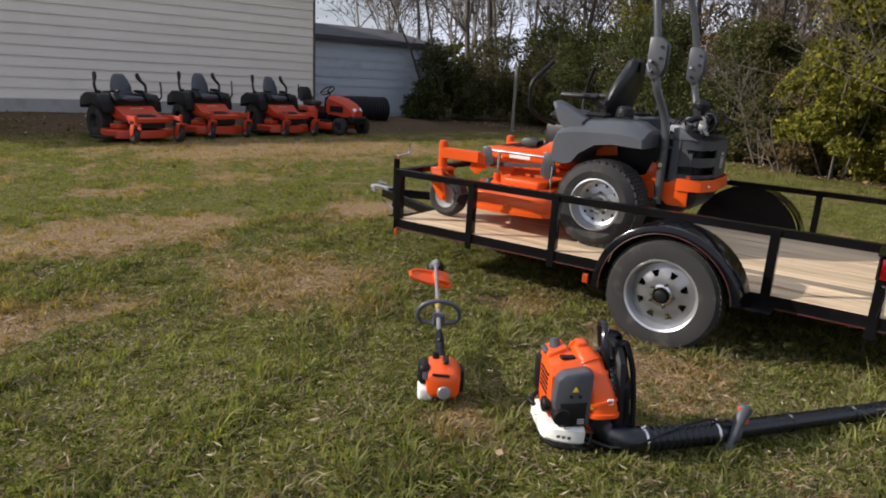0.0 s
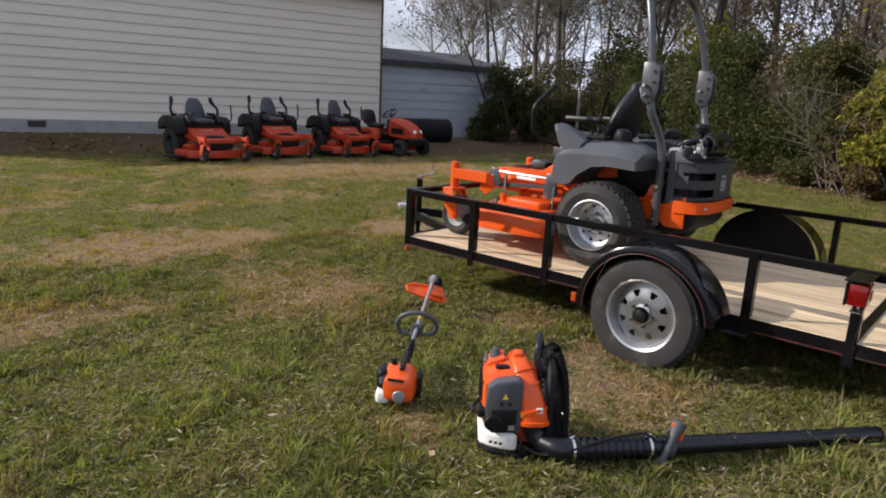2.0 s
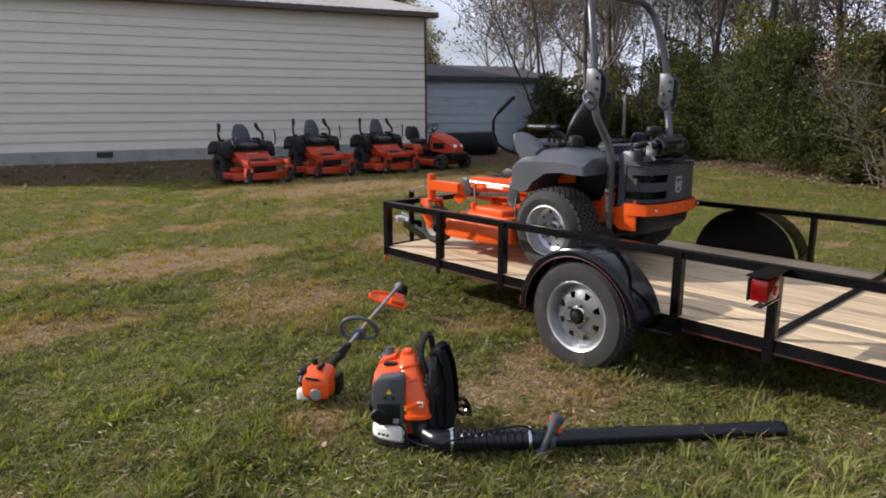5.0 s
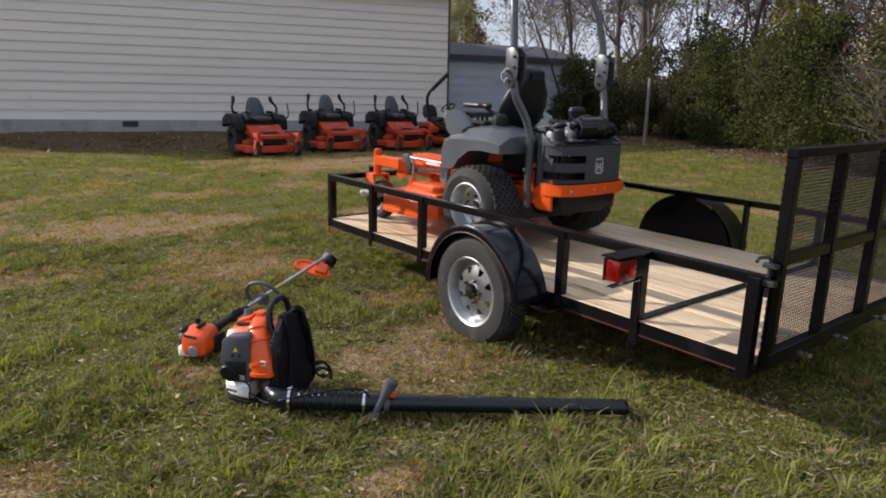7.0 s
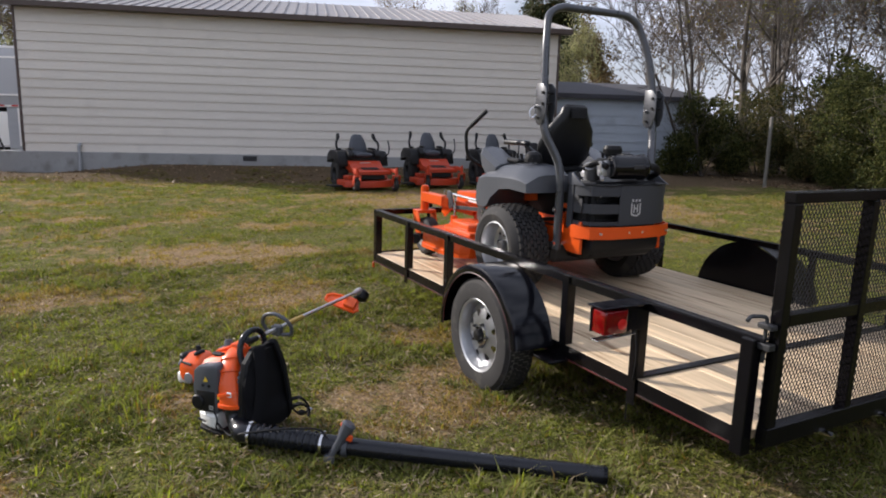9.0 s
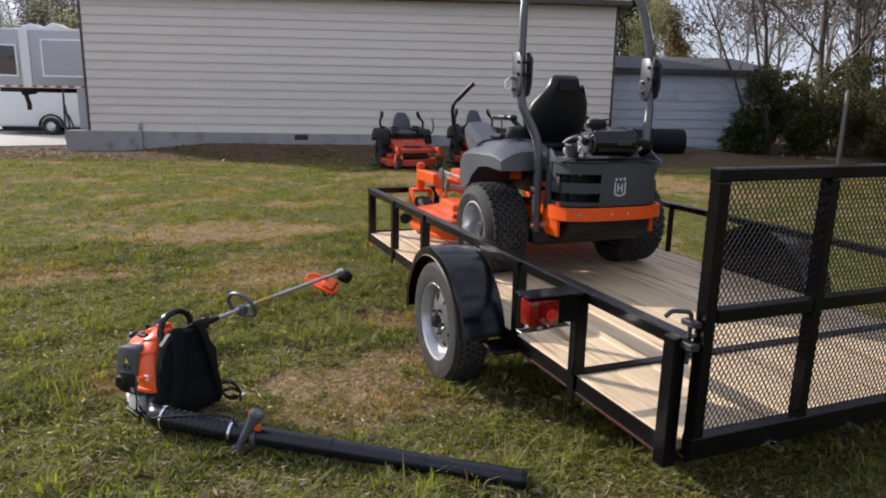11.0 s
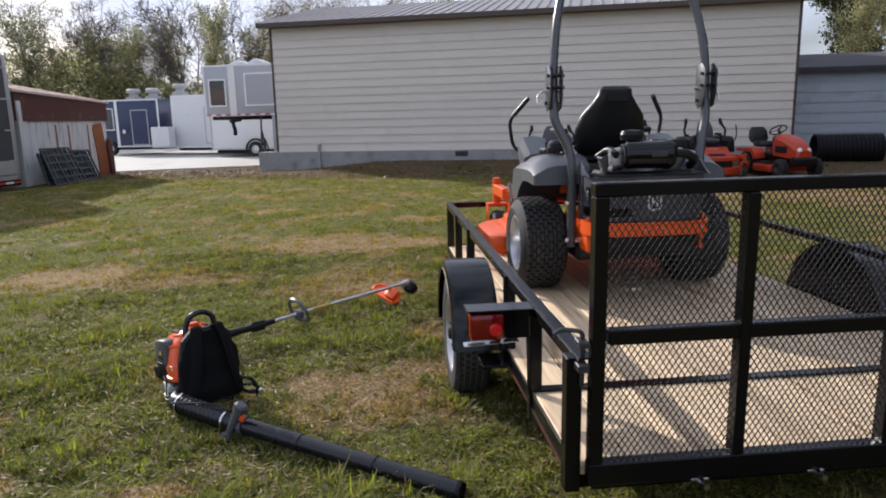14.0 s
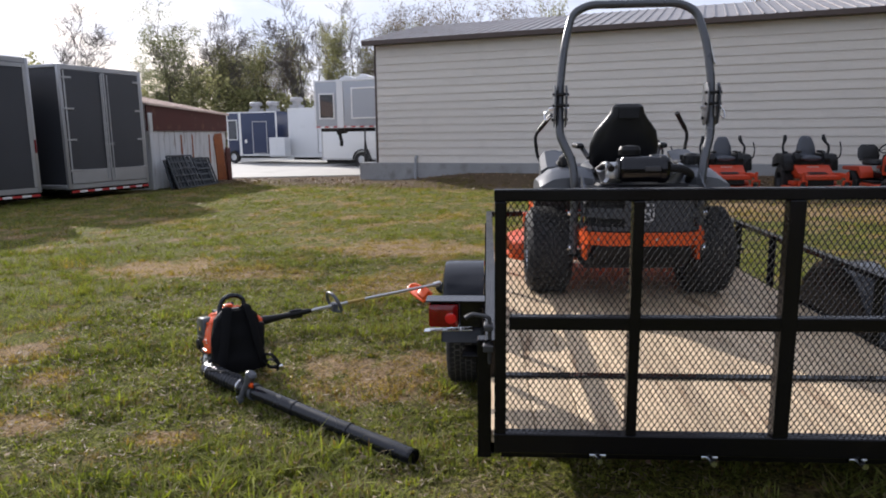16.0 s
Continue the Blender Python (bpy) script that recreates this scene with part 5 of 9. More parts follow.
    sweep_band(bm, [(0.40, -0.325), (0.52, -0.325), (0.60, -0.29), (0.65, -0.22), (0.665, 0.0), (0.65, 0.22), (0.60, 0.29), (0.52, 0.325), (0.40, 0.325)], 0.776, 0.785, 0.09)
    part("guard_rim", bm, M_BLACK_PL, guard)
    bm = BM()
    for s in (-1, 1):
        box(bm, (0.711, s * 0.038 - 0.005, 0.595), (0.7135, s * 0.038 + 0.005, 0.668), 0)
        box(bm, (0.711, s * 0.015 - 0.005, 0.605), (0.7135, s * 0.015 + 0.005, 0.658), 0)
        box(bm, (0.711, s * 0.028 - 0.010, 0.588), (0.7135, s * 0.028 + 0.010, 0.598), 0)
    box(bm, (0.711, -0.022, 0.580), (0.7135, 0.022, 0.590), 0)
    box(bm, (0.711, -0.011, 0.627), (0.7135, 0.011, 0.636), 0)
    for s in (-1, 0, 1):
        box(bm, (0.711, s * 0.030 - 0.008, 0.676), (0.7135, s * 0.030 + 0.008, 0.692), 0)
    part("badge", bm, M_SILVERMARK, pan, "silver maker's badge", smooth=False)
    # orange rear bumper
    bm = BM()
    sweep_band(bm, [(0.46, -0.388), (0.57, -0.388), (0.66, -0.352), (0.72, -0.235), (0.735, 0.0), (0.72, 0.235), (0.66, 0.352), (0.57, 0.388), (0.46, 0.388)], 0.435, 0.515, 0.014)
    bump = part("rear_bumper", bm, M_ORANGE, Mw, "orange steel rear bumper")
    for s in (-1, 1):
        bm = BM()
        prism(bm, [(0.27, 0.47), (0.38, 0.47), (0.50, 0.54), (0.565, 0.54), (0.565, 0.325), (0.40, 0.325), (0.36, 0.36)], "y", s * 0.362 - 0.012, s * 0.362 + 0.012, 0.004)
        prism(bm, [(0.27, 0.47), (0.34, 0.47), (0.36, 0.64), (0.30, 0.64)], "y", s * 0.358 - 0.006, s * 0.358 + 0.006, 0.003)
        part("bumper_bracket", bm, M_ORANGE, Mw)
        bm = BM()
        cyl(bm, (0.345, s * 0.36, 0.37), (0.345, s * 0.462, 0.37), 0.018, seg=8)
        part("bolt", bm, M_STEEL, Mw)
        bm = BM()
        cyl(bm, (0.345, s * 0.36, 0.60), (0.345, s * 0.462, 0.60), 0.016, seg=8)
        part("bolt", bm, M_STEEL, Mw)
    for y in (-0.30, -0.06, 0.06, 0.30):
        bm = BM()
        cyl(bm, (0.71, y, 0.475), (0.741 - abs(y) * 0.035, y, 0.475), 0.008, seg=8)
        part("bolt", bm, M_ALU, bump)
    bm = BM()
    prism(bm, [(0.30, 0.27), (0.50, 0.27), (0.62, 0.34), (0.64, 0.43), (0.30, 0.43)], "y", -0.31, 0.31, 0.03)
    part("belly_guard", bm, M_BLACK_PL, Mw, "black muffler guard")
    bm = BM()
    cyl(bm, (0.05, -0.39, 0.305), (0.05, 0.39, 0.305), 0.05, seg=12)
    box(bm, (-0.12, -0.33, 0.20), (0.22, 0.33, 0.48), 0.03)
    part("transaxle", bm, M_DARK_STEEL, Mw)
    # the engine bay is short: draw its parts in behind the roll bar
    for o in Mw.children_recursive:
        if o.name.split(".")[0] in TAIL:
            for v in o.data.vertices:
                if v.co.x > 0.42:
                    v.co.x = 0.42 + (v.co.x - 0.42) * 0.76
        if o.name.split(".")[0] in TAIL + HOOP:
            for v in o.data.vertices:
                v.co.y *= 0.96
    return Mw


big_mower()

# ---- string trimmer lying on the grass ----
def string_trimmer():
    z0 = land_z(-1.6, 2.26) + 0.03
    d = Vector((-2.61 + 1.62, 3.54 - 2.27, 0)).normalized()
    yaw = math.degrees(math.atan2(d.y, d.x))
    S = thing("string_trimmer", pose(-1.60, 2.25, z0, 0, 0, yaw), "orange string trimmer with loop handle lying on the lawn", "trimmer")
    L, za, zb = 1.60, 0.085, 0.165
    def on(s, dy=0.0, dz=0.0):
        return Vector((s, dy, za + (zb - za) * s / L + dz))
    bm = BM()
    tube(bm, [on(0.42), on(1.0, dz=0.004), on(L - 0.02)], 0.0125, 10)
    shaft = part("shaft", bm, M_ALU, S, "bare aluminium shaft")
    bm = BM()
    tube(bm, [on(0.77, dz=0.0025), on(0.92, dz=0.003)], 0.0150, 10)
    part("shaft_label", bm, M_TAN_LABEL, shaft, "worn amber shaft label")
    bm = BM()
    tube(bm, [on(0.08), on(0.14), on(0.24), on(0.30), on(0.42), on(0.47)], 0.02, 12, radii=[0.036, 0.030, 0.022, 0.024, 0.021, 0.016])
    box(bm, (0.30, -0.012, za - 0.02), (0.40, 0.012, za + 0.05), 0.008)
    part("rear_grip", bm, M_BLACK_PL, S, "black rear grip with throttle")
    # loop handle
    bm = BM()
    c = on(0.66)
    pts = []
    for i in range(21):
        a = radians(-35 + 250 * i / 20)
        pts.append(Vector((c.x - 0.03 * math.sin(a), 0.115 * math.cos(a), c.z + 0.02 + 0.085 * math.sin(a))))
    pts = [Vector((c.x, 0.03, c.z - 0.035))] + pts + [Vector((c.x, -0.03, c.z - 0.035))]
    tube(bm, pts, 0.0125, 10)
    box(bm, (c.x - 0.025, -0.035, c.z - 0.045), (c.x + 0.025, 0.035, c.z + 0.025), 0.01)
    part("loop_handle", bm, M_GREY_PL, S, "dark grey loop handle")
    # head and guard
    bm = BM()
    h = on(L)
    tube(bm, [h + Vector((-0.04, 0, 0)), h + Vector((0.02, 0, 0.0)), h + Vector((0.05, 0, -0.03))], 0.028, 12, radii=[0.018, 0.030, 0.030])
    part("gear_case", bm, M_ALU, S)
    bm = BM()
    lathe(bm, [(0, 0.052), (0.030, 0.050), (0.056, 0.030), (0.060, 0.0), (0.050, -0.030), (0.022, -0.040), (0, -0.040)], pose(h.x + 0.055, 0, h.z - 0.045, 0, 40, 0), 20)
    part("string_head", bm, M_BLACK_PL, S, "black string head")
    bm = BM()
    g = on(L - 0.14)
    poly = [(-0.060, -0.085), (-0.025, -0.11), (0.040, -0.075), (0.055, 0.0), (0.048, 0.08), (0.040, 0.145), (0.010, 0.175), (-0.030, 0.165), (-0.052, 0.08)]
    prism(bm, poly, "z", -0.006, 0.006, 0.003, pose(g.x, 0, g.z - 0.055, 14, -30, 0))
    prism(bm, [(-0.055, -0.085), (0.035, -0.075), (0.050, 0.005), (0.02, 0.03), (-0.045, 0.01)], "z", 0.0, 0.045, 0.010, pose(g.x, 0, g.z - 0.055, 14, -30, 0))
    for q in (0, 1):
        pts = poly[2:8] if q else poly[7:] + poly[:2]
        mm = pose(g.x, 0, g.z - 0.055, 14, -30, 0)
        tube(bm, [mm @ Vector((x, y, 0.004)) for x, y in pts], 0.012, 6)
    part("guard", bm, M_ORANGE_PL, S, "orange plastic cutting guard")
    # engine
    bm = BM()
    secs = []
    for x, w, zz0, zz1, dy in ((-0.115, 0.055, 0.02, 0.10, -0.01), (-0.10, 0.085, 0.0, 0.135, -0.01), (-0.02, 0.098, -0.015, 0.175, -0.005), (0.05, 0.092, -0.005, 0.170, 0), (0.09, 0.06, 0.03, 0.135, 0)):
        cz, hz = (zz0 + zz1) / 2, (zz1 - zz0) / 2
        secs.append([Vector((x, dy + w * math.copysign(abs(math.cos(a)) ** 0.6, math.cos(a)), cz + hz * math.copysign(abs(math.sin(a)) ** 0.6, math.sin(a)))) for a in [2 * math.pi * i / 20 for i in range(20)]])
    loft(bm, secs)
    e = part("engine_cover", bm, M_ORANGE_PL, S, "orange plastic engine cover")
    bm = BM()
    box(bm, (-0.075, 0.060, 0.05), (0.055, 0.118, 0.165), 0.025, seg=3)
    for k in range(4):
        box(bm, (-0.05, 0.116, 0.07 + 0.022 * k), (0.03, 0.122, 0.08 + 0.022 * k), 0)
    part("muffler_cover", bm, M_BLACK_PL, S)
    bm = BM()
    box(bm, (-0.09, 0.04, -0.03), (0.04, 0.122, 0.048), 0.022, seg=3)
    part("fuel_tank", bm, M_WHITE_PL, S, "translucent white fuel tank")
    bm = BM()
    lathe(bm, [(0, 0.012), (0.032, 0.010), (0.038, 0.0), (0, 0)], pose(-0.112, -0.015, 0.035, 0, -90, 0), 20)
    part("starter_badge", bm, M_RIM_GREY, S)
    bm = BM()
    box(bm, (-0.065, -0.035, 0.166), (0.02, -0.005, 0.19), 0.008)
    bar(bm, (-0.11, -0.04, 0.125), (-0.105, 0.05, 0.13), 0.012, 0.014, 0.003)
    cyl(bm, (0.02, 0.03, 0.165), (0.02, 0.035, 0.205), 0.020, 0.014, 10)
    part("pull_handle", bm, M_BLACK_PL, S)
    bm = BM()
    box(bm, (-0.02, -0.125, -0.01), (0.09, -0.085, 0.12), 0.02, seg=2)
    part("side_cover", bm, M_BLACK_PL, S)
    bm = BM()
    prism(bm, [(-0.105, 0.095), (-0.06, 0.150), (0.03, 0.165), (0.05, 0.125), (-0.02, 0.100)], "y", 0.062, 0.100, 0.010)
    part("top_cover", bm, M_GREY_DK, S, "dark grey cylinder cover")
    k = Matrix.Translation((0, 0, 0.06)) @ Matrix.Scale(0.86, 4) @ Matrix.Translation((0, 0, -0.06))
    for o in S.children:
        if o.name.split(".")[0] in ("engine_cover", "muffler_cover", "fuel_tank", "starter_badge", "pull_handle", "side_cover", "top_cover"):
            o.data.transform(k)
    return S


string_trimmer()


# ---- backpack blower standing on the grass ----
def backpack_blower():
    z0 = land_z(-0.98, 2.36) + 0.012
    B = thing("backpack_blower", pose(-0.985, 2.365, z0, 0, 0, 41), "orange and grey backpack leaf blower with long black tube", "blower")
    inv = pose(-0.985, 2.365, z0, 0, 0, 41).inverted()
    def W(x, y, z):
        return inv @ Vector((x, y, z))
    # carrying frame and pads
    bm = BM()
    secs = []
    for x, k in ((0.105, 0.93), (0.115, 1.0), (0.135, 1.0), (0.145, 0.93)):
        row = []
        for yy, zz in ((-0.15, 0.0), (-0.165, 0.10), (-0.155, 0.25), (-0.13, 0.36), (-0.075, 0.41), (0.075, 0.41), (0.13, 0.36), (0.155, 0.25), (0.165, 0.10), (0.15, 0.0)):
            row.append(Vector((x, yy * k, 0.2 + (zz - 0.2) * k)))
        secs.append(row)
    loft(bm, secs)
    box(bm, (-0.06, -0.14, 0.0), (0.14, 0.15, 0.022), 0.008)
    fr = part("back_frame", bm, M_BLACK_PL, B, "black plastic carrying frame")
    bm = BM()
    tube(bm, fillet([(0.095, -0.085, 0.30), (0.060, -0.078, 0.40), (0.066, -0.055, 0.458), (0.074, -0.015, 0.478), (0.074, 0.030, 0.475), (0.085, 0.065, 0.45), (0.10, 0.070, 0.36)], 0.035, 5), 0.0150, 10)
    part("carry_handle", bm, M_TUBE_PL, fr, "dark grey top handle")
    bm = BM()
    for k in range(5):
        for j in range(4):
            box(bm, (0.096, -0.10 + 0.02 * j, 0.25 + 0.022 * k), (0.104, -0.088 + 0.02 * j, 0.262 + 0.022 * k), 0)
    part("grille", bm, M_BLACK_PL, fr, smooth=False)
    bm = BM()
    rows = []
    rg = random.Random(3)
    for i in range(13):
        t = i / 12
        z = 0.015 + 0.385 * t
        w = 0.145 + 0.018 * math.sin(math.pi * t) - 0.065 * max(0, t - 0.65) / 0.35
        d = 0.030 + 0.012 * math.sin(2.5 * math.pi * t) ** 2 + 0.014 * (t < 0.3)
        rows.append([Vector((0.158 - 0.032 * t * t + 0.85 * d * math.cos(a) + rg.uniform(-0.004, 0.004), w * math.copysign(abs(math.sin(a)) ** 0.7, math.sin(a)) + rg.uniform(-0.004, 0.004), z)) for a in [2 * math.pi * q / 18 for q in range(18)]])
    loft(bm, rows)
    part("back_pad", bm, M_FABRIC, B, "black padded fabric back rest")
    for s in (-1, 1):
        bm = BM()
        pts = fillet([(0.120, s * 0.045, 0.405), (0.155, s * 0.060, 0.425), (0.185, s * 0.080, 0.33), (0.198, s * 0.105, 0.18), (0.190, s * 0.135, 0.06), (0.165, s * 0.150, 0.02)], 0.05, 5)
        tube(bm, pts, 0.030, 8, flat=0.35)
        part("shoulder_strap", bm, M_FABRIC, B, "black padded shoulder strap")
    bm = BM()
    tube(bm, fillet([(0.18, 0.13, 0.10), (0.225, 0.175, 0.11), (0.245, 0.21, 0.05), (0.25, 0.20, 0.0)], 0.03), 0.020, 6, flat=0.3)
    tube(bm, fillet([(0.17, 0.14, 0.05), (0.215, 0.19, 0.07), (0.235, 0.24, 0.015)], 0.03), 0.020, 6, flat=0.3)
    tube(bm, fillet([(0.17, 0.10, 0.12), (0.215, 0.16, 0.02), (0.21, 0.22, 0.01)], 0.03), 0.018, 6, flat=0.3)
    st = part("hip_strap", bm, M_FABRIC, B)
    bm = BM()
    box(bm, (0.228, 0.205, 0.0), (0.255, 0.240, 0.032), 0.006)
    part("buckle", bm, M_STEEL, st, "bright strap buckle")
    for o in B.children_recursive:
        o.data.transform(Matrix.Translation((0.004, 0, 0)))
    # fan housing (scroll) in orange, intake grille behind it
    bm = BM()
    lathe(bm, [(0, -0.045), (0.10, -0.045), (0.128, -0.035), (0.134, 0.015), (0.128, 0.035), (0, 0.040)], pose(0.040, 0.0, 0.220, 0, 90, 0), 32)
    box(bm, (-0.02, -0.10, 0.03), (0.085, 0.08, 0.16), 0.025, seg=2)
    part("fan_housing", bm, M_ORANGE_PL, B, "orange plastic fan housing")
    bm = BM()
    lathe(bm, [(0, 0.0), (0.125, 0.0), (0.137, 0.012), (0.137, 0.040), (0, 0.042)], pose(0.082, 0.0, 0.225, 0, 90, 0), 32)
    gr = part("intake_ring", bm, M_BLACK_PL, B, "black perforated intake ring")
    bm = BM()
    for k in range(40):
        for j in range(2):
            an = 2 * math.pi * (k + 0.5 * j) / 40
            box(bm, (-0.006, -0.0065, -0.004), (0.006, 0.0065, 0.004), 0, pose(0.094 + 0.017 * j, 0.136 * math.cos(an), 0.225 + 0.136 * math.sin(an), math.degrees(an) - 90, 0, 0))
    part("grille_bar", bm, M_GREY_PL, gr, smooth=False)
    path = [(-0.010, 0.055, 0.335, 0.034), (-0.008, 0.020, 0.352, 0.038), (0.000, -0.022, 0.350, 0.041), (0.014, -0.064, 0.328, 0.045), (0.030, -0.096, 0.290, 0.049), (0.046, -0.110, 0.245, 0.053),
            (0.056, -0.116, 0.205, 0.057), (0.063, -0.118, 0.175, 0.060), (0.064, -0.118, 0.158, 0.061)]
    pts = [Vector(p[:3]) for p in path]
    bm = BM()
    def boxy(i, k):
        """A rounded-square section of the duct, k times its half width."""
        d = (pts[min(i + 1, 8)] - pts[max(i - 1, 0)]).normalized()
        u = Vector((1, 0, 0)).cross(d).normalized()
        v = d.cross(u).normalized()
        r = path[i][3] * k
        ring = []
        for q in range(20):
            an = 2 * math.pi * q / 20
            c, sn = math.cos(an), math.sin(an)
            ring.append(pts[i] + u * r * math.copysign(abs(c) ** 0.62, c) + v * r * math.copysign(abs(sn) ** 0.62, sn))
        return ring
    loft(bm, [boxy(i, 1.0) for i in range(9)])
    vol = part("scroll_duct", bm, M_ORANGE_PL, B, "orange curved air duct with ribs")
    for i in (1, 3, 4, 6):
        bm = BM()
        d = (pts[i + 1] - pts[i - 1]).normalized() * 0.006
        loft(bm, [[p - d for p in boxy(i, 1.0)], [p - d for p in boxy(i, 1.12)], [p + d for p in boxy(i, 1.12)], [p + d for p in boxy(i, 1.0)]])
        part("rib", bm, M_ORANGE_PL, vol)
    bm = BM()
    d = Vector((0, 0, 0.009))
    loft(bm, [[p + d for p in boxy(8, 1.0)], [p + d * 0.7 for p in boxy(8, 1.10)], [p - d for p in boxy(8, 1.10)], [p - d for p in boxy(8, 0.95)]])
    part("duct_flange", bm, M_ORANGE_PL, vol)
    bm = BM()
    box(bm, (-0.030, -0.03, 0.368), (0.014, 0.03, 0.406), 0.010, seg=2)
    part("top_boss", bm, M_ORANGE_PL, vol)
    bm = BM()
    box(bm, (0.066, -0.1765, 0.205), (0.092, -0.170, 0.229), 0.002)
    part("spec_label", bm, M_LABEL, vol, "small white label")
    bm = BM()
    box(bm, (0.004, -0.168, 0.180), (0.018, -0.160, 0.205), 0.002)
    part("warning_label", bm, M_YELLOW, vol, "small yellow label")
    # engine with covers
    bm = BM()
    secs = []
    for x, k, dz in ((-0.152, 0.82, -0.030), (-0.142, 0.93, -0.018), (-0.09, 1.0, -0.006), (-0.01, 1.0, 0.008), (0.005, 0.94, 0.008)):
        row = []
        for yy, zz in ((-0.112, 0.11), (-0.120, 0.22), (-0.114, 0.315), (-0.085, 0.350), (0.05, 0.360), (0.105, 0.325), (0.115, 0.20), (0.11, 0.12), (0.0, 0.10)):
            row.append(Vector((x, yy * k, 0.23 + (zz - 0.23) * k + (dz if zz > 0.25 else 0))))
        secs.append(row)
    loft(bm, secs)
    bmesh.ops.bevel(bm, geom=[e for e in bm.edges if e.calc_face_angle(0) > 0.45], offset=0.010, segments=2, profile=0.5, affect="EDGES", clamp_overlap=True)
    ec = part("engine_cover", bm, M_ORANGE_PL, B, "orange plastic engine cover")
    bm = BM()
    box(bm, (-0.105, -0.075, 0.348), (-0.045, -0.045, 0.362), 0.004)
    part("top_slot", bm, M_BLACK_PL, ec, smooth=False)
    for k in range(5):
        bm = BM()
        box(bm, (-0.156, -0.085, 0.205 + 0.020 * k), (-0.146, 0.025, 0.213 + 0.020 * k), 0)
        part("vent_slot", bm, M_BLACK_PL, ec, smooth=False)
    bm = BM()
    prism(bm, [(-0.118, 0.098), (0.006, 0.108), (0.010, 0.330), (-0.012, 0.343), (-0.104, 0.326), (-0.134, 0.300), (-0.143, 0.205)], "y", -0.166, -0.10, 0.013)
    gc = part("air_filter_cover", bm, M_GREY_PL, B, "dark grey air filter cover")
    bm = BM()
    prism(bm, [(-0.100, 0.106), (-0.014, 0.116), (-0.011, 0.212), (-0.118, 0.205)], "y", -0.1685, -0.164, 0.002)
    rc = part("cover_recess", bm, M_BLACK_PL, gc)
    bm = BM()
    for k in range(3):
        box(bm, (-0.044, -0.170, 0.122 + 0.008 * k), (-0.018, -0.1675, 0.126 + 0.008 * k), 0)
    part("name_bar", bm, M_SILVERMARK, rc, "pale lettering bars", smooth=False)
    for k in range(2):
        bm = BM()
        cyl(bm, (-0.077 + 0.035 * k, -0.170, 0.236), (-0.077 + 0.035 * k, -0.164, 0.236), 0.007, seg=8)
        part("cover_screw", bm, M_BLACK_PL, gc)
    bm = BM()
    prism(bm, [(-0.074, 0.255), (-0.048, 0.256), (-0.061, 0.278)], "y", -0.1685, -0.1655)
    part("warning_triangle", bm, M_YELLOW, gc, "yellow warning triangle", smooth=False)
    bm = BM()
    lathe(bm, [(0, 0.030), (0.024, 0.028), (0.032, 0.022), (0.034, 0.0), (0, 0)], pose(-0.142, -0.085, 0.165, 0, -90, 0), 18)
    part("filler_cap", bm, M_BLACK_PL, B, "round black filler cap")
    bm = BM()
    box(bm, (-0.164, 0.045, 0.15), (-0.130, 0.115, 0.31), 0.018, seg=2)
    part("starter_housing", bm, M_BLACK_PL, B)
    bm = BM()
    lathe(bm, [(0, 0.020), (0.030, 0.018), (0.036, 0.012), (0.038, -0.02), (0, -0.02)], pose(-0.108, -0.160, 0.150, 90, 0, 0), 20)
    part("cover_knob", bm, M_BLACK_PL, gc, "round black cover knob")
    bm = BM()
    prism(bm, [(-0.150, 0.300), (-0.07, 0.350), (-0.06, 0.378), (-0.138, 0.350)], "y", -0.01, 0.10, 0.014)
    part("cylinder_cover", bm, M_ORANGE_PL, B)
    bm = BM()
    cyl(bm, (-0.10, 0.045, 0.36), (-0.105, 0.050, 0.392), 0.026, 0.018, 12)
    box(bm, (-0.150, 0.02, 0.332), (-0.105, 0.09, 0.352), 0.006)
    part("cylinder_cap", bm, M_GREY_PL, B)
    bm = BM()
    tube(bm, fillet([(-0.15, 0.05, 0.16), (-0.18, 0.03, 0.14), (-0.185, 0.01, 0.13)], 0.02), 0.010, 8)
    bar(bm, (-0.20, 0.03, 0.13), (-0.18, -0.015, 0.125), 0.02, 0.02, 0.005)
    part("pull_handle", bm, M_BLACK_PL, B)
    # tank
    bm = BM()
    secs = []
    for x, zt, yb in ((-0.160, 0.066, -0.090), (-0.150, 0.086, -0.118), (-0.116, 0.096, -0.146), (-0.06, 0.098, -0.166), (-0.02, 0.100, -0.170), (-0.006, 0.096, -0.166), (0.001, 0.080, -0.150)):
        secs.append([Vector((x, yb + 0.020, 0.020)), Vector((x, yb + 0.006, 0.034)), Vector((x, yb + 0.002, zt - 0.014)), Vector((x, yb + 0.016, zt)), Vector((x, 0.11, zt)), Vector((x, 0.12, 0.020))])
    loft(bm, secs)
    bmesh.ops.bevel(bm, geom=[e for e in bm.edges if e.calc_face_angle(0) > 0.6], offset=0.010, segments=2, profile=0.5, affect="EDGES", clamp_overlap=True)
    tank = part("fuel_tank", bm, M_WHITE_PL, B, "translucent white fuel tank")
    bm = BM()
    for k in range(3):
        box(bm, (-0.118 + 0.020 * k, -0.1625 - 0.006 * k, 0.056), (-0.104 + 0.020 * k, -0.158 - 0.006 * k, 0.066), 0)
    part("name_bar", bm, M_GREY_PL, tank, "grey lettering bars", smooth=False)
    bm = BM()
    prism(bm, [(-0.165, -0.085), (-0.12, -0.150), (0.0, -0.178), (0.05, -0.15), (0.08, 0.13), (-0.16, 0.13)], "z", 0.002, 0.019, 0.005)
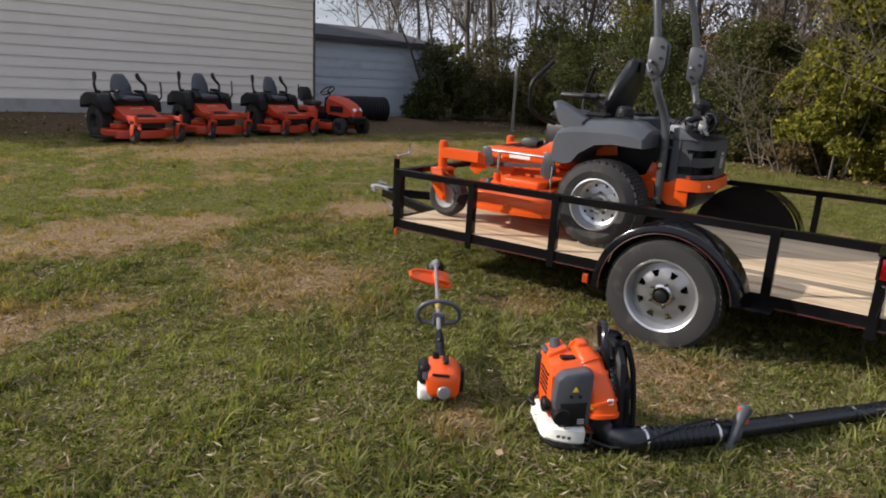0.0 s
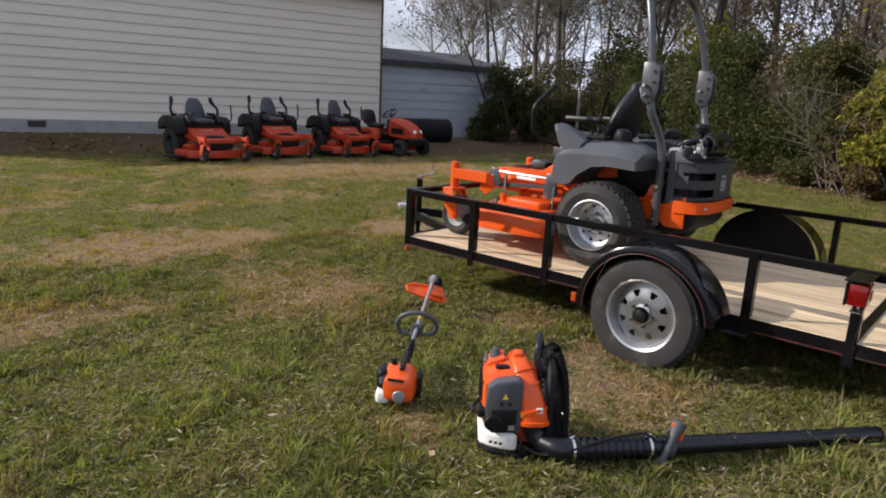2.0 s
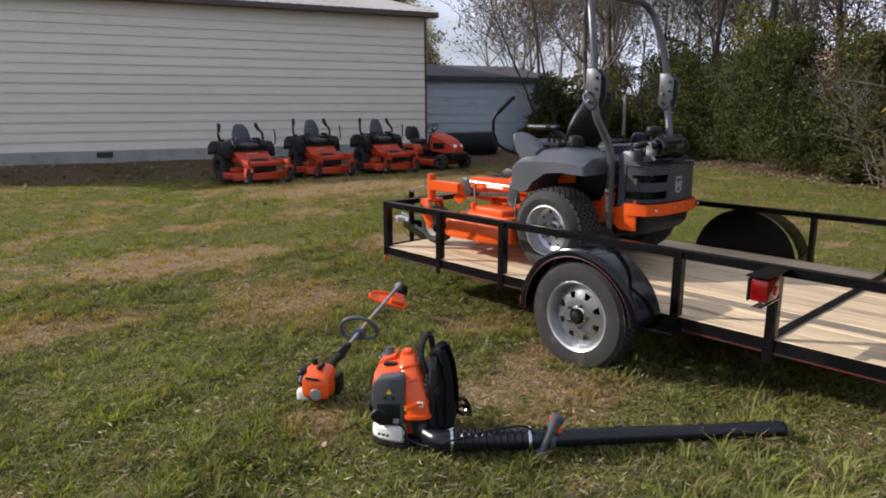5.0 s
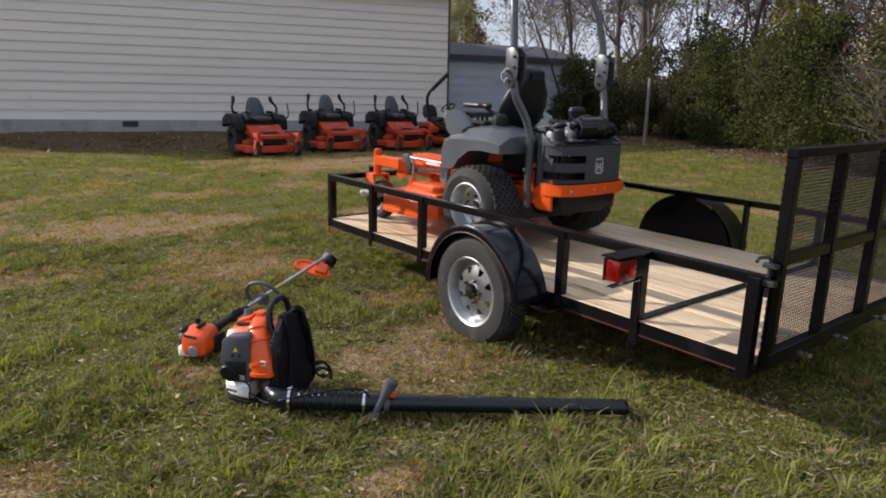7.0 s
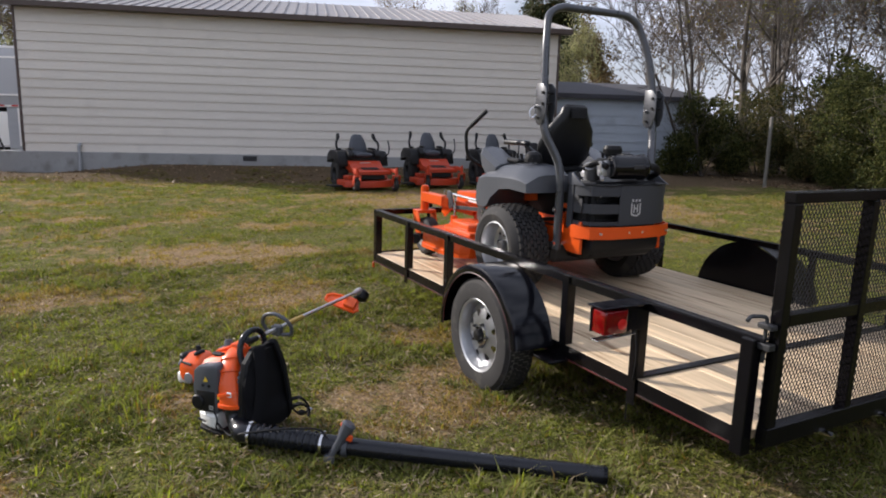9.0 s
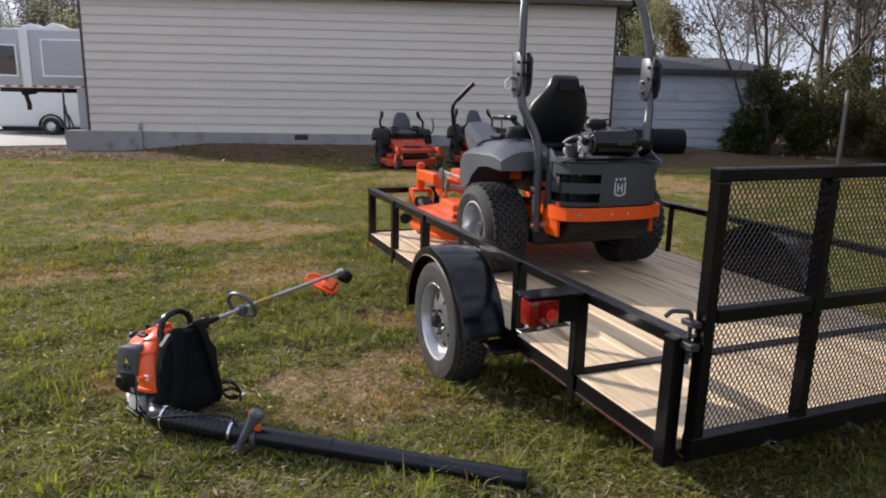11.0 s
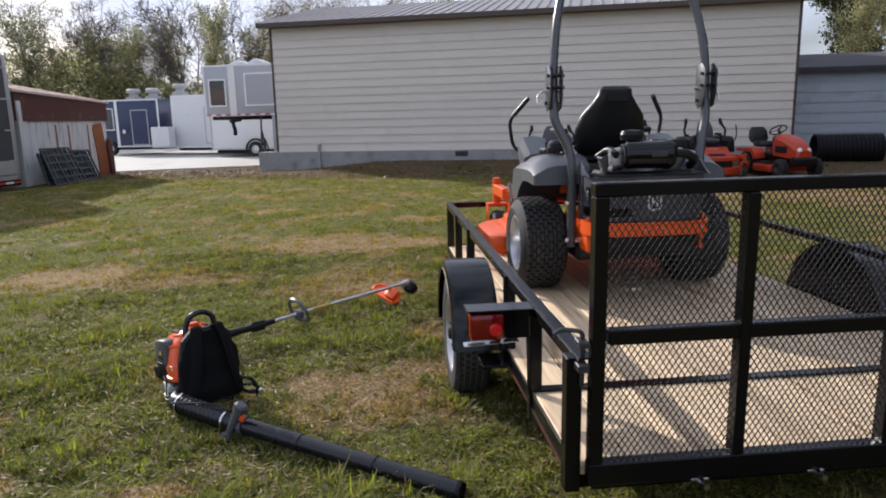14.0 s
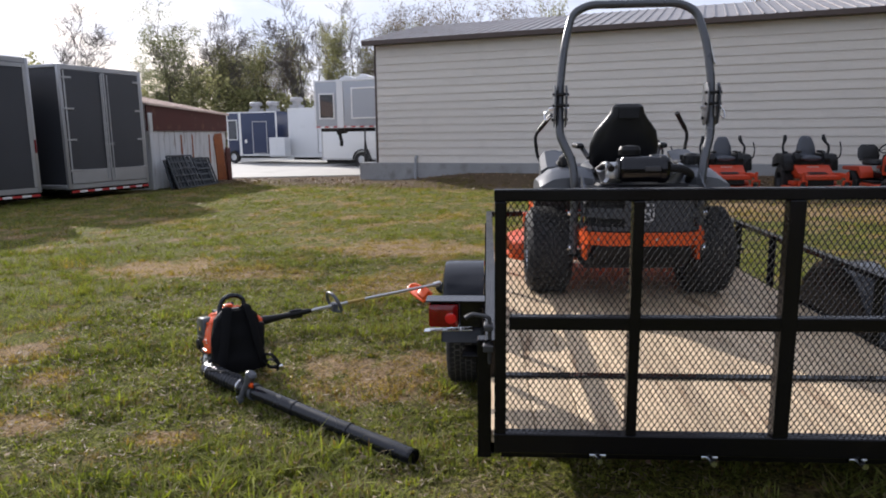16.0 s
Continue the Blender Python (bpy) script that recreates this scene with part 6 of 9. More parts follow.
    part("base_plate", bm, M_BLACK_PL, B, "black plastic base")
    bm = BM()
    tube(bm, fillet([(-0.02, -0.165, 0.115), (0.016, -0.184, 0.095), (0.006, -0.186, 0.045), (0.03, -0.17, 0.02)], 0.02), 0.004, 6)
    part("fuel_line", bm, M_BLACK_PL, B)
    # elbow, bellows and long tube
    c1, c2 = W(-0.698, 2.362, z0 + 0.066), W(-0.497, 2.634, z0 + 0.056)
    end = W(0.150, 3.685, land_z(0.15, 3.68) + 0.055)
    out = Vector((0.066, -0.120, 0.100))
    bm = BM()
    mid = Vector((0.100, -0.138, 0.066))
    pp = fillet([Vector((0.064, -0.118, 0.160)), out, mid, c1 + (c1 - c2).normalized() * 0.05, c1], 0.05, 6)
    tube(bm, pp, 0.047, 16)
    el = part("elbow", bm, M_TUBE_PL, B, "black plastic elbow")
    bm = BM()
    d = (c2 - c1)
    n = 44
    tube(bm, [c1 + d * (i / n) for i in range(n + 1)], 0.045, 16, radii=[0.043 + (0.006 if (i // 2) % 2 else 0.0) for i in range(n + 1)])
    part("bellows", bm, M_TUBE_PL, B, "ribbed black flexible hose")
    for c, dd in ((c1, d), (c2, d)):
        bm = BM()
        u = dd.normalized()
        cyl(bm, c - u * 0.006, c + u * 0.006, 0.0525, seg=20)
        cyl(bm, c + Vector((0, 0, 0.05)) - u * 0.01, c + Vector((0, 0, 0.058)) + u * 0.012, 0.005, seg=6)
        part("clamp", bm, M_STEEL, B, "bright metal hose clamp")
    bm = BM()
    L = end - c2
    u = L.normalized()
    ks = [0.0, 0.05, 0.051, 0.34, 0.341, 0.355, 0.356, 0.66, 0.661, 0.675, 0.676, 0.985, 0.986, 1.0]
    rs = [0.044, 0.042, 0.040, 0.039, 0.042, 0.042, 0.038, 0.0375, 0.041, 0.041, 0.037, 0.0365, 0.039, 0.039]
    tube(bm, [c2 + L * k for k in ks], 0.04, 20, radii=rs)
    bm.faces.ensure_lookup_table()
    last = max(bm.faces, key=lambda f: f.calc_center_median().dot(u))
    r = bmesh.ops.inset_region(bm, faces=[last], thickness=0.003)
    r = bmesh.ops.extrude_face_region(bm, geom=[last])
    vs = [v for v in r["geom"] if isinstance(v, bmesh.types.BMVert)]
    bmesh.ops.translate(bm, verts=vs, vec=-u * 0.25)
    bmesh.ops.delete(bm, geom=[last], context="FACES_ONLY")
    part("blower_tube", bm, M_TUBE_PL, B, "long straight black blower tube")
    # throttle handle on the tube
    hb = W(-0.430, 2.640, z0 + 0.012)
    ht = W(-0.405, 2.728, z0 + 0.175)
    bm = BM()
    q = (ht - hb)
    tube(bm, [hb, hb + q * 0.25, hb + q * 0.55, hb + q * 0.80, hb + q * 0.95, ht], 0.018, 12, radii=[0.014, 0.016, 0.019, 0.028, 0.033, 0.022])
    c = c2 + u * 0.10
    cyl(bm, c - u * 0.012, c + u * 0.012, 0.047, seg=18)
    lathe(bm, [(0, 0.02), (0.022, 0.016), (0.025, 0), (0.022, -0.016), (0, -0.02)], Matrix.Translation(hb), 14)
    hd = part("throttle_handle", bm, M_GREY_PL, B, "dark grey throttle handle")
    bm = BM()
    o = hb + q * 0.62
    bar(bm, o + u * 0.016, o + u * 0.046 + Vector((0, 0, -0.006)), 0.016, 0.030, 0.005)
    part("trigger", bm, M_ORANGE_PL, hd, "orange throttle trigger")
    bm = BM()
    bar(bm, hb + q * 0.93 - u * 0.018, hb + q * 0.93 - u * 0.036, 0.014, 0.02, 0.004)
    part("stop_switch", bm, M_ORANGE_PL, hd, "orange stop switch")
    bm = BM()
    wv = fillet([hb + q * 0.2, c2 + Vector((0, 0, 0.07)), (c1 + c2) / 2 + Vector((0.0, -0.02, 0.055)), c1 + Vector((-0.02, -0.06, 0.02)), Vector((0.10, -0.20, 0.03)), Vector((0.0, -0.165, 0.06))], 0.05)
    tube(bm, wv, 0.005, 6)
    part("throttle_cable", bm, M_BLACK_PL, B)
    return B


backpack_blower()

# ---- mowers parked along the building ----
def plain_wheel(parent, m, R, W, rim, name="wheel"):
    w = part(name, tyre_mesh(R, W, rim, 20, 3, 0.010, 28, shoulder=0.04), M_RUBBER, parent, "black turf tyre", m=m)
    bm = BM()
    h = W / 2
    lathe(bm, [(rim + 0.006, h * 0.8), (rim, h * 0.86), (rim - 0.02, h * 0.2), (0.05, h * 0.25), (0.045, h * 0.5), (0, h * 0.5)], Matrix(), 24)
    part("rim", bm, M_DARK_STEEL, w)
    return w


M_SEAT_GREY = mat("grey_vinyl", (0.052, 0.058, 0.072), 0.45, var=0.12, scale=9, fine=200, bump=0.0005)


def parked_mower(m, label):
    P = thing("zero_turn_mower", m, label, "mower", "mowers parked along the building")
    for s in (-1, 1):
        plain_wheel(P, pose(0, s * 0.45, 0.297, 90 if s < 0 else -90, 0, 0), 0.300, 0.28, 0.13)
        caster(P, -1.28, s * 0.48, 0.135, M_ORANGE_SHADE, 0.46, wide=0.11)
        bm = BM()
        bar(bm, (-1.28, s * 0.48, 0.40), (-0.98, s * 0.44, 0.42), 0.06, 0.07, 0.006)
        bar(bm, (-1.00, s * 0.44, 0.42), (-0.78, s * 0.30, 0.40), 0.06, 0.07, 0.006)
        part("front_arm", bm, M_ORANGE_SHADE, P)
        bm = BM()
        bar(bm, (-0.80, s * 0.28, 0.38), (0.40, s * 0.28, 0.36), 0.05, 0.10, 0.006)
        part("frame_rail", bm, M_ORANGE_SHADE, P)
        bm = BM()
        pf = [(-0.46, 0.46), (-0.42, 0.67), (-0.32, 0.77), (0.16, 0.79), (0.36, 0.70), (0.40, 0.50), (0.24, 0.60), (-0.08, 0.63), (-0.26, 0.52)]
        prism(bm, pf, "y", min(s * 0.25, s * 0.63), max(s * 0.25, s * 0.63), 0.03)
        part("rear_fender", bm, M_BLACK_PL, P, "black plastic tank and fender")
        bm = BM()
        lathe(bm, [(0, 0.05), (0.035, 0.048), (0.05, 0.03), (0.05, 0), (0, 0)], pose(0.0, s * 0.44, 0.775), 14)
        part("fuel_cap", bm, M_BLACK_PL, P)
        bm = BM()
        prism(bm, [(-0.50, 0.62), (-0.30, 0.72), (-0.28, 0.80), (-0.40, 0.80), (-0.52, 0.70)], "y", min(s * 0.27, s * 0.40), max(s * 0.27, s * 0.40), 0.02)
        part("control_console", bm, M_BLACK_PL, P)
        bm = BM()
        pts = fillet([(-0.10, s * 0.30, 0.60), (-0.09, s * 0.40, 0.72), (-0.08, s * 0.52, 0.78), (-0.04, s * 0.545, 0.92), (0.06, s * 0.46, 1.02)], 0.05)
        tube(bm, pts, 0.028, 8)
        lv = part("control_lever", bm, M_BLACK_PL, P, "black control lever")
        bm = BM()
        tube(bm, [Vector((0.03, s * 0.49, 0.985)), Vector((0.08, s * 0.455, 1.06)), Vector((0.10, s * 0.45, 1.12))], 0.034, 10, radii=[0.032, 0.046, 0.036])
        part("grip", bm, M_BLACK_PL, lv)
        bm = BM()
        box(bm, (-0.40, s * 0.25 - 0.03, 0.80), (-0.12, s * 0.25 + 0.03, 0.845), 0.015, seg=2)
        part("armrest", bm, M_VINYL, P)
    bm = BM()
    pl = [(-0.26, -0.60), (-0.26, 0.60), (-0.60, 0.66), (-0.82, 0.60), (-0.98, 0.40), (-1.04, 0.18), (-1.04, -0.18), (-0.98, -0.40), (-0.82, -0.62), (-0.60, -0.66)]
    loft(bm, [[Vector((-0.62 + (x + 0.62) * k, y * k, z)) for x, y in pl] for z, k in ((0.07, 1.0), (0.18, 1.0), (0.20, 0.98), (0.21, 0.4))])
    deck = part("cutting_deck", bm, M_ORANGE_SHADE, P, "orange cutting deck")
    for yy in (-0.36, 0.36):
        bm = BM()
        box(bm, (-0.72, yy - 0.14, 0.205), (-0.40, yy + 0.14, 0.29), 0.02)
        part("belt_cover", bm, M_ORANGE_SHADE, deck)
    bm = BM()
    prism(bm, [(-0.86, 0.66), (-0.42, 0.66), (-0.45, 0.93), (-0.82, 0.93)], "z", 0.08, 0.11, 0.01)
    part("discharge_chute", bm, M_BLACK_PL, deck)
    bm = BM()
    prism(bm, [(-1.06, 0.34), (-1.04, 0.40), (-0.66, 0.45), (-0.50, 0.57), (-0.32, 0.60), (-0.30, 0.40), (-0.60, 0.38)], "y", -0.40, 0.40, 0.012)
    ft = part("footplate", bm, M_ORANGE_SHADE, P, "orange footplate and front panel")
    bm = BM()
    box(bm, (-0.475, -0.14, 0.0), (-0.470, 0.14, 0.05), 0, pose(-0.07, 0, 0.50, 0, 0, 0))
    part("name_bar", bm, M_SILVERMARK, ft, smooth=False)
    bm = BM()
    prism(bm, [(-0.92, 0.425), (-0.74, 0.453), (-0.74, 0.459), (-0.92, 0.431)], "y", -0.20, 0.20)
    part("foot_mat", bm, M_BLACK_PL, ft, "black rubber foot mat", smooth=False)
    # black block stands in for the shade in the gap under the footplate
    bm = BM()
    box(bm, (-1.03, -0.30, 0.23), (-0.62, 0.30, 0.335), 0.01)
    part("front_shield", bm, M_BLACK_PL, P)
    bm = BM()
    box(bm, (-0.44, -0.26, 0.46), (0.10, 0.26, 0.67), 0.03)
    part("seat_base", bm, M_BLACK_PL, P)
    bm = BM()
    bar(bm, (-1.02, -0.46, 0.36), (-1.02, 0.46, 0.36), 0.06, 0.07, 0.006)
    part("front_cross_tube", bm, M_ORANGE_SHADE, P)
    bm = BM()
    secs = []
    for t, w, d in ((0, 0.18, 0.02), (0.08, 0.225, 0.055), (0.9, 0.225, 0.055), (1, 0.18, 0.02)):
        secs.append([Vector((-0.50 + 0.44 * t, w * math.cos(a), 0.70 + d * math.sin(a))) for a in [2 * math.pi * i / 14 for i in range(14)]])
    loft(bm, secs)
    part("seat_cushion", bm, M_SEAT_GREY, P, "dark grey seat")
    bm = BM()
    secs = []
    for z, w, d, x in ((0.70, 0.19, 0.04, -0.10), (0.76, 0.225, 0.06, -0.08), (0.90, 0.22, 0.06, -0.04), (1.02, 0.17, 0.055, 0.0), (1.09, 0.12, 0.04, 0.02), (1.11, 0.08, 0.02, 0.025)):
        secs.append([Vector((x + d * math.cos(a), w * math.copysign(abs(math.sin(a)) ** 0.6, math.sin(a)), z)) for a in [2 * math.pi * i / 16 for i in range(16)]])
    loft(bm, secs)
    part("seat_back", bm, M_SEAT_GREY, P, "worn grey seat back")
    bm = BM()
    box(bm, (0.10, -0.30, 0.35), (0.62, 0.30, 0.72), 0.05, seg=2)
    lathe(bm, [(0.17, 0.0), (0.18, 0.04), (0.14, 0.08), (0, 0.085)], pose(0.34, 0, 0.715), 20)
    part("engine", bm, M_BLACK_PL, P, "black engine")
    bm = BM()
    tube(bm, fillet([(-0.48, -0.36, 0.45), (-0.46, -0.50, 0.66), (-0.40, -0.66, 0.72), (-0.34, -0.70, 0.86), (-0.44, -0.62, 0.99)], 0.05), 0.016, 8)
    part("lift_lever", bm, M_BLACK_PL, P)
    bm = BM()
    box(bm, (0.30, -0.36, 0.28), (0.66, 0.36, 0.36), 0.02)
    part("rear_bumper", bm, M_BLACK_PT, P)
    return P


_pz = land_z(-13.5, 8) + 0.015
first = parked_mower(pose(-13.15, 7.15, _pz, 0, 0, 182) @ Matrix.Diagonal((0.98, 0.98, 1.12, 1)), "orange zero-turn mower with grey seat and black levers")
copy_thing(first, pose(-13.35, 9.06, _pz, 0, 0, 178) @ Matrix.Diagonal((0.93, 0.93, 1.06, 1)))
copy_thing(first, pose(-13.10, 10.80, _pz, 0, 0, 179) @ Matrix.Diagonal((0.93, 0.93, 1.06, 1)))


def lawn_tractor(m):
    """Local +x is the front."""
    T = thing("lawn_tractor", m, "orange riding lawn tractor with black seat", "tractor", "mowers parked along the building")
    for s in (-1, 1):
        plain_wheel(T, pose(0, s * 0.36, 0.24, -90 if s > 0 else 90, 0, 0), 0.245, 0.22, 0.10)
        plain_wheel(T, pose(1.22, s * 0.38, 0.185, -90 if s > 0 else 90, 0, 0), 0.19, 0.15, 0.09, "front_wheel")
        bm = BM()
        prism(bm, [(-0.36, 0.50), (-0.30, 0.56), (0.30, 0.58), (0.40, 0.46), (0.42, 0.34), (0.34, 0.34), (0.28, 0.50), (-0.28, 0.49)], "y", min(s * 0.22, s * 0.48), max(s * 0.22, s * 0.48), 0.02)
        part("rear_fender", bm, M_ORANGE_SHADE, T)
        bm = BM()
        box(bm, (0.42, min(s * 0.22, s * 0.46), 0.27), (0.86, max(s * 0.22, s * 0.46), 0.30), 0.008)
        part("footrest", bm, M_BLACK_PL, T)
    bm = BM()
    secs = []
    for x, w, zb, zt in ((0.62, 0.19, 0.45, 0.80), (0.70, 0.215, 0.42, 0.86), (1.0, 0.215, 0.40, 0.80), (1.25, 0.20, 0.38, 0.70), (1.40, 0.17, 0.38, 0.60), (1.44, 0.13, 0.40, 0.54)):
        secs.append([Vector((x, -w, zb)), Vector((x, w, zb)), Vector((x, w, zt - 0.09)), Vector((x, w * 0.72, zt - 0.015)), Vector((x, 0, zt)), Vector((x, -w * 0.72, zt - 0.015)), Vector((x, -w, zt - 0.09))])
    loft(bm, secs)
    hood = part("hood", bm, M_ORANGE_SHADE, T, "sloping orange hood")
    for s in (-1, 1):
        bm = BM()
        lathe(bm, [(0, 0.02), (0.04, 0.015), (0.05, 0), (0, -0.02)], pose(1.405, s * 0.10, 0.555, 0, 60, s * 18), 14)
        part("headlight", bm, M_LABEL, hood, "clear headlight")
        bm = BM()
        box(bm, (0.75, s * 0.218 - 0.004, 0.48), (1.15, s * 0.218 + 0.004, 0.62), 0.02)
        part("side_grille", bm, M_BLACK_PL, hood)
    bm = BM()
    prism(bm, [(1.30, 0.22), (1.48, 0.24), (1.50, 0.38), (1.42, 0.42), (1.30, 0.40)], "y", -0.24, 0.24, 0.02)
    part("front_bumper", bm, M_BLACK_PL, T)
    bm = BM()
    box(bm, (-0.30, -0.22, 0.24), (0.70, 0.22, 0.48), 0.03)
    box(bm, (0.70, -0.16, 0.24), (1.36, 0.16, 0.40), 0.02)
    part("chassis", bm, M_BLACK_PT, T)
    bm = BM()
    prism(bm, [(0.44, 0.10), (1.04, 0.10), (1.04, 0.24), (0.44, 0.26)], "y", -0.52, 0.52, 0.03)
    part("cutting_deck", bm, M_ORANGE_SHADE, T)
    bm = BM()
    prism(bm, [(0.50, 0.48), (0.66, 0.48), (0.66, 0.84), (0.54, 0.80)], "y", -0.17, 0.17, 0.03)
    part("dash", bm, M_BLACK_PL, T)
    bm = BM()
    cyl(bm, (0.58, 0, 0.80), (0.48, 0, 0.93), 0.02, seg=10)
    mm = pose(0.47, 0, 0.94, 0, -36, 0)
    tube(bm, [mm @ Vector((0.17 * math.cos(a), 0.17 * math.sin(a), 0)) for a in [2 * math.pi * i / 24 for i in range(24)]], 0.014, 8, closed=True)
    for k in range(3):
        a = 2 * math.pi * k / 3
        bar(bm, mm @ Vector((0, 0, 0)), mm @ Vector((0.165 * math.cos(a), 0.165 * math.sin(a), 0)), 0.03, 0.01, 0)
    part("steering_wheel", bm, M_BLACK_PL, T)
    bm = BM()
    secs = []
    for z, w, d, x in ((0.58, 0.18, 0.20, -0.02), (0.62, 0.22, 0.23, -0.02), (0.68, 0.22, 0.22, -0.03), (0.70, 0.18, 0.18, -0.04)):
        secs.append([Vector((x + d * math.cos(a), w * math.sin(a), z)) for a in [2 * math.pi * i / 16 for i in range(16)]])
    loft(bm, secs)
    secs = []
    for z, w, d, x in ((0.66, 0.19, 0.04, -0.22), (0.76, 0.23, 0.06, -0.25), (0.92, 0.21, 0.055, -0.29), (1.0, 0.14, 0.03, -0.31)):
        secs.append([Vector((x + d * math.cos(a), w * math.copysign(abs(math.sin(a)) ** 0.6, math.sin(a)), z)) for a in [2 * math.pi * i / 16 for i in range(16)]])
    loft(bm, secs)
    part("seat", bm, M_VINYL, T, "black high-backed seat")
    return T


lawn_tractor(pose(-13.35, 12.45, _pz, 0, 0, 2) @ Matrix.Scale(1.10, 4))


def culvert_pipe():
    P = thing("culvert_pipe", pose(-13.80, 15.75, land_z(-14, 15) + 0.30, 0, 0, -106), "black corrugated plastic culvert pipe lying on soil", "pipe")
    bm = BM()
    n = 64
    prof = [(0.36 + 0.012 * math.cos(2 * math.pi * i / 4), 1.55 * i / n) for i in range(n + 1)]
    lathe(bm, prof + [(0.325, 1.55), (0.325, 0.0)], pose(0, 0, 0, 0, 90, 0), 36, closed=True)
    part("pipe_wall", bm, M_MESH, P)
    return P


culvert_pipe()

M_POST = mat("weathered_post", (0.17, 0.16, 0.14), 0.85, var=0.25, scale=6, fine=40, bump=0.004, stretch=(4, 4, 0.6))


def fence_post(x, y, h, lean):
    z = land_z(x, y)
    F = thing("fence_post", pose(x, y, z - 0.15, lean, lean * 0.4, 20), "weathered grey fence post beside the hedge", "post", "old fence posts")
    bm = BM()
    tube(bm, [Vector((0, 0, 0)), Vector((0.004, 0, h * 0.5)), Vector((0, 0.004, h + 0.13)), Vector((0, 0.004, h + 0.15))], 0.06, 10, radii=[0.054, 0.051, 0.047, 0.040])
    part("post", bm, M_POST, F)
    bm = BM()
    for k in range(3):
        tube(bm, [Vector((0.056, 0, h * (0.3 + 0.25 * k))), Vector((0.10, 0.01, h * (0.29 + 0.25 * k)))], 0.004, 5)
    part("staple", bm, M_DARK_STEEL, F)
    return F


fence_post(-10.63, 18.14, 1.92, 0.6)

# ---- the far side of the yard: cargo trailers, old shed, food trailers ----
M_CHARCOAL = mat("charcoal_sheet", (0.052, 0.055, 0.065), 0.38, metal=0.2, var=0.10, scale=1.2, coat=0.2)
M_ALU_TRIM = mat("dull_aluminium_trim", (0.42, 0.42, 0.43), 0.45, metal=0.6, var=0.10, scale=3)
M_WHITE_SHEET = mat("white_sheet_metal", (0.66, 0.67, 0.68), 0.4, var=0.05, scale=0.8, stain=((0.50, 0.50, 0.49), 0.62, 0.85))
M_SILVER_SHEET = mat("silver_grey_sheet", (0.36, 0.38, 0.41), 0.42, metal=0.2, var=0.06, scale=0.8)
M_NAVY = mat("navy_sheet", (0.014, 0.026, 0.075), 0.35, var=0.10, scale=1.0, coat=0.2)
M_RUST_TIN = mat("rusty_red_tin", (0.085, 0.022, 0.017), 0.7, var=0.22, scale=1.8, stain=((0.20, 0.10, 0.055), 0.58, 0.8))
M_OLD_WHITE = mat("peeling_white_boards", (0.60, 0.60, 0.60), 0.75, var=0.15, scale=1.6, stretch=(3, 3, 0.5), stain=((0.27, 0.22, 0.18), 0.54, 0.75))
M_TAN_ROOF = mat("tan_tin_roof", (0.55, 0.42, 0.35), 0.6, var=0.15, scale=1.2, stain=((0.25, 0.15, 0.11), 0.55, 0.8))
M_RUST = mat("rust", (0.26, 0.085, 0.03), 0.85, var=0.3, scale=4, bump=0.003)
M_TAPE_RED = mat("red_reflective_tape", (0.42, 0.03, 0.03), 0.4, var=0.1)
M_DARK_GLASS = mat("dark_window_glass", (0.02, 0.022, 0.026), 0.08, var=0.05, coat=0.6)


def red_white_tape(parent, p0, p1, n, h=0.05):
    p0, p1 = Vector(p0), Vector(p1)
    for i in range(n):
        bm = BM()
        bar(bm, p0.lerp(p1, i / n), p0.lerp(p1, (i + 0.96) / n), 0.006, h, 0)
        part("reflective_tape", bm, M_LABEL if i % 2 else M_TAPE_RED, parent, smooth=False)


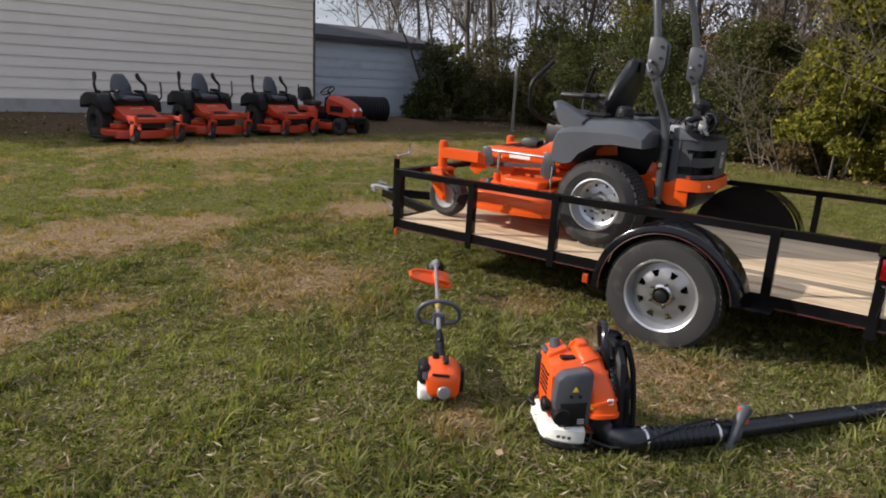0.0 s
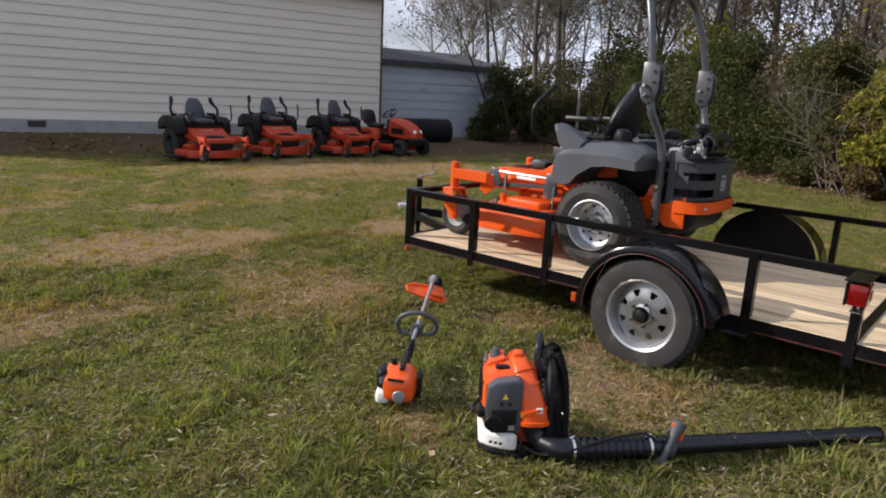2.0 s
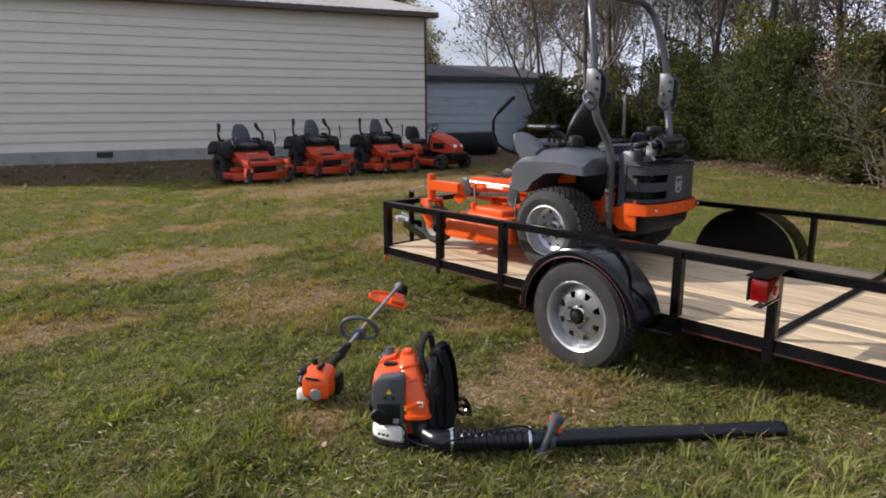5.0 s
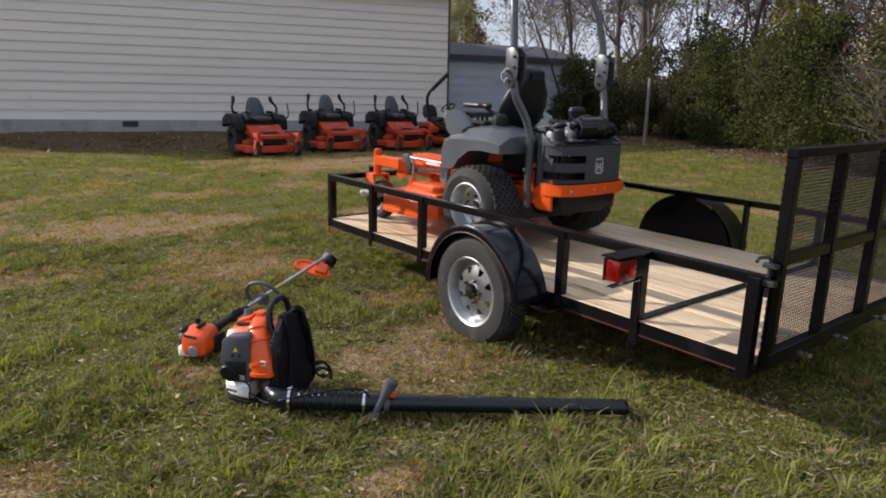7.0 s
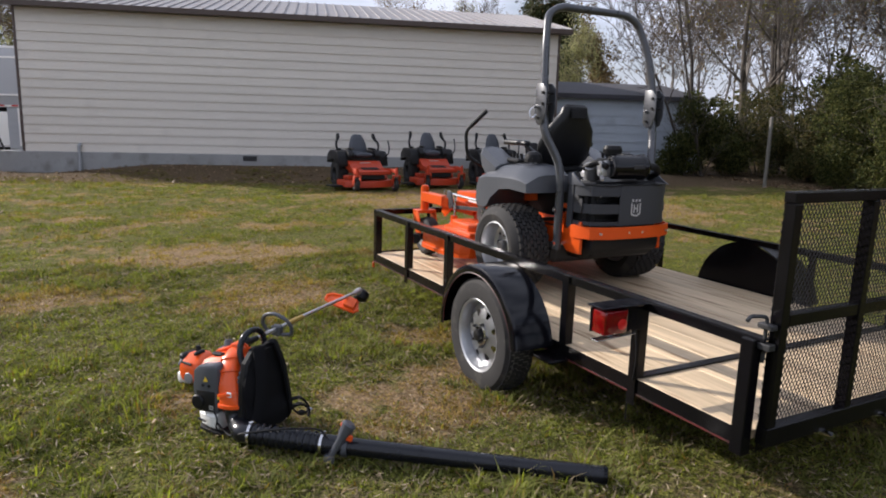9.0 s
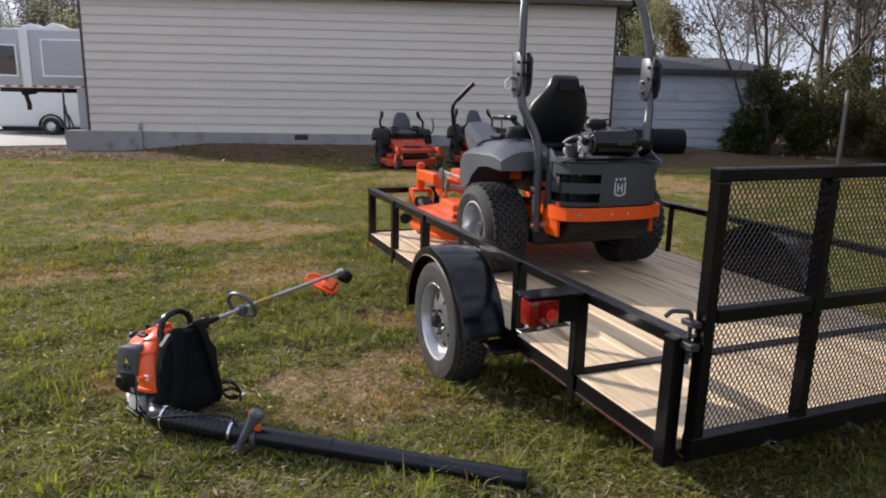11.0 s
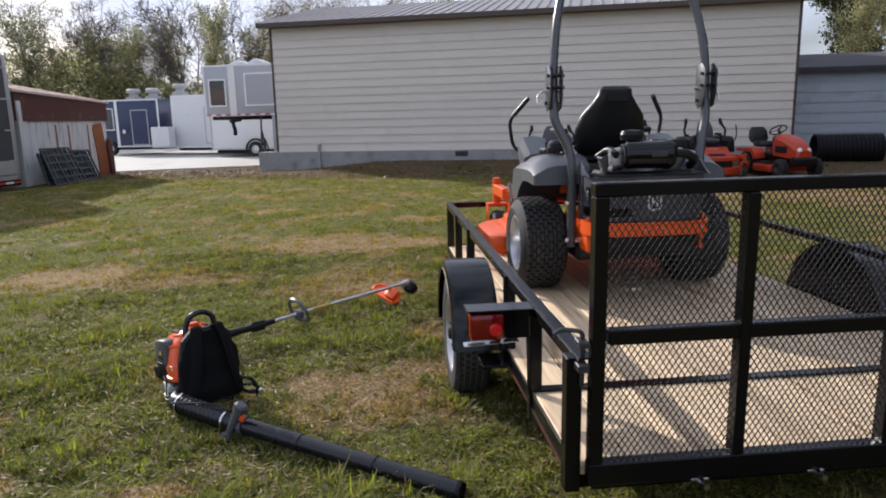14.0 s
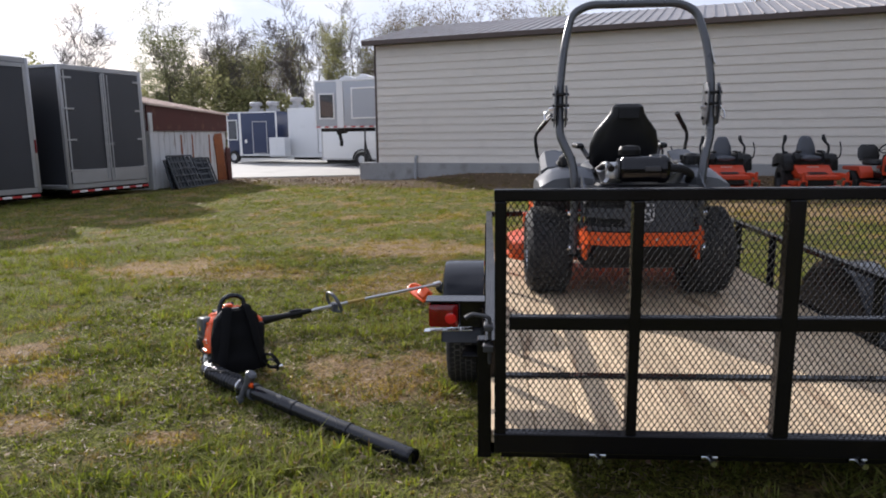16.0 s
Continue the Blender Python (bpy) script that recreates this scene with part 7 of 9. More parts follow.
def cargo_trailer(m, W, H, L, swing_doors):
    """Rear face at y = 0, body to -y; x across."""
    C = thing("enclosed_trailer", m, "charcoal enclosed cargo trailer with aluminium trim", "trailer", "enclosed trailers")
    z0 = 0.26
    bm = BM()
    box(bm, (0.05, -L, z0 + 0.06), (W - 0.05, -0.03, H - 0.03), 0.01)
    body = part("body", bm, M_CHARCOAL, C)
    bm = BM()
    for x in (0.0, W - 0.09):
        box(bm, (x, -0.09, z0), (x + 0.09, 0.0, H), 0.02, seg=2)
        box(bm, (x, -L, H - 0.08), (x + 0.09, -0.09, H), 0.015)
        box(bm, (x, -L, z0), (x + 0.09, -0.09, z0 + 0.10), 0.01)
    box(bm, (0.09, -0.09, H - 0.12), (W - 0.09, -0.002, H - 0.001), 0.01)
    box(bm, (0.09, -0.09, z0), (W - 0.09, -0.002, z0 + 0.12), 0.01)
    part("corner_trim", bm, M_ALU_TRIM, body)
    if swing_doors:
        for a, b in ((0.10, W / 2 - 0.01), (W / 2 + 0.01, W - 0.10)):
            bm = BM()
            box(bm, (a, -0.028, z0 + 0.13), (b, 0.004, H - 0.13), 0.006)
            d = part("rear_door", bm, M_CHARCOAL, C, "charcoal swing door")
            bm = BM()
            for u, v in ((a, a + 0.045), (b - 0.045, b)):
                box(bm, (u, 0.005, z0 + 0.13), (v, 0.018, H - 0.13), 0.004)
            box(bm, (a + 0.045, 0.005, z0 + 0.13), (b - 0.045, 0.016, z0 + 0.46), 0.004)
            part("door_frame", bm, M_ALU_TRIM, d)
            hx = a if a < W / 2 - 0.2 else b
            sg = -1 if hx == a else 1
            for k in range(4):
                bm = BM()
                z = z0 + 0.45 + k * (H - z0 - 0.75) / 3
                bar(bm, (hx - sg * 0.22, 0.022, z), (hx + sg * 0.06, 0.022, z), 0.02, 0.045, 0.004)
                part("strap_hinge", bm, M_ALU_TRIM, d)
            bm = BM()
            rx = b - 0.09 if sg < 0 else a + 0.09
            cyl(bm, (rx, 0.03, z0 + 0.2), (rx, 0.03, H - 0.18), 0.014, seg=8)
            bar(bm, (rx, 0.045, z0 + 1.05), (rx + sg * -0.25, 0.045, z0 + 1.08), 0.02, 0.03, 0.004)
            part("lock_rod", bm, M_ALU_TRIM, d)
    else:
        bm = BM()
        box(bm, (0.10, -0.028, z0 + 0.13), (W - 0.10, 0.004, H - 0.13), 0.006)
        d = part("ramp_door", bm, M_CHARCOAL, C, "charcoal ramp door")
        bm = BM()
        box(bm, (0.10, 0.005, z0 + 0.13), (0.17, 0.02, H - 0.13), 0.004)
        box(bm, (W - 0.17, 0.005, z0 + 0.13), (W - 0.10, 0.02, H - 0.13), 0.004)
        box(bm, (0.17, 0.005, H - 0.22), (W - 0.17, 0.018, H - 0.13), 0.004)
        part("door_frame", bm, M_ALU_TRIM, d)
        bm = BM()
        box(bm, (0.02, 0.001, 1.15), (0.07, 0.012, 1.45), 0.004)
        part("tail_lamp", bm, M_RED_LENS, C)
    bm = BM()
    box(bm, (0.02, -0.06, z0 - 0.14), (W - 0.02, 0.0, z0 - 0.005), 0.008)
    part("rear_bumper", bm, M_BLACK_PT, C)
    red_white_tape(C, (0.05, 0.005, z0 - 0.06), (W - 0.05, 0.005, z0 - 0.06), 11)
    bm = BM()
    box(bm, (0.2, -L + 0.2, z0 - 0.08), (W - 0.2, -0.1, z0 + 0.04), 0.01)
    part("chassis", bm, M_BLACK_PT, C)
    for s in (0, 1):
        for k in (0, 1):
            bm = BM()
            lathe(bm, [(0.17, -0.08), (0.33, -0.10), (0.345, -0.06), (0.345, 0.06), (0.33, 0.10), (0.17, 0.08)], Matrix(), 28, closed=True)
            w = part("wheel", bm, M_RUBBER, C, m=pose(0.02 + 0.0 if s == 0 else W - 0.02, -L * 0.5 - 0.42 + 0.84 * k, 0.345, 0, 90, 0))
            bm = BM()
            lathe(bm, [(0, 0.03), (0.17, 0.05), (0.18, 0.08)], Matrix.Diagonal((1, 1, 1 if s else -1, 1)), 24)
            part("rim", bm, M_RIM, w)
    return C


_gz = land_z(-14, -7)
cargo_trailer(pose(-14.68, -5.62, _gz, 0, 0, -16.0), 2.50, 3.20, 5.5, True)
cargo_trailer(pose(-11.57, -6.50, _gz, 0, 0, -20.0), 2.50, 3.25, 5.5, False)


def old_shed():
    S = thing("old_shed", pose(-19.45, -5.42, _gz, 0, 0, -7.5), "old white shed with rusty red fascia and tin roof", "shed")
    W, D, H = 4.1, 4.5, 2.16
    bm = BM()
    prism(bm, [(0, 0), (W, 0), (W, H + 0.18), (0, H)], "y", -0.12, 0)
    for x in (0, W - 0.12):
        prism(bm, [(-0.121, 0), (-D, 0), (-D, H + 0.85), (-0.121, H)], "x", x, x + 0.12)
    box(bm, (0.12, -D, 0), (W - 0.12, -D + 0.12, H + 0.8), 0)
    wall = part("wall", bm, M_OLD_WHITE, S, smooth=False)
    n = 14
    for i in range(n):
        bm = BM()
        a = 0.3 + (W - 0.5) * i / n
        box(bm, (a, 0.001, 0.02), (a + (W - 0.5) / n - 0.012, 0.02, 1.67), 0)
        part("wall_board", bm, M_OLD_WHITE, wall, smooth=False)
    bm = BM()
    prism(bm, [(-0.05, 1.66), (W + 0.05, 1.66), (W + 0.05, H + 0.22), (-0.05, H + 0.03)], "y", 0.02, 0.06)
    part("fascia", bm, M_RUST_TIN, S, "rusty dark red tin fascia")
    bm = BM()
    prism(bm, [(0.12, H + 0.02), (-D - 0.1, H + 0.94), (-D - 0.1, H + 0.99), (0.12, H + 0.07)], "x", -0.12, W + 0.12)
    for v in bm.verts:
        v.co.z += 0.048 * v.co.x
    rf = part("roof", bm, M_TAN_ROOF, S, "tan tin roof", smooth=False)
    bm = BM()
    for i in range(17):
        x = -0.1 + 0.262 * i
        bar(bm, (x, 0.12, H + 0.075 + 0.048 * x), (x, -D - 0.1, H + 0.995 + 0.048 * x), 0.03, 0.025, 0)
    part("roof_rib", bm, M_TAN_ROOF, rf, smooth=False)
    bm = BM()
    prism(bm, [(0.10, 0.03), (0.66, 0.04), (0.70, 0.75), (0.80, 1.40), (0.74, 1.56), (0.30, 1.60), (0.22, 0.9)], "y", 0.022, 0.05, 0.006)
    part("rusty_panel", bm, M_RUST, S, "rust-brown loose door panel")
    bm = BM()
    prism(bm, [(-0.14, 0.0), (0.08, 0.0), (0.16, 0.9), (0.10, 1.12), (-0.10, 1.10)], "y", 0.03, 0.10, 0.006)
    part("leaning_board", bm, M_RUST_TIN, S, "dark rotten board against the corner")
    rg = random.Random(5)
    for i in range(3):
        bm = BM()
        x = 0.95 + 0.85 * i + rg.uniform(-0.15, 0.15)
        box(bm, (x, 0.021, 1.0 - rg.uniform(0, 0.5)), (x + rg.uniform(0.03, 0.08), 0.024, 1.55), 0)
        part("rust_streak", bm, M_RUST, wall, smooth=False)
    bm = BM()
    box(bm, (W - 0.14, 0.0, 0), (W + 0.02, 0.10, H), 0.01)
    part("corner_post", bm, M_OLD_WHITE, S)
    return S


old_shed()

M_SLATE = mat("dark_steel_rack", (0.055, 0.062, 0.072), 0.5, metal=0.4, var=0.15, scale=4)


def leaning_rack(x, y, yaw, w, h, lean, bars):
    R = thing("metal_rack", pose(x, y, _gz + 0.02, lean, 0, yaw), "dark steel rack frame leaning on the old shed", "rack", "racks leaning on the shed")
    bm = BM()
    for a in (0, w):
        bar(bm, (a, 0, 0), (a, 0, h), 0.04, 0.04, 0.004)
    for z in (0.02, h - 0.02):
        bar(bm, (0.021, 0, z), (w - 0.021, 0, z), 0.04, 0.04, 0.004)
    part("frame", bm, M_SLATE, R)
    bm = BM()
    box(bm, (0.022, -0.046, 0.04), (w - 0.022, -0.040, h - 0.04), 0)
    part("backing_sheet", bm, M_SLATE, R, smooth=False)
    for i in range(bars):
        bm = BM()
        z = h * (i + 1) / (bars + 1)
        bar(bm, (0.021, 0, z), (w - 0.021, 0, z), 0.02, 0.05, 0.002)
        part("rung", bm, M_SLATE, R)
    for i in range(bars):
        bm = BM()
        a = w * (i + 1) / (bars + 1)
        bar(bm, (a, -0.025, 0.04), (a, -0.025, h - 0.04), 0.03, 0.02, 0.002)
        part("slat", bm, M_SLATE, R)
    return R


for i, (dx, dy, yaw, w, h, lean) in enumerate(((-17.72, -5.02, -6, 0.55, 0.88, 20), (-17.27, -4.97, -9, 0.50, 0.92, 24), (-16.72, -5.0, -5, 0.85, 1.02, 24), (-16.17, -5.05, -10, 0.75, 1.00, 20), (-15.75, -5.30, -4, 0.40, 0.85, 14))):
    leaning_rack(dx, dy, yaw, w, h, lean, 4)


def box_trailer(m, name, label, W, D, z0, H, wall_mat, trim_mat):
    """A box body with its front face at y = 0 (the side towards the yard); x along it."""
    C = thing(name, m, label, "trailer", "food trailers")
    bm = BM()
    box(bm, (0, -D, z0), (W, 0, H), 0.03, seg=2)
    part("body", bm, wall_mat, C)
    bm = BM()
    for x in (-0.008, W - 0.062):
        box(bm, (x, -0.055, z0), (x + 0.07, 0.012, H), 0.01)
    box(bm, (0.062, -0.05, H - 0.06), (W - 0.062, 0.012, H + 0.008), 0.008)
    box(bm, (0.062, -0.05, z0 - 0.01), (W - 0.062, 0.012, z0 + 0.06), 0.008)
    part("edge_trim", bm, trim_mat, C)
    bm = BM()
    box(bm, (0.2, -D + 0.2, z0 - 0.14), (W - 0.2, -0.1, z0 - 0.002), 0)
    part("chassis", bm, M_BLACK_PT, C, smooth=False)
    return C


def framed(parent, name, x0, x1, z0, z1, pane_mat, trim=M_LABEL, y=0.013, label=""):
    bm = BM()
    t = 0.05
    box(bm, (x0, y, z0), (x1, y + 0.02, z0 + t), 0.004)
    box(bm, (x0, y, z1 - t), (x1, y + 0.02, z1), 0.004)
    box(bm, (x0, y, z0 + t), (x0 + t, y + 0.02, z1 - t), 0.004)
    box(bm, (x1 - t, y, z0 + t), (x1, y + 0.02, z1 - t), 0.004)
    f = part(name, bm, trim, parent, label)
    bm = BM()
    box(bm, (x0 + t, y, z0 + t), (x1 - t, y + 0.008, z1 - t), 0)
    part("pane", bm, pane_mat, f, smooth=False)
    return f


def roof_vent(parent, x, y, z):
    bm = BM()
    box(bm, (x - 0.28, y - 0.28, z), (x + 0.28, y + 0.28, z + 0.18), 0.02)
    lathe(bm, [(0.22, 0.18), (0.22, 0.34), (0.34, 0.36), (0.34, 0.52), (0.26, 0.56), (0, 0.56)], pose(x, y, z), 20)
    part("roof_vent", bm, M_ALU_TRIM, parent, "round metal exhaust vent")


def axle_wheels(parent, xs, y, R=0.34):
    for x in xs:
        bm = BM()
        lathe(bm, [(R * 0.55, -0.10), (R * 0.96, -0.11), (R, -0.06), (R, 0.06), (R * 0.96, 0.11), (R * 0.55, 0.10)], Matrix(), 28, closed=True)
        w = part("wheel", bm, M_RUBBER, parent, m=pose(x, y, R, -90, 0, 0))
        bm = BM()
        lathe(bm, [(0, 0.06), (R * 0.2, 0.07), (R * 0.5, 0.05), (R * 0.57, 0.10)], Matrix(), 24)
        part("rim", bm, M_RIM, w)


def face_about(T):
    """Turns a thing built with its body towards -y so that the body lies towards +y."""
    F = Matrix.Diagonal((1, -1, 1, 1))
    for o in T.children_recursive:
        o.data.transform(F)
        o.data.flip_normals()
        o.matrix_basis = F @ o.matrix_basis @ F


PZ = -0.045
blue = box_trailer(pose(-33.5, -11.24, PZ, 0, 0, 72), "food_trailer", "navy blue food trailer with white corner trim", 3.3, 2.4, 0.42, 2.75, M_NAVY, M_LABEL)
bm = BM()
box(bm, (0.82, 0.002, 0.40), (0.98, 0.035, 2.76), 0.01)
part("white_corner", bm, M_LABEL, blue)
framed(blue, "door", 1.72, 2.70, 0.50, 2.25, M_NAVY, M_ALU_TRIM, label="navy door in aluminium frame")
framed(blue, "serving_window", 0.05, 0.72, 1.25, 2.35, M_DARK_GLASS, M_LABEL)
bm = BM()
box(bm, (1.18, 0.013, 1.1), (1.34, 0.03, 1.28), 0.004)
part("notice", bm, M_LABEL, blue, smooth=False)
roof_vent(blue, 1.25, -1.0, 2.75)
roof_vent(blue, 2.40, -1.0, 2.75)
axle_wheels(blue, (0.45,), 0.02)

white = box_trailer(pose(-31.95, -7.27, PZ, 0, 0, 74), "food_trailer", "white box food trailer with roof vents", 6.3, 2.4, 0.35, 2.86, M_WHITE_SHEET, M_LABEL)
framed(white, "side_hatch", 1.75, 2.9, 0.55, 2.3, M_WHITE_SHEET, M_ALU_TRIM)
roof_vent(white, 0.35, -0.35, 2.86)
bm = BM()
box(bm, (3.50, 0.45, 0.42), (4.50, 0.95, 1.38), 0.02)
for k in range(2):
    box(bm, (3.52 + 0.5 * k, 0.951, 0.46), (3.98 + 0.5 * k, 0.965, 1.33), 0.01)
bar(bm, (3.2, 0.5, 0.40), (4.6, 0.5, 0.40), 0.08, 0.08, 0.01)
bar(bm, (3.2, -0.3, 0.40), (4.6, 0.45, 0.40), 0.08, 0.08, 0.01)
part("tongue_box", bm, M_WHITE_SHEET, blue, "white steel tongue box")

goose = box_trailer(pose(-23.0, -3.28, PZ, 0, 0, 74.5), "gooseneck_trailer", "silver gooseneck trailer with white panels over the yard", 6.0, 2.45, 1.72, 3.50, M_SILVER_SHEET, M_WHITE_SHEET)
framed(goose, "nose_window", 0.20, 0.88, 2.05, 3.02, M_DARK_GLASS, M_LABEL, label="dark window in white frame")
bm = BM()
box(bm, (0.98, 0.003, 1.72), (1.26, 0.03, 3.51), 0.02)
part("white_corner", bm, M_WHITE_SHEET, goose)
framed(goose, "side_panel", 1.60, 3.6, 2.05, 3.20, M_SILVER_SHEET, M_LABEL)
bm = BM()
box(bm, (2.55, -2.4, 0.45), (6.0, -0.02, 1.715), 0.02)
part("lower_body", bm, M_SILVER_SHEET, goose)
framed(goose, "side_door", 2.85, 3.55, 0.55, 1.69, M_SILVER_SHEET, M_LABEL, y=-0.018)
red_white_tape(goose, (0.05, 0.018, 1.755), (2.9, 0.018, 1.755), 15, 0.05)
bm = BM()
tube(bm, fillet([(0.75, -0.6, 1.72), (0.72, -0.6, 1.45), (0.80, -0.6, 1.2), (0.78, -0.6, 1.02)], 0.1), 0.07, 10)
bar(bm, (0.6, -0.6, 1.55), (1.05, -0.6, 1.60), 0.12, 0.16, 0.02)
part("gooseneck_coupler", bm, M_BLACK_PT, goose)
for x, dz in ((0.75, 0.0), (1.45, 0.04)):
    bm = BM()
    prism(bm, [(x, 3.51), (x + 0.55, 3.51), (x + 0.62, 3.62), (x + 0.30, 3.72 + dz), (x + 0.05, 3.62)], "y", -1.3, -0.6, 0.02)
    part("roof_unit", bm, M_WHITE_SHEET, goose, "white roof air conditioner")
bm = BM()
for a, b in (((2.12, 0.05, 0.1), (2.17, 0.05, 1.68)), ((2.27, 0.08, 0.9), (2.55, 0.08, 0.12)), ((2.17, 0.05, 1.2), (2.34, 0.05, 0.1))):
    bar(bm, a, b, 0.05, 0.05, 0.004)
part("landing_leg", bm, M_DARK_STEEL, goose)
axle_wheels(goose, (3.4, 4.2), 0.02)

wheeled = box_trailer(pose(-28.6, -4.6, PZ, 0, 0, 75), "cargo_trailer", "small white cargo trailer with black fender", 3.6, 2.0, 0.32, 2.15, M_WHITE_SHEET, M_ALU_TRIM)
axle_wheels(wheeled, (2.12,), 0.03, 0.33)
bm = BM()
tube(bm, [Vector((2.12 - 0.44 * math.cos(a), 0.03, 0.33 + 0.44 * math.sin(a))) for a in [math.pi * i / 12 for i in range(13)]], 0.10, 6, flat=0.35)
part("fender", bm, M_BLACK_PT, wheeled)
for T in (blue, white, goose, wheeled):
    face_about(T)


def far_house():
    H = thing("house", pose(-13.4, 31.2, 0, 0, 0, -18), "pale distant house half hidden behind the woods", "house")
    W, D, Z, R = 8.0, 5.0, 2.7, 1.2
    bm = BM()
    box(bm, (0, 0, -0.3), (W, D, Z), 0)
    part("wall", bm, M_WHITE_SHEET, H, smooth=False)
    bm = BM()
    prism(bm, [(-0.4, Z - 0.05), (D / 2, Z + R), (D + 0.4, Z - 0.05), (D + 0.4, Z + 0.06), (D / 2, Z + R + 0.12), (-0.4, Z + 0.06)], "x", -0.3, W + 0.3)
    part("roof", bm, M_TAN_ROOF, H, smooth=False)
    for k in range(3):
        f = framed(H, "window", 0.9 + 2.4 * k, 1.9 + 2.4 * k, 0.9, 2.1, M_DARK_GLASS, M_LABEL, y=-0.03)
    return H


far_house()

# ---- hedge, trees and woods ----
def leaf_material(name, c0, c1, c2, trans=0.35):
    m = bpy.data.materials.new(name)
    m.use_nodes = True
    N, L = m.node_tree.nodes, m.node_tree.links
    bs = N["Principled BSDF"]
    geo = N.new("ShaderNodeNewGeometry")
    rp = N.new("ShaderNodeValToRGB")
    el = rp.color_ramp.elements
    el[0].color, el[1].color = (*c0, 1), (*c2, 1)
    e = el.new(0.55)
    e.color = (*c1, 1)
    L.new(geo.outputs["Random Per Island"], rp.inputs["Fac"])
    n = N.new("ShaderNodeTexNoise")
    n.inputs["Scale"].default_value = 0.9
    L.new(geo.outputs["Position"], n.inputs["Vector"])
    a = N.new("ShaderNodeMath")
    a.operation = "MULTIPLY_ADD"
    a.inputs[1].default_value, a.inputs[2].default_value = 1.9, 0.05
    n.inputs["Scale"].default_value, n.inputs["Detail"].default_value = 1.3, 4
    L.new(n.outputs["Fac"], a.inputs[0])
    sc = N.new("ShaderNodeVectorMath")
    sc.operation = "SCALE"
    L.new(rp.outputs["Color"], sc.inputs[0])
    L.new(a.outputs[0], sc.inputs["Scale"])
    L.new(sc.outputs[0], bs.inputs["Base Color"])
    bs.inputs["Roughness"].default_value = 0.6
    bs.inputs["Specular IOR Level"].default_value = 0.15
    tr = N.new("ShaderNodeBsdfTranslucent")
    L.new(sc.outputs[0], tr.inputs["Color"])
    ms = N.new("ShaderNodeMixShader")
    ms.inputs[0].default_value = trans
    L.new(bs.outputs[0], ms.inputs[1])
    L.new(tr.outputs[0], ms.inputs[2])
    L.new(ms.outputs[0], N["Material Output"].inputs["Surface"])
    return m


L_EVERGREEN = leaf_material("evergreen_leaves", (0.016, 0.024, 0.008), (0.060, 0.074, 0.022), (0.165, 0.160, 0.052), 0.45)
L_DARK = leaf_material("dark_shrub_leaves", (0.026, 0.031, 0.011), (0.070, 0.076, 0.025), (0.180, 0.140, 0.060), 0.45)
L_YELLOW = leaf_material("yellow_green_leaves", (0.062, 0.076, 0.013), (0.170, 0.172, 0.028), (0.38, 0.32, 0.05), 0.45)
L_BROWN = leaf_material("russet_leaves", (0.062, 0.045, 0.022), (0.135, 0.098, 0.046), (0.27, 0.185, 0.080), 0.4)
L_GOLD = leaf_material("golden_brown_leaves", (0.085, 0.060, 0.026), (0.165, 0.115, 0.048), (0.27, 0.19, 0.085), 0.4)
# distance haze is put into these needle colours, so they are paler
L_PINE_FAR = leaf_material("haze_paled_needles", (0.13, 0.145, 0.075), (0.22, 0.235, 0.120), (0.33, 0.33, 0.18), 0.6)
L_NEEDLE = leaf_material("pine_needles", (0.022, 0.030, 0.012), (0.050, 0.062, 0.024), (0.105, 0.108, 0.046), 0.3)
# olive leaves lightened in colour to stand for haze over the far yard
L_PINE = leaf_material("haze_paled_olive_foliage", (0.17, 0.18, 0.080), (0.28, 0.282, 0.130), (0.40, 0.375, 0.19), 0.6)
M_BARK = mat("grey_brown_bark", (0.105, 0.088, 0.072), 0.9, var=0.3, scale=4, fine=30, bump=0.01, stretch=(3, 3, 0.6))
M_BARK_TWIG = mat("pale_grey_twigs", (0.135, 0.118, 0.105), 0.9, var=0.3, scale=2, fine=20, stretch=(3, 3, 0.6))
M_BARK_DARK = mat("dark_bark", (0.060, 0.050, 0.042), 0.9, var=0.3, scale=4, fine=30, bump=0.01, stretch=(3, 3, 0.6))
M_BARK_PALE = mat("pale_bark", (0.20, 0.175, 0.15), 0.9, var=0.3, scale=4, fine=30, bump=0.008, stretch=(3, 3, 0.6))


def grow(rg, p, d, length, r, depth, out, tips, spread=0.6, kids=(2, 4), rise=0.12):
    """Branches as straight pieces (p0, p1, r0, r1), bending a little on the way."""
    steps = 4 if depth > 2 else 3
    start, thick = p, r
    for k in range(steps):
        d = (d + Vector((rg.gauss(0, 0.10), rg.gauss(0, 0.10), rg.gauss(rise * 0.4, 0.07)))).normalized()
        q = p + d * (length / steps)
        r1 = r * (0.86 if k < steps - 1 else 0.74)
        if depth > 0:
            out.append((p, q, r, r1))
        if depth > 0 and k >= (1 if depth > 2 else 0):
            for _ in range(rg.randint(*kids) if k == steps - 1 else rg.randint(0, 2)):
                side = Vector((rg.gauss(0, 1), rg.gauss(0, 1), rg.gauss(0.25, 0.5))).normalized()
                nd = (d * (1 - spread) + side * spread).normalized()
                grow(rg, q, nd, length * rg.uniform(0.48, 0.72), r1 * rg.uniform(0.45, 0.68), depth - 1, out, tips, spread, kids, rise)
        p, r = q, r1
    if depth == 0:
        out.append((start, p, thick, r))
    if depth <= 1:
        tips.append(p)


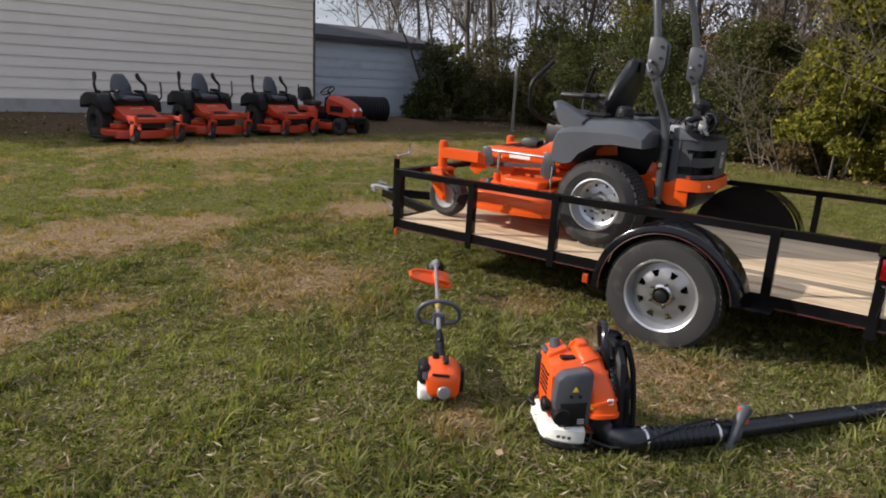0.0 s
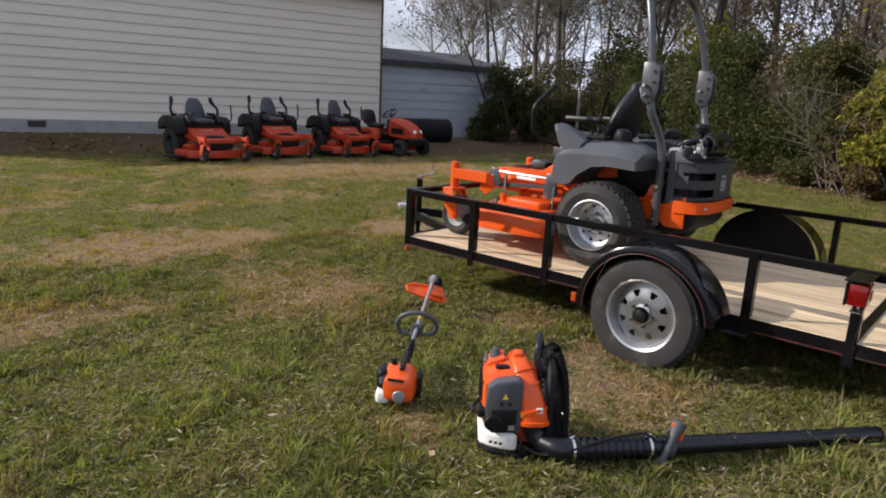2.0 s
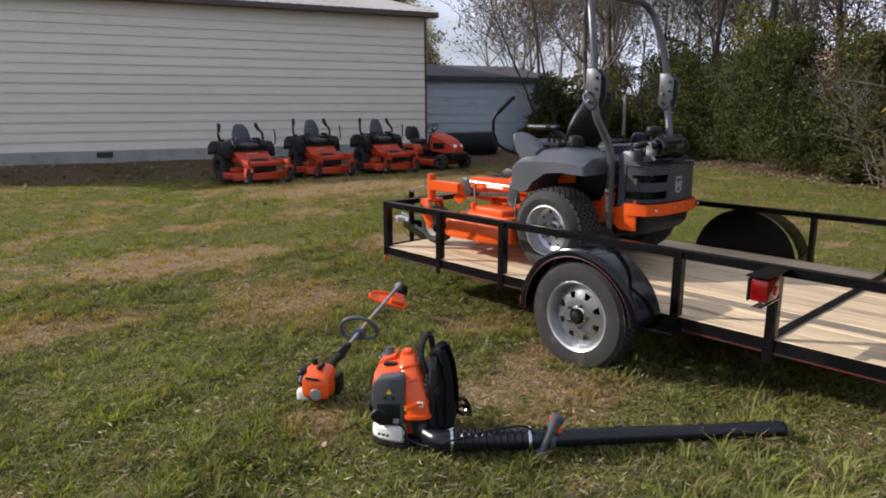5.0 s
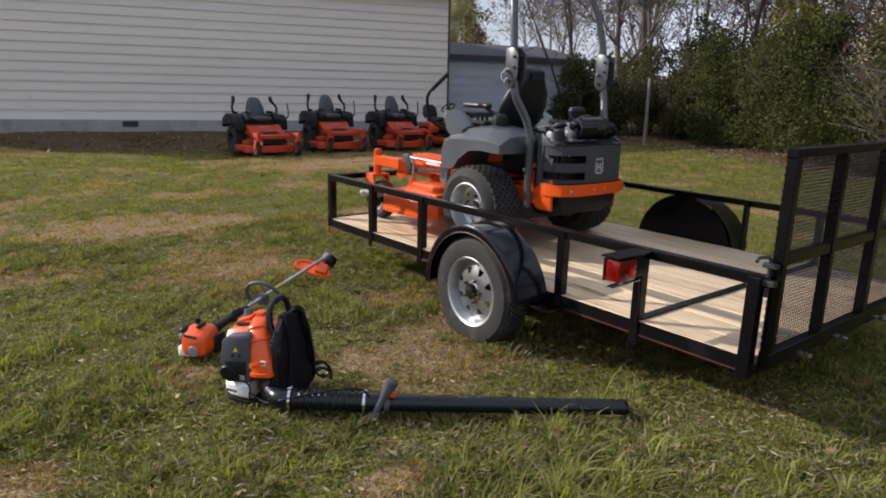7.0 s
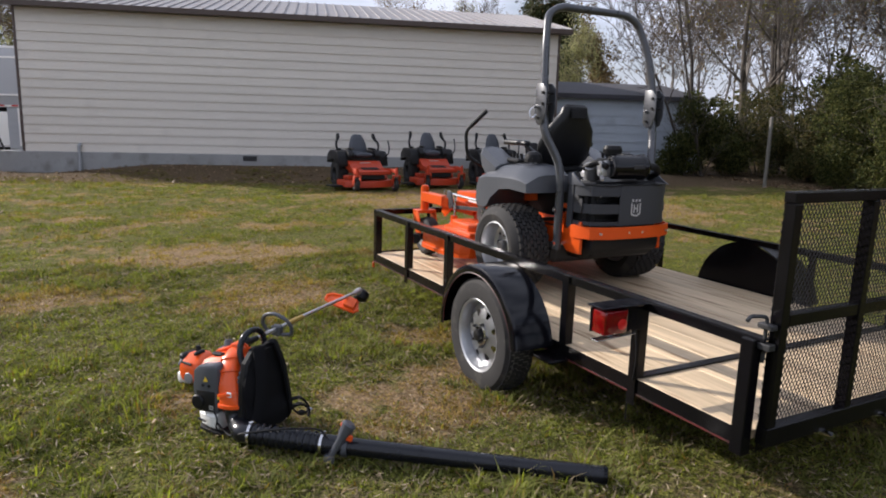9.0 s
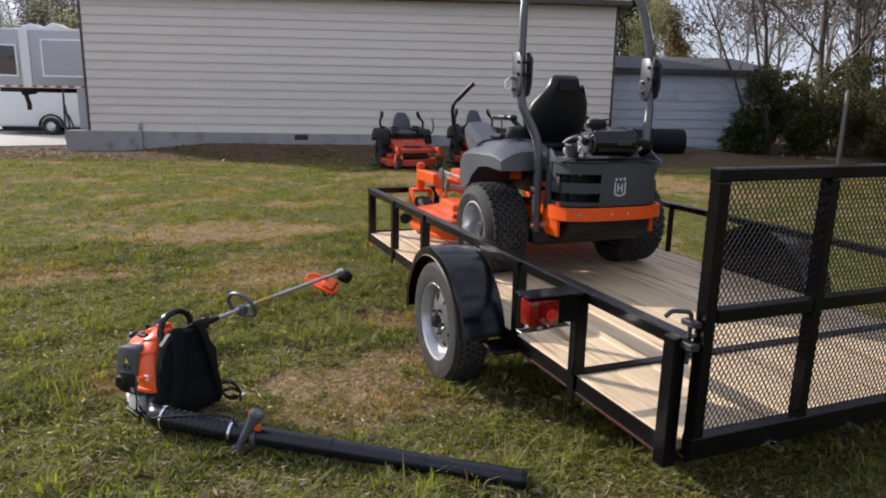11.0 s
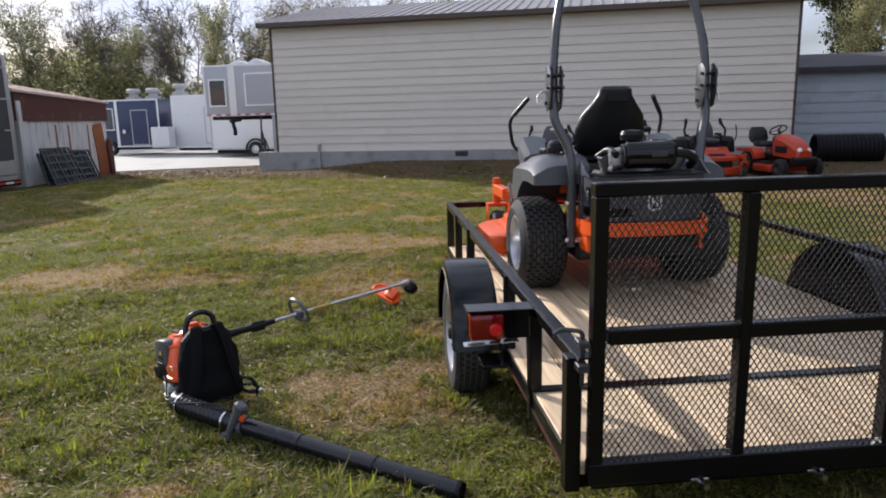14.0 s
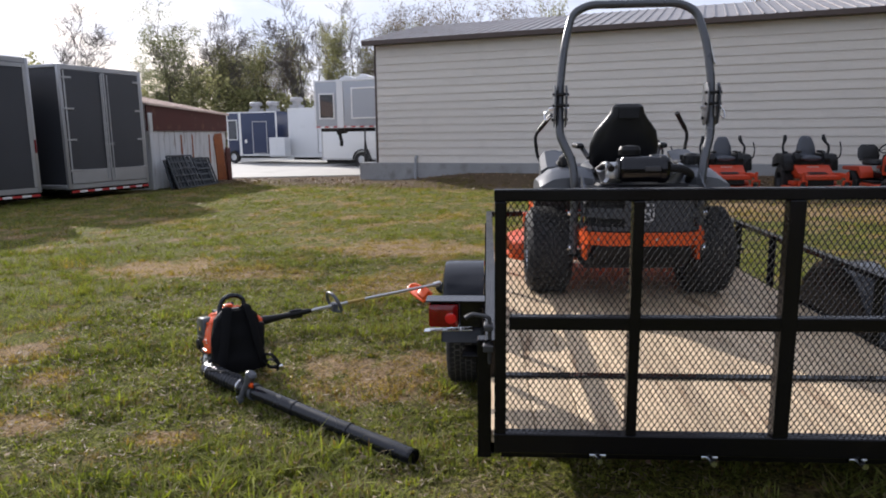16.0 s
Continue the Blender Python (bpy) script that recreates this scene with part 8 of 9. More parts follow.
def limb_mesh(name, pieces, material, parent, sides=4, rmin=0.004):
    n = len(pieces)
    P0 = np.array([tuple(a[0]) for a in pieces])
    P1 = np.array([tuple(a[1]) for a in pieces])
    R0 = np.maximum(np.array([a[2] for a in pieces]), rmin)[:, None]
    R1 = np.maximum(np.array([a[3] for a in pieces]), rmin)[:, None]
    D = P1 - P0
    D /= np.linalg.norm(D, axis=1, keepdims=True) + 1e-9
    up = np.where(np.abs(D[:, 2:3]) < 0.9, np.array([[0, 0, 1.0]]), np.array([[1.0, 0, 0]]))
    A = np.cross(D, up)
    A /= np.linalg.norm(A, axis=1, keepdims=True)
    B = np.cross(A, D)
    co = np.zeros((n, 2 * sides, 3))
    for k in range(sides):
        v = math.cos(2 * math.pi * k / sides) * A + math.sin(2 * math.pi * k / sides) * B
        co[:, k] = P0 + v * R0
        co[:, sides + k] = P1 + v * R1
    base = (np.arange(n) * 2 * sides)[:, None]
    q = np.concatenate([base + np.array([[k, (k + 1) % sides, sides + (k + 1) % sides, sides + k]]) for k in range(sides)], 0)
    return sheet(name, co.reshape(-1, 3), q, material, parent)


def leaf_mesh(name, centres, size, rs, material, parent, jitter=0.0, long=1.7):
    """Small pointed leaves, one quad each, at the given places."""
    n = len(centres)
    c = np.asarray(centres, float) + rs.normal(0, 1, (n, 3)) * jitter
    a = rs.normal(0, 1, (n, 3))
    a /= np.linalg.norm(a, axis=1, keepdims=True)
    b = np.cross(a, rs.normal(0, 1, (n, 3)))
    b /= np.linalg.norm(b, axis=1, keepdims=True) + 1e-9
    s = size * rs.uniform(0.55, 1.35, (n, 1))
    co = np.stack([c - a * s * long / 2, c + b * s / 2, c + a * s * long / 2, c - b * s / 2], 1)
    q = np.arange(n * 4).reshape(n, 4)
    return sheet(name, co.reshape(-1, 3), q, material, parent)


def blob_points(rs, blobs, n, inner=0.35):
    """Places in the outer shell of overlapping uneven lumps."""
    vol = np.array([b[3] * b[4] * b[5] for b in blobs]) ** 0.8
    pick = rs.choice(len(blobs), n, p=vol / vol.sum())
    B = np.array(blobs)[pick]
    d = rs.normal(0, 1, (n, 3))
    d /= np.linalg.norm(d, axis=1, keepdims=True)
    rad = inner + (1.08 - inner) * rs.uniform(0, 1, (n, 1)) ** 0.45
    lump = 1 + 0.16 * np.sin(5 * d[:, :1] + B[:, :1]) * np.cos(6 * d[:, 1:2] + B[:, 1:2]) + 0.12 * np.sin(11 * d[:, 2:3] + 3 * B[:, 2:3])
    return B[:, :3] + d * B[:, 3:6] * rad * lump


def shrub(x, y, w, h, seed, leaves, n, size, label, lumps=26, low=0.0, name="bush", category="bush", group="hedge bushes"):
    rg, rs = random.Random(seed), np.random.RandomState(seed)
    z = land_z(x, y)
    S = thing(name, pose(x, y, z, 0, 0, 0), label, category, group)
    out, tips = [], []
    for k in range(5):
        a = 2 * math.pi * k / 5 + rg.uniform(0, 1)
        d = Vector((0.45 * math.cos(a), 0.45 * math.sin(a), 1)).normalized()
        grow(rg, Vector((0.15 * math.cos(a), 0.15 * math.sin(a), -0.1)), d, h * 0.50, 0.024, 2, out, tips, 0.55)
    limb_mesh("branchwork", out, M_BARK, S, 4)
    blobs = []
    for k in range(lumps):
        t = rg.random()
        zz = h * (low + 0.08 + (0.84 - low) * t)
        rr = w * (0.72 - 0.36 * t) * math.sqrt(rg.random())
        a = rg.uniform(0, 2 * math.pi)
        s = w * rg.uniform(0.16, 0.36) * (1 - 0.30 * t)
        blobs.append((rr * math.cos(a), rr * math.sin(a), zz, s, s, s * rg.uniform(0.7, 1.1)))
    pts = blob_points(rs, blobs, n)
    pts[:, 2] = np.maximum(pts[:, 2], rs.uniform(0.02, 0.3, n))
    leaf_mesh("foliage", pts, size * 0.80, rs, leaves, S, long=2.7)
    return S


def tree(x, y, h, seed, bark, leaves, n, size, label, spread=0.55, trunk=0.5, depth=4, r=None, name="tree", group="trees behind the hedge", m=None, jitter=0.16, rmin=0.006, lean=(0.0, 0.0), rise=0.12, limb=1.0):
    rg, rs = random.Random(seed), np.random.RandomState(seed)
    z = land_z(x, y)
    S = thing(name, m or pose(x, y, z, 0, 0, 0 if lean[0] else rg.uniform(0, 360)), label, "tree", group)
    out, tips = [], []
    r = r or h * 0.014
    p, d = Vector((0, 0, -0.2)), Vector((lean[0] + rg.gauss(0, 0.05), lean[1] + rg.gauss(0, 0.05), 1)).normalized()
    trunk_pieces = []
    steps = 7
    for k in range(steps):
        d = (d + Vector((rg.gauss(0, 0.05), rg.gauss(0, 0.05), 0.05))).normalized()
        q = p + d * (h * 0.72 / steps)
        r1 = r * 0.88
        trunk_pieces.append((p, q, r, r1))
        if (k + 1) / steps >= trunk:
            for _ in range(rg.randint(1, 3)):
                a = rg.uniform(0, 2 * math.pi)
                nd = (d * 0.55 + Vector((math.cos(a), math.sin(a), 0.25)) * spread).normalized()
                grow(rg, q, nd, h * rg.uniform(0.16, 0.28) * limb, r1 * rg.uniform(0.35, 0.55), depth - 1, out, tips, spread, rise=rise)
        p, r = q, r1
    grow(rg, p, d, h * 0.25, r * 0.8, depth - 1, out, tips, spread)
    limb_mesh("trunk", trunk_pieces, bark, S, 8)
    limb_mesh("branchwork", out, bark, S, 3 if depth > 3 else 4, rmin)
    if leaves is not None:
        T = np.array([tuple(t) for t in tips])
        idx = rs.randint(0, len(T), n)
        leaf_mesh("crown", T[idx], size, rs, leaves, S, jitter)
    return S


# shrubs along the edge of the lawn
EV = "dense dark evergreen bush at the lawn's edge"
shrub(-6.6, 19.0, 2.5, 3.5, 11, L_EVERGREEN, 42000, 0.040, EV, lumps=44)
shrub(-4.2, 18.4, 2.3, 3.3, 12, L_EVERGREEN, 38000, 0.040, EV, lumps=44)
shrub(-8.9, 19.9, 2.1, 3.3, 13, L_EVERGREEN, 34000, 0.040, EV, lumps=40)
shrub(-1.9, 17.6, 2.2, 3.3, 14, L_DARK, 32000, 0.048, "tangled dark shrub with brown twigs at the lawn's edge")
shrub(-11.6, 21.6, 1.8, 3.0, 15, L_DARK, 19125, 0.045, "dark leafy shrub beside the fence post")
shrub(-14.0, 22.0, 2.0, 3.1, 16, L_DARK, 21250, 0.045, "dark green shrub near the blue shed")
shrub(-14.5, 19.7, 1.7, 3.0, 17, L_EVERGREEN, 26000, 0.044, "dense green shrub beside the blue shed")
shrub(-12.6, 24.2, 2.4, 4.4, 18, L_EVERGREEN, 13000, 0.064, EV)
YG = "tall yellow-green autumn shrub"
shrub(-2.9, 15.6, 1.5, 3.0, 26, L_DARK, 34000, 0.045, "tangled dark shrub with brown twigs at the lawn's edge")
shrub(-1.5, 14.5, 1.5, 4.2, 19, L_YELLOW, 34000, 0.052, YG, lumps=40)
shrub(-2.3, 14.7, 1.0, 2.3, 27, L_BROWN, 14000, 0.036, "low shrub of brown twigs and leaves")
shrub(0.2, 14.0, 1.9, 5.0, 20, L_YELLOW, 34000, 0.054, YG, lumps=44)
shrub(2.6, 14.0, 2.0, 5.0, 21, L_YELLOW, 9000, 0.085, YG)
shrub(1.6, 17.5, 2.6, 5.5, 22, L_DARK, 12000, 0.072, "tall dark shrub behind the hedge")
shrub(-5.5, 22.5, 2.6, 4.6, 23, L_BROWN, 12000, 0.072, "russet-leaved shrub behind the hedge")
shrub(-1.5, 21.0, 2.8, 5.2, 24, L_BROWN, 13000, 0.072, "russet-leaved shrub behind the hedge")
shrub(-9.6, 24.0, 2.4, 5.0, 25, L_YELLOW, 8500, 0.063, "thin yellowing shrub behind the hedge")

# trees behind it
tree(-1.0, 15.4, 8.0, 31, M_BARK_PALE, L_YELLOW, 15000, 0.060, "slender tree with yellow-green leaves", trunk=0.35, r=0.07)
tree(3.6, 15.2, 8.0, 32, M_BARK, L_YELLOW, 11000, 0.065, "slender tree with yellow-green leaves", trunk=0.35)
tree(-1.6, 23.5, 10.0, 33, M_BARK, L_BROWN, 26000, 0.052, "tall tree holding russet leaves", trunk=0.3, jitter=0.30)
tree(-4.6, 26.0, 11.0, 34, M_BARK, L_BROWN, 26000, 0.052, "tall tree holding russet leaves", trunk=0.35, jitter=0.30)
tree(-7.8, 27.0, 11.0, 35, M_BARK_DARK, L_BROWN, 9000, 0.050, "tall half-bare tree with brown leaves", trunk=0.35, r=0.16, jitter=0.22)
tree(-9.5, 24.2, 12.0, 38, M_BARK_DARK, L_BROWN, 9000, 0.048, "tall dark-trunked tree with brown leaves", trunk=0.4, r=0.20, jitter=0.22)
tree(-12.0, 25.5, 11.0, 36, M_BARK_DARK, L_YELLOW, 3000, 0.045, "tall tree with sparse yellow leaves", trunk=0.3, r=0.13)
tree(-15.6, 23.1, 11.0, 37, M_BARK, L_YELLOW, 3000, 0.045, "tall tree with sparse yellow leaves", trunk=0.25, r=0.15)
tree(-15.4, 24.6, 12.0, 39, M_BARK_DARK, None, 0, 0, "tall dark-trunked bare tree", trunk=0.45, r=0.16)
tree(-18.3, 23.4, 11.0, 40, M_BARK_DARK, None, 0, 0, "tall dark-trunked bare tree", trunk=0.5, r=0.10)
tree(-71.5, 54.6, 19.0, 47, M_BARK_DARK, L_NEEDLE, 22000, 0.22, "dark green pine behind the sheds", trunk=0.12, depth=3, spread=0.50, jitter=0.5, limb=0.62)
tree(-79.4, 69.0, 16.5, 48, M_BARK, L_GOLD, 14000, 0.20, "golden-brown tree behind the blue shed", trunk=0.2, depth=3, spread=0.46, jitter=0.4, limb=0.62)
tree(-4.4, 22.8, 9.5, 49, M_BARK_DARK, L_GOLD, 20000, 0.050, "tall dark-trunked tree with golden-brown leaves", trunk=0.42, r=0.15, jitter=0.26)
BARE = "bare grey autumn tree with fine twigs"
tree(-14.6, 19.3, 8.5, 41, M_BARK_DARK, None, 0, 0, "slim bare tree leaning beside the blue shed", trunk=0.40, r=0.055, lean=(-0.30, -0.27))
tree(-14.2, 19.6, 9.5, 42, M_BARK_DARK, None, 0, 0, "slim bare tree leaning beside the blue shed", trunk=0.45, r=0.060, lean=(-0.16, -0.14))
tree(-15.2, 24.6, 9.5, 43, M_BARK_TWIG, None, 0, 0, BARE, r=0.11, rmin=0.007)
bare1 = tree(-18.5, 28.5, 10.5, 44, M_BARK_TWIG, None, 0, 0, BARE, r=0.13, rmin=0.008)
bare2 = tree(-10.5, 29.5, 12.0, 45, M_BARK_TWIG, None, 0, 0, BARE, r=0.15, rmin=0.009)
bare3 = tree(-6.5, 29.0, 11.5, 46, M_BARK_TWIG, None, 0, 0, BARE, r=0.14, rmin=0.009)
for i, (src, x, y, k) in enumerate(((bare1, -22.5, 34, 1.0), (bare2, -15.5, 33, 0.95), (bare3, -19.5, 38, 1.1), (bare2, -4.0, 33, 0.95), (bare3, -1.0, 29.5, 0.9), (bare1, 1.5, 26, 0.85),
                                    (bare3, -30, 36, 0.9), (bare2, -8.5, 41, 1.2), (bare3, -16, 44, 1.2), (bare2, 3.5, 22, 0.8))):
    copy_thing(src, pose(x, y, land_z(x, y), 0, 0, 70 * i + 15) @ Matrix.Scale(k, 4))

# woods beyond the far yard
GRP = "woods beyond the yard"
OLIVE = "feathery olive-green tree at the yard's far edge"
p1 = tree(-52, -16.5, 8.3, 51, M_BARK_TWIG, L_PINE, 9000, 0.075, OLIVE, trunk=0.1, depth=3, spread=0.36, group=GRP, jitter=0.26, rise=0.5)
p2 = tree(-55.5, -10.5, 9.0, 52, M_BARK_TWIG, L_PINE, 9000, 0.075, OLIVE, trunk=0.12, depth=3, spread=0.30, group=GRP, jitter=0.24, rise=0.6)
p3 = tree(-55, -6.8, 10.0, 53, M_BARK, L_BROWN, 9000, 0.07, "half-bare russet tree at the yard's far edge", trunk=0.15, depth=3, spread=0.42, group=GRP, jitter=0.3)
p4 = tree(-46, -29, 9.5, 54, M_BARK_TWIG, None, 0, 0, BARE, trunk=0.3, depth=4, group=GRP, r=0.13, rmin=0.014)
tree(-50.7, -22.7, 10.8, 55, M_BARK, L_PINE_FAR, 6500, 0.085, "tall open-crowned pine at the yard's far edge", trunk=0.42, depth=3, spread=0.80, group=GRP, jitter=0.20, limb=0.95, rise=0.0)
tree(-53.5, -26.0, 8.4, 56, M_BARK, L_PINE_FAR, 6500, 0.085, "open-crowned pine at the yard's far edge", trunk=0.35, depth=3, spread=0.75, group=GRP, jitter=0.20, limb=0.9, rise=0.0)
spots = ((p1, -49.6, -20.6, 0.72), (p2, -51.0, -18.8, 0.80), (p1, -52.0, -17.4, 0.70), (p4, -50.5, -19.6, 1.0), (p2, -55.0, -25.5, 0.62), (p4, -52.0, -21.8, 0.9), (p3, -53.5, -15.2, 0.8), (p1, -57, -25.0, 0.72), (p2, -60, -20.5, 0.85), (p4, -55, -19.5, 0.95), (p2, -57, -14.5, 0.95), (p1, -57, -8.0, 0.95), (p4, -53, -12.0, 1.1), (p2, -57, -3, 1.0), (p1, -55, 2.0, 1.0), (p3, -58, 6, 1.1), (p3, -54, -3.5, 1.0),
         (p2, -50, 8, 1.0), (p3, -60, -20.5, 0.8), (p4, -40, -31.5, 1.1), (p3, -46, 20, 1.0), (p2, -42, 25, 0.9), (p1, -37, 31, 0.95), (p4, -40, 27, 1.0), (p4, -64, -26, 0.85), (p2, -70, -8, 1.15), (p3, -66, 1, 1.2), (p4, -60, -9.0, 1.15), (p4, -59, -6, 1.1), (p4, -63, -15, 1.1), (p4, -56.5, -17, 0.9), (p4, -54, -14, 0.8), (p4, -58, -23, 0.8))
for i, (src, x, y, k) in enumerate(spots):
    copy_thing(src, pose(x, y, land_z(x, y), 0, 0, 97 * i + 40) @ Matrix.Scale(k, 4))


def far_thicket():
    """The tangle of twigs and last leaves behind the hedge, too dense to count."""
    rg, rs = random.Random(71), np.random.RandomState(71)
    out, tips = [], []
    for k in range(120):
        t = k / 119
        a = radians(62 + 72 * t) + rg.uniform(-0.02, 0.02)
        d = rg.uniform(34, 52)
        x, y = d * math.cos(a) + 1, d * math.sin(a)
        p = Vector((x, y, -0.3))
        h = rg.uniform(7.0, 12.0)
        grow(rg, p, Vector((rg.gauss(0, 0.06), rg.gauss(0, 0.06), 1)).normalized(), h * 0.62, h * 0.011, 3, out, tips, 0.5, (2, 3))
    ob = limb_mesh("far_thicket", out, M_BARK_TWIG, None, 3, 0.016)
    tagged(ob, "tangled bare woods far behind the hedge", "woods", kind="stuff")
    T = np.array([tuple(t) for t in tips])
    pts = T[rs.randint(0, len(T), 60000)] + rs.normal(0, 0.35, (60000, 3))
    ob = leaf_mesh("far_foliage", pts, 0.10, rs, L_BROWN, None)
    tagged(ob, "last brown leaves in the far woods", "woods", kind="stuff")
    n = 30000
    a = np.radians(rs.uniform(60, 136, n))
    d = rs.uniform(30, 46, n)
    pts = np.stack([d * np.cos(a) + 1, d * np.sin(a), 0.1 + 2.9 * rs.uniform(0, 1, n) ** 1.3 * (0.7 + 0.4 * np.sin(9 * a) * np.sin(23 * a + 1))], 1)
    ob = leaf_mesh("undergrowth", pts, 0.17, rs, L_DARK, None)
    tagged(ob, "low dark undergrowth in the far woods", "woods", kind="stuff")


far_thicket()


def yard_edge_brush():
    """Low brush under the woods beyond the yard, too dense to count."""
    rs = np.random.RandomState(83)
    n = 60000
    a = np.radians(rs.uniform(176, 222, n))
    d = rs.uniform(50, 66, n)
    top = 5.2 + 1.6 * np.sin(14 * a) * np.sin(37 * a + 1) + 1.0 * np.sin(61 * a)
    pts = np.stack([d * np.cos(a), d * np.sin(a), 0.1 + top * rs.uniform(0, 1, n) ** 1.2], 1)
    # the brush takes the haze-lightened olive too
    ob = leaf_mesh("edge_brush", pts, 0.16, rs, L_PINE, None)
    tagged(ob, "olive brush along the yard's far edge", "woods", kind="stuff")


yard_edge_brush()

# ---- the lawn's blades and fallen leaves ----
def blades(name, x0, x1, y0, y1, per_m2, h, w, seed, keep=None, label="", simple=False):
    rs = np.random.RandomState(seed)
    tufts = int((x1 - x0) * (y1 - y0) * per_m2 / 11)
    k = rs.randint(6, 17, tufts)
    own = np.repeat(np.arange(tufts), k)
    n = len(own)
    spread = rs.uniform(0.010, 0.030, tufts)[own] * (60.0 / math.sqrt(per_m2))
    ox, oy = rs.normal(0, 1, n) * spread, rs.normal(0, 1, n) * spread
    x, y = rs.uniform(x0, x1, tufts)[own] + ox, rs.uniform(y0, y1, tufts)[own] + oy
    out = np.arctan2(oy, ox) + rs.normal(0, 0.8, n)
    hh = rs.uniform(0, 1, tufts)[own] ** 1.5
    if keep is not None:
        ok = keep(x, y)
        x, y, hh, out = x[ok], y[ok], hh[ok], out[ok]
        n = len(x)
    z = land(x, y)
    wave = 0.75 + 0.35 * np.sin(1.9 * x + 0.7) * np.sin(2.3 * y + 1.1) + 0.25 * np.sin(6.3 * x + 2.0 * y)
    H = h * rs.uniform(0.45, 1.25, n) * (0.62 + 0.9 * hh) * np.clip(wave, 0.45, 1.4)
    arid = np.zeros(n)
    for cx, cy, rx, ry in DRY:
        arid = np.maximum(arid, smooth01(1.3 - np.hypot((x - cx) / rx, (y - cy) / ry)))
    wet = np.zeros(n)
    for cx, cy, rx, ry in LUSH:
        wet = np.maximum(wet, smooth01(1.3 - np.hypot((x - cx) / rx, (y - cy) / ry)))
    clump = np.zeros(n)
    cr = np.random.RandomState(3)
    for _ in range(7):
        ca, cf = cr.uniform(0, 2 * math.pi), 2 * math.pi / cr.uniform(0.14, 0.50)
        clump += np.sin(cf * (x * math.cos(ca) + y * math.sin(ca)) + cr.uniform(0, 6)) / 2.6
    H = H * (1 - 0.42 * arid) * (1 + 0.45 * wet) * np.clip(1.0 + 0.42 * clump, 0.45, 2.0)
    a = out
    lean = H * rs.uniform(0.2, 1.9, n) ** 1.2
    dx, dy = np.cos(a), np.sin(a)
    b = a + rs.normal(math.pi / 2, 0.4, n)
    wx, wy = np.cos(b) * w / 2 * rs.uniform(0.7, 1.3, n), np.sin(b) * w / 2
    base = np.stack([x, y, z - 0.004], 1)
    side = np.stack([wx, wy, 0 * x], 1)
    mid = base + np.stack([dx * lean * 0.38, dy * lean * 0.38, H * 0.70], 1)
    tip = base + np.stack([dx * lean, dy * lean, H], 1)
    if simple:
        co = np.stack([base - side, base + side, tip * 0.75 + mid * 0.25], 1).reshape(-1, 3)
        return tagged(sheet(name, co, np.arange(n * 3).reshape(n, 3), M_BLADES), label, "grass", kind="stuff")
    co = np.stack([base - side, base + side, mid + side * 0.8, tip, mid - side * 0.8], 1).reshape(-1, 3)
    i = (np.arange(n) * 5)[:, None]
    q = i + np.array([[0, 1, 2, 4]])
    ob = sheet2(name, co, q, i + np.array([[4, 2, 3]]), M_BLADES)
    return tagged(ob, label, "grass", kind="stuff")


def sheet2(name, co, quads, tris, material):
    me = bpy.data.meshes.new(name)
    me.vertices.add(len(co))
    me.vertices.foreach_set("co", np.asarray(co, dtype=np.float32).ravel())
    nq, nt = len(quads), len(tris)
    me.loops.add(nq * 4 + nt * 3)
    me.loops.foreach_set("vertex_index", np.concatenate([quads.ravel(), tris.ravel()]).astype(np.int32))
    me.polygons.add(nq + nt)
    me.polygons.foreach_set("loop_start", np.concatenate([np.arange(nq) * 4, nq * 4 + np.arange(nt) * 3]).astype(np.int32))
    me.polygons.foreach_set("loop_total", np.concatenate([np.full(nq, 4), np.full(nt, 3)]).astype(np.int32))
    me.update(calc_edges=True)
    me.materials.append(material)
    return new(name, me)


def off_wall(x, y):
    return (x - BX) * _bd[1] - (y - BY) * _bd[0]


def near_keep(x, y):
    # none where the trailer's wheel stands or far behind the camera's side
    return ~((np.abs(x + 1.13) < 0.16) & (np.abs(y - 3.87) < 0.10))


LAWN = "short mown autumn grass, green and straw mixed"
blades("grass", -5.2, 2.4, 0.7, 5.2, 5600, 0.029, 0.0075, 1, near_keep, LAWN)
blades("grass", -5.2, 2.4, 0.7, 5.2, 1500, 0.046, 0.0085, 13, near_keep, LAWN)
blades("grass", -9.5, -5.2, -2.1, 8.5, 1700, 0.042, 0.0115, 2, None, LAWN, simple=True)
blades("grass", -5.2, 0.2, 5.2, 10.5, 1300, 0.046, 0.0105, 3, None, LAWN, simple=True)
blades("grass", -5.2, 0.6, -2.5, 0.7, 1900, 0.058, 0.009, 4, None, LAWN, simple=True)
blades("grass", -17.5, -9.5, -2.0, 13.0, 850, 0.042, 0.014, 5, lambda x, y: off_wall(x, y) > 1.5 + 0.7 * np.sin(2 * y) + 0.5 * np.sin(5.3 * y + x), LAWN, simple=True)
blades("grass", -9.5, 4.0, 10.5, 17.5, 560, 0.065, 0.012, 6, lambda x, y: 0.42 * x + 0.91 * y < 12.4, LAWN, simple=True)
blades("grass", -9.5, -5.2, 8.5, 10.5, 900, 0.044, 0.012, 11, None, LAWN, simple=True)
blades("grass", -19.5, -3.5, -9.0, -2.0, 480, 0.060, 0.012, 12, lambda x, y: ~((x < -13.5) & (y < -5.3)) & (x > -18.4 + 0.5 * np.sin(2.1 * y) + 0.3 * np.sin(5.7 * y)), LAWN, simple=True)

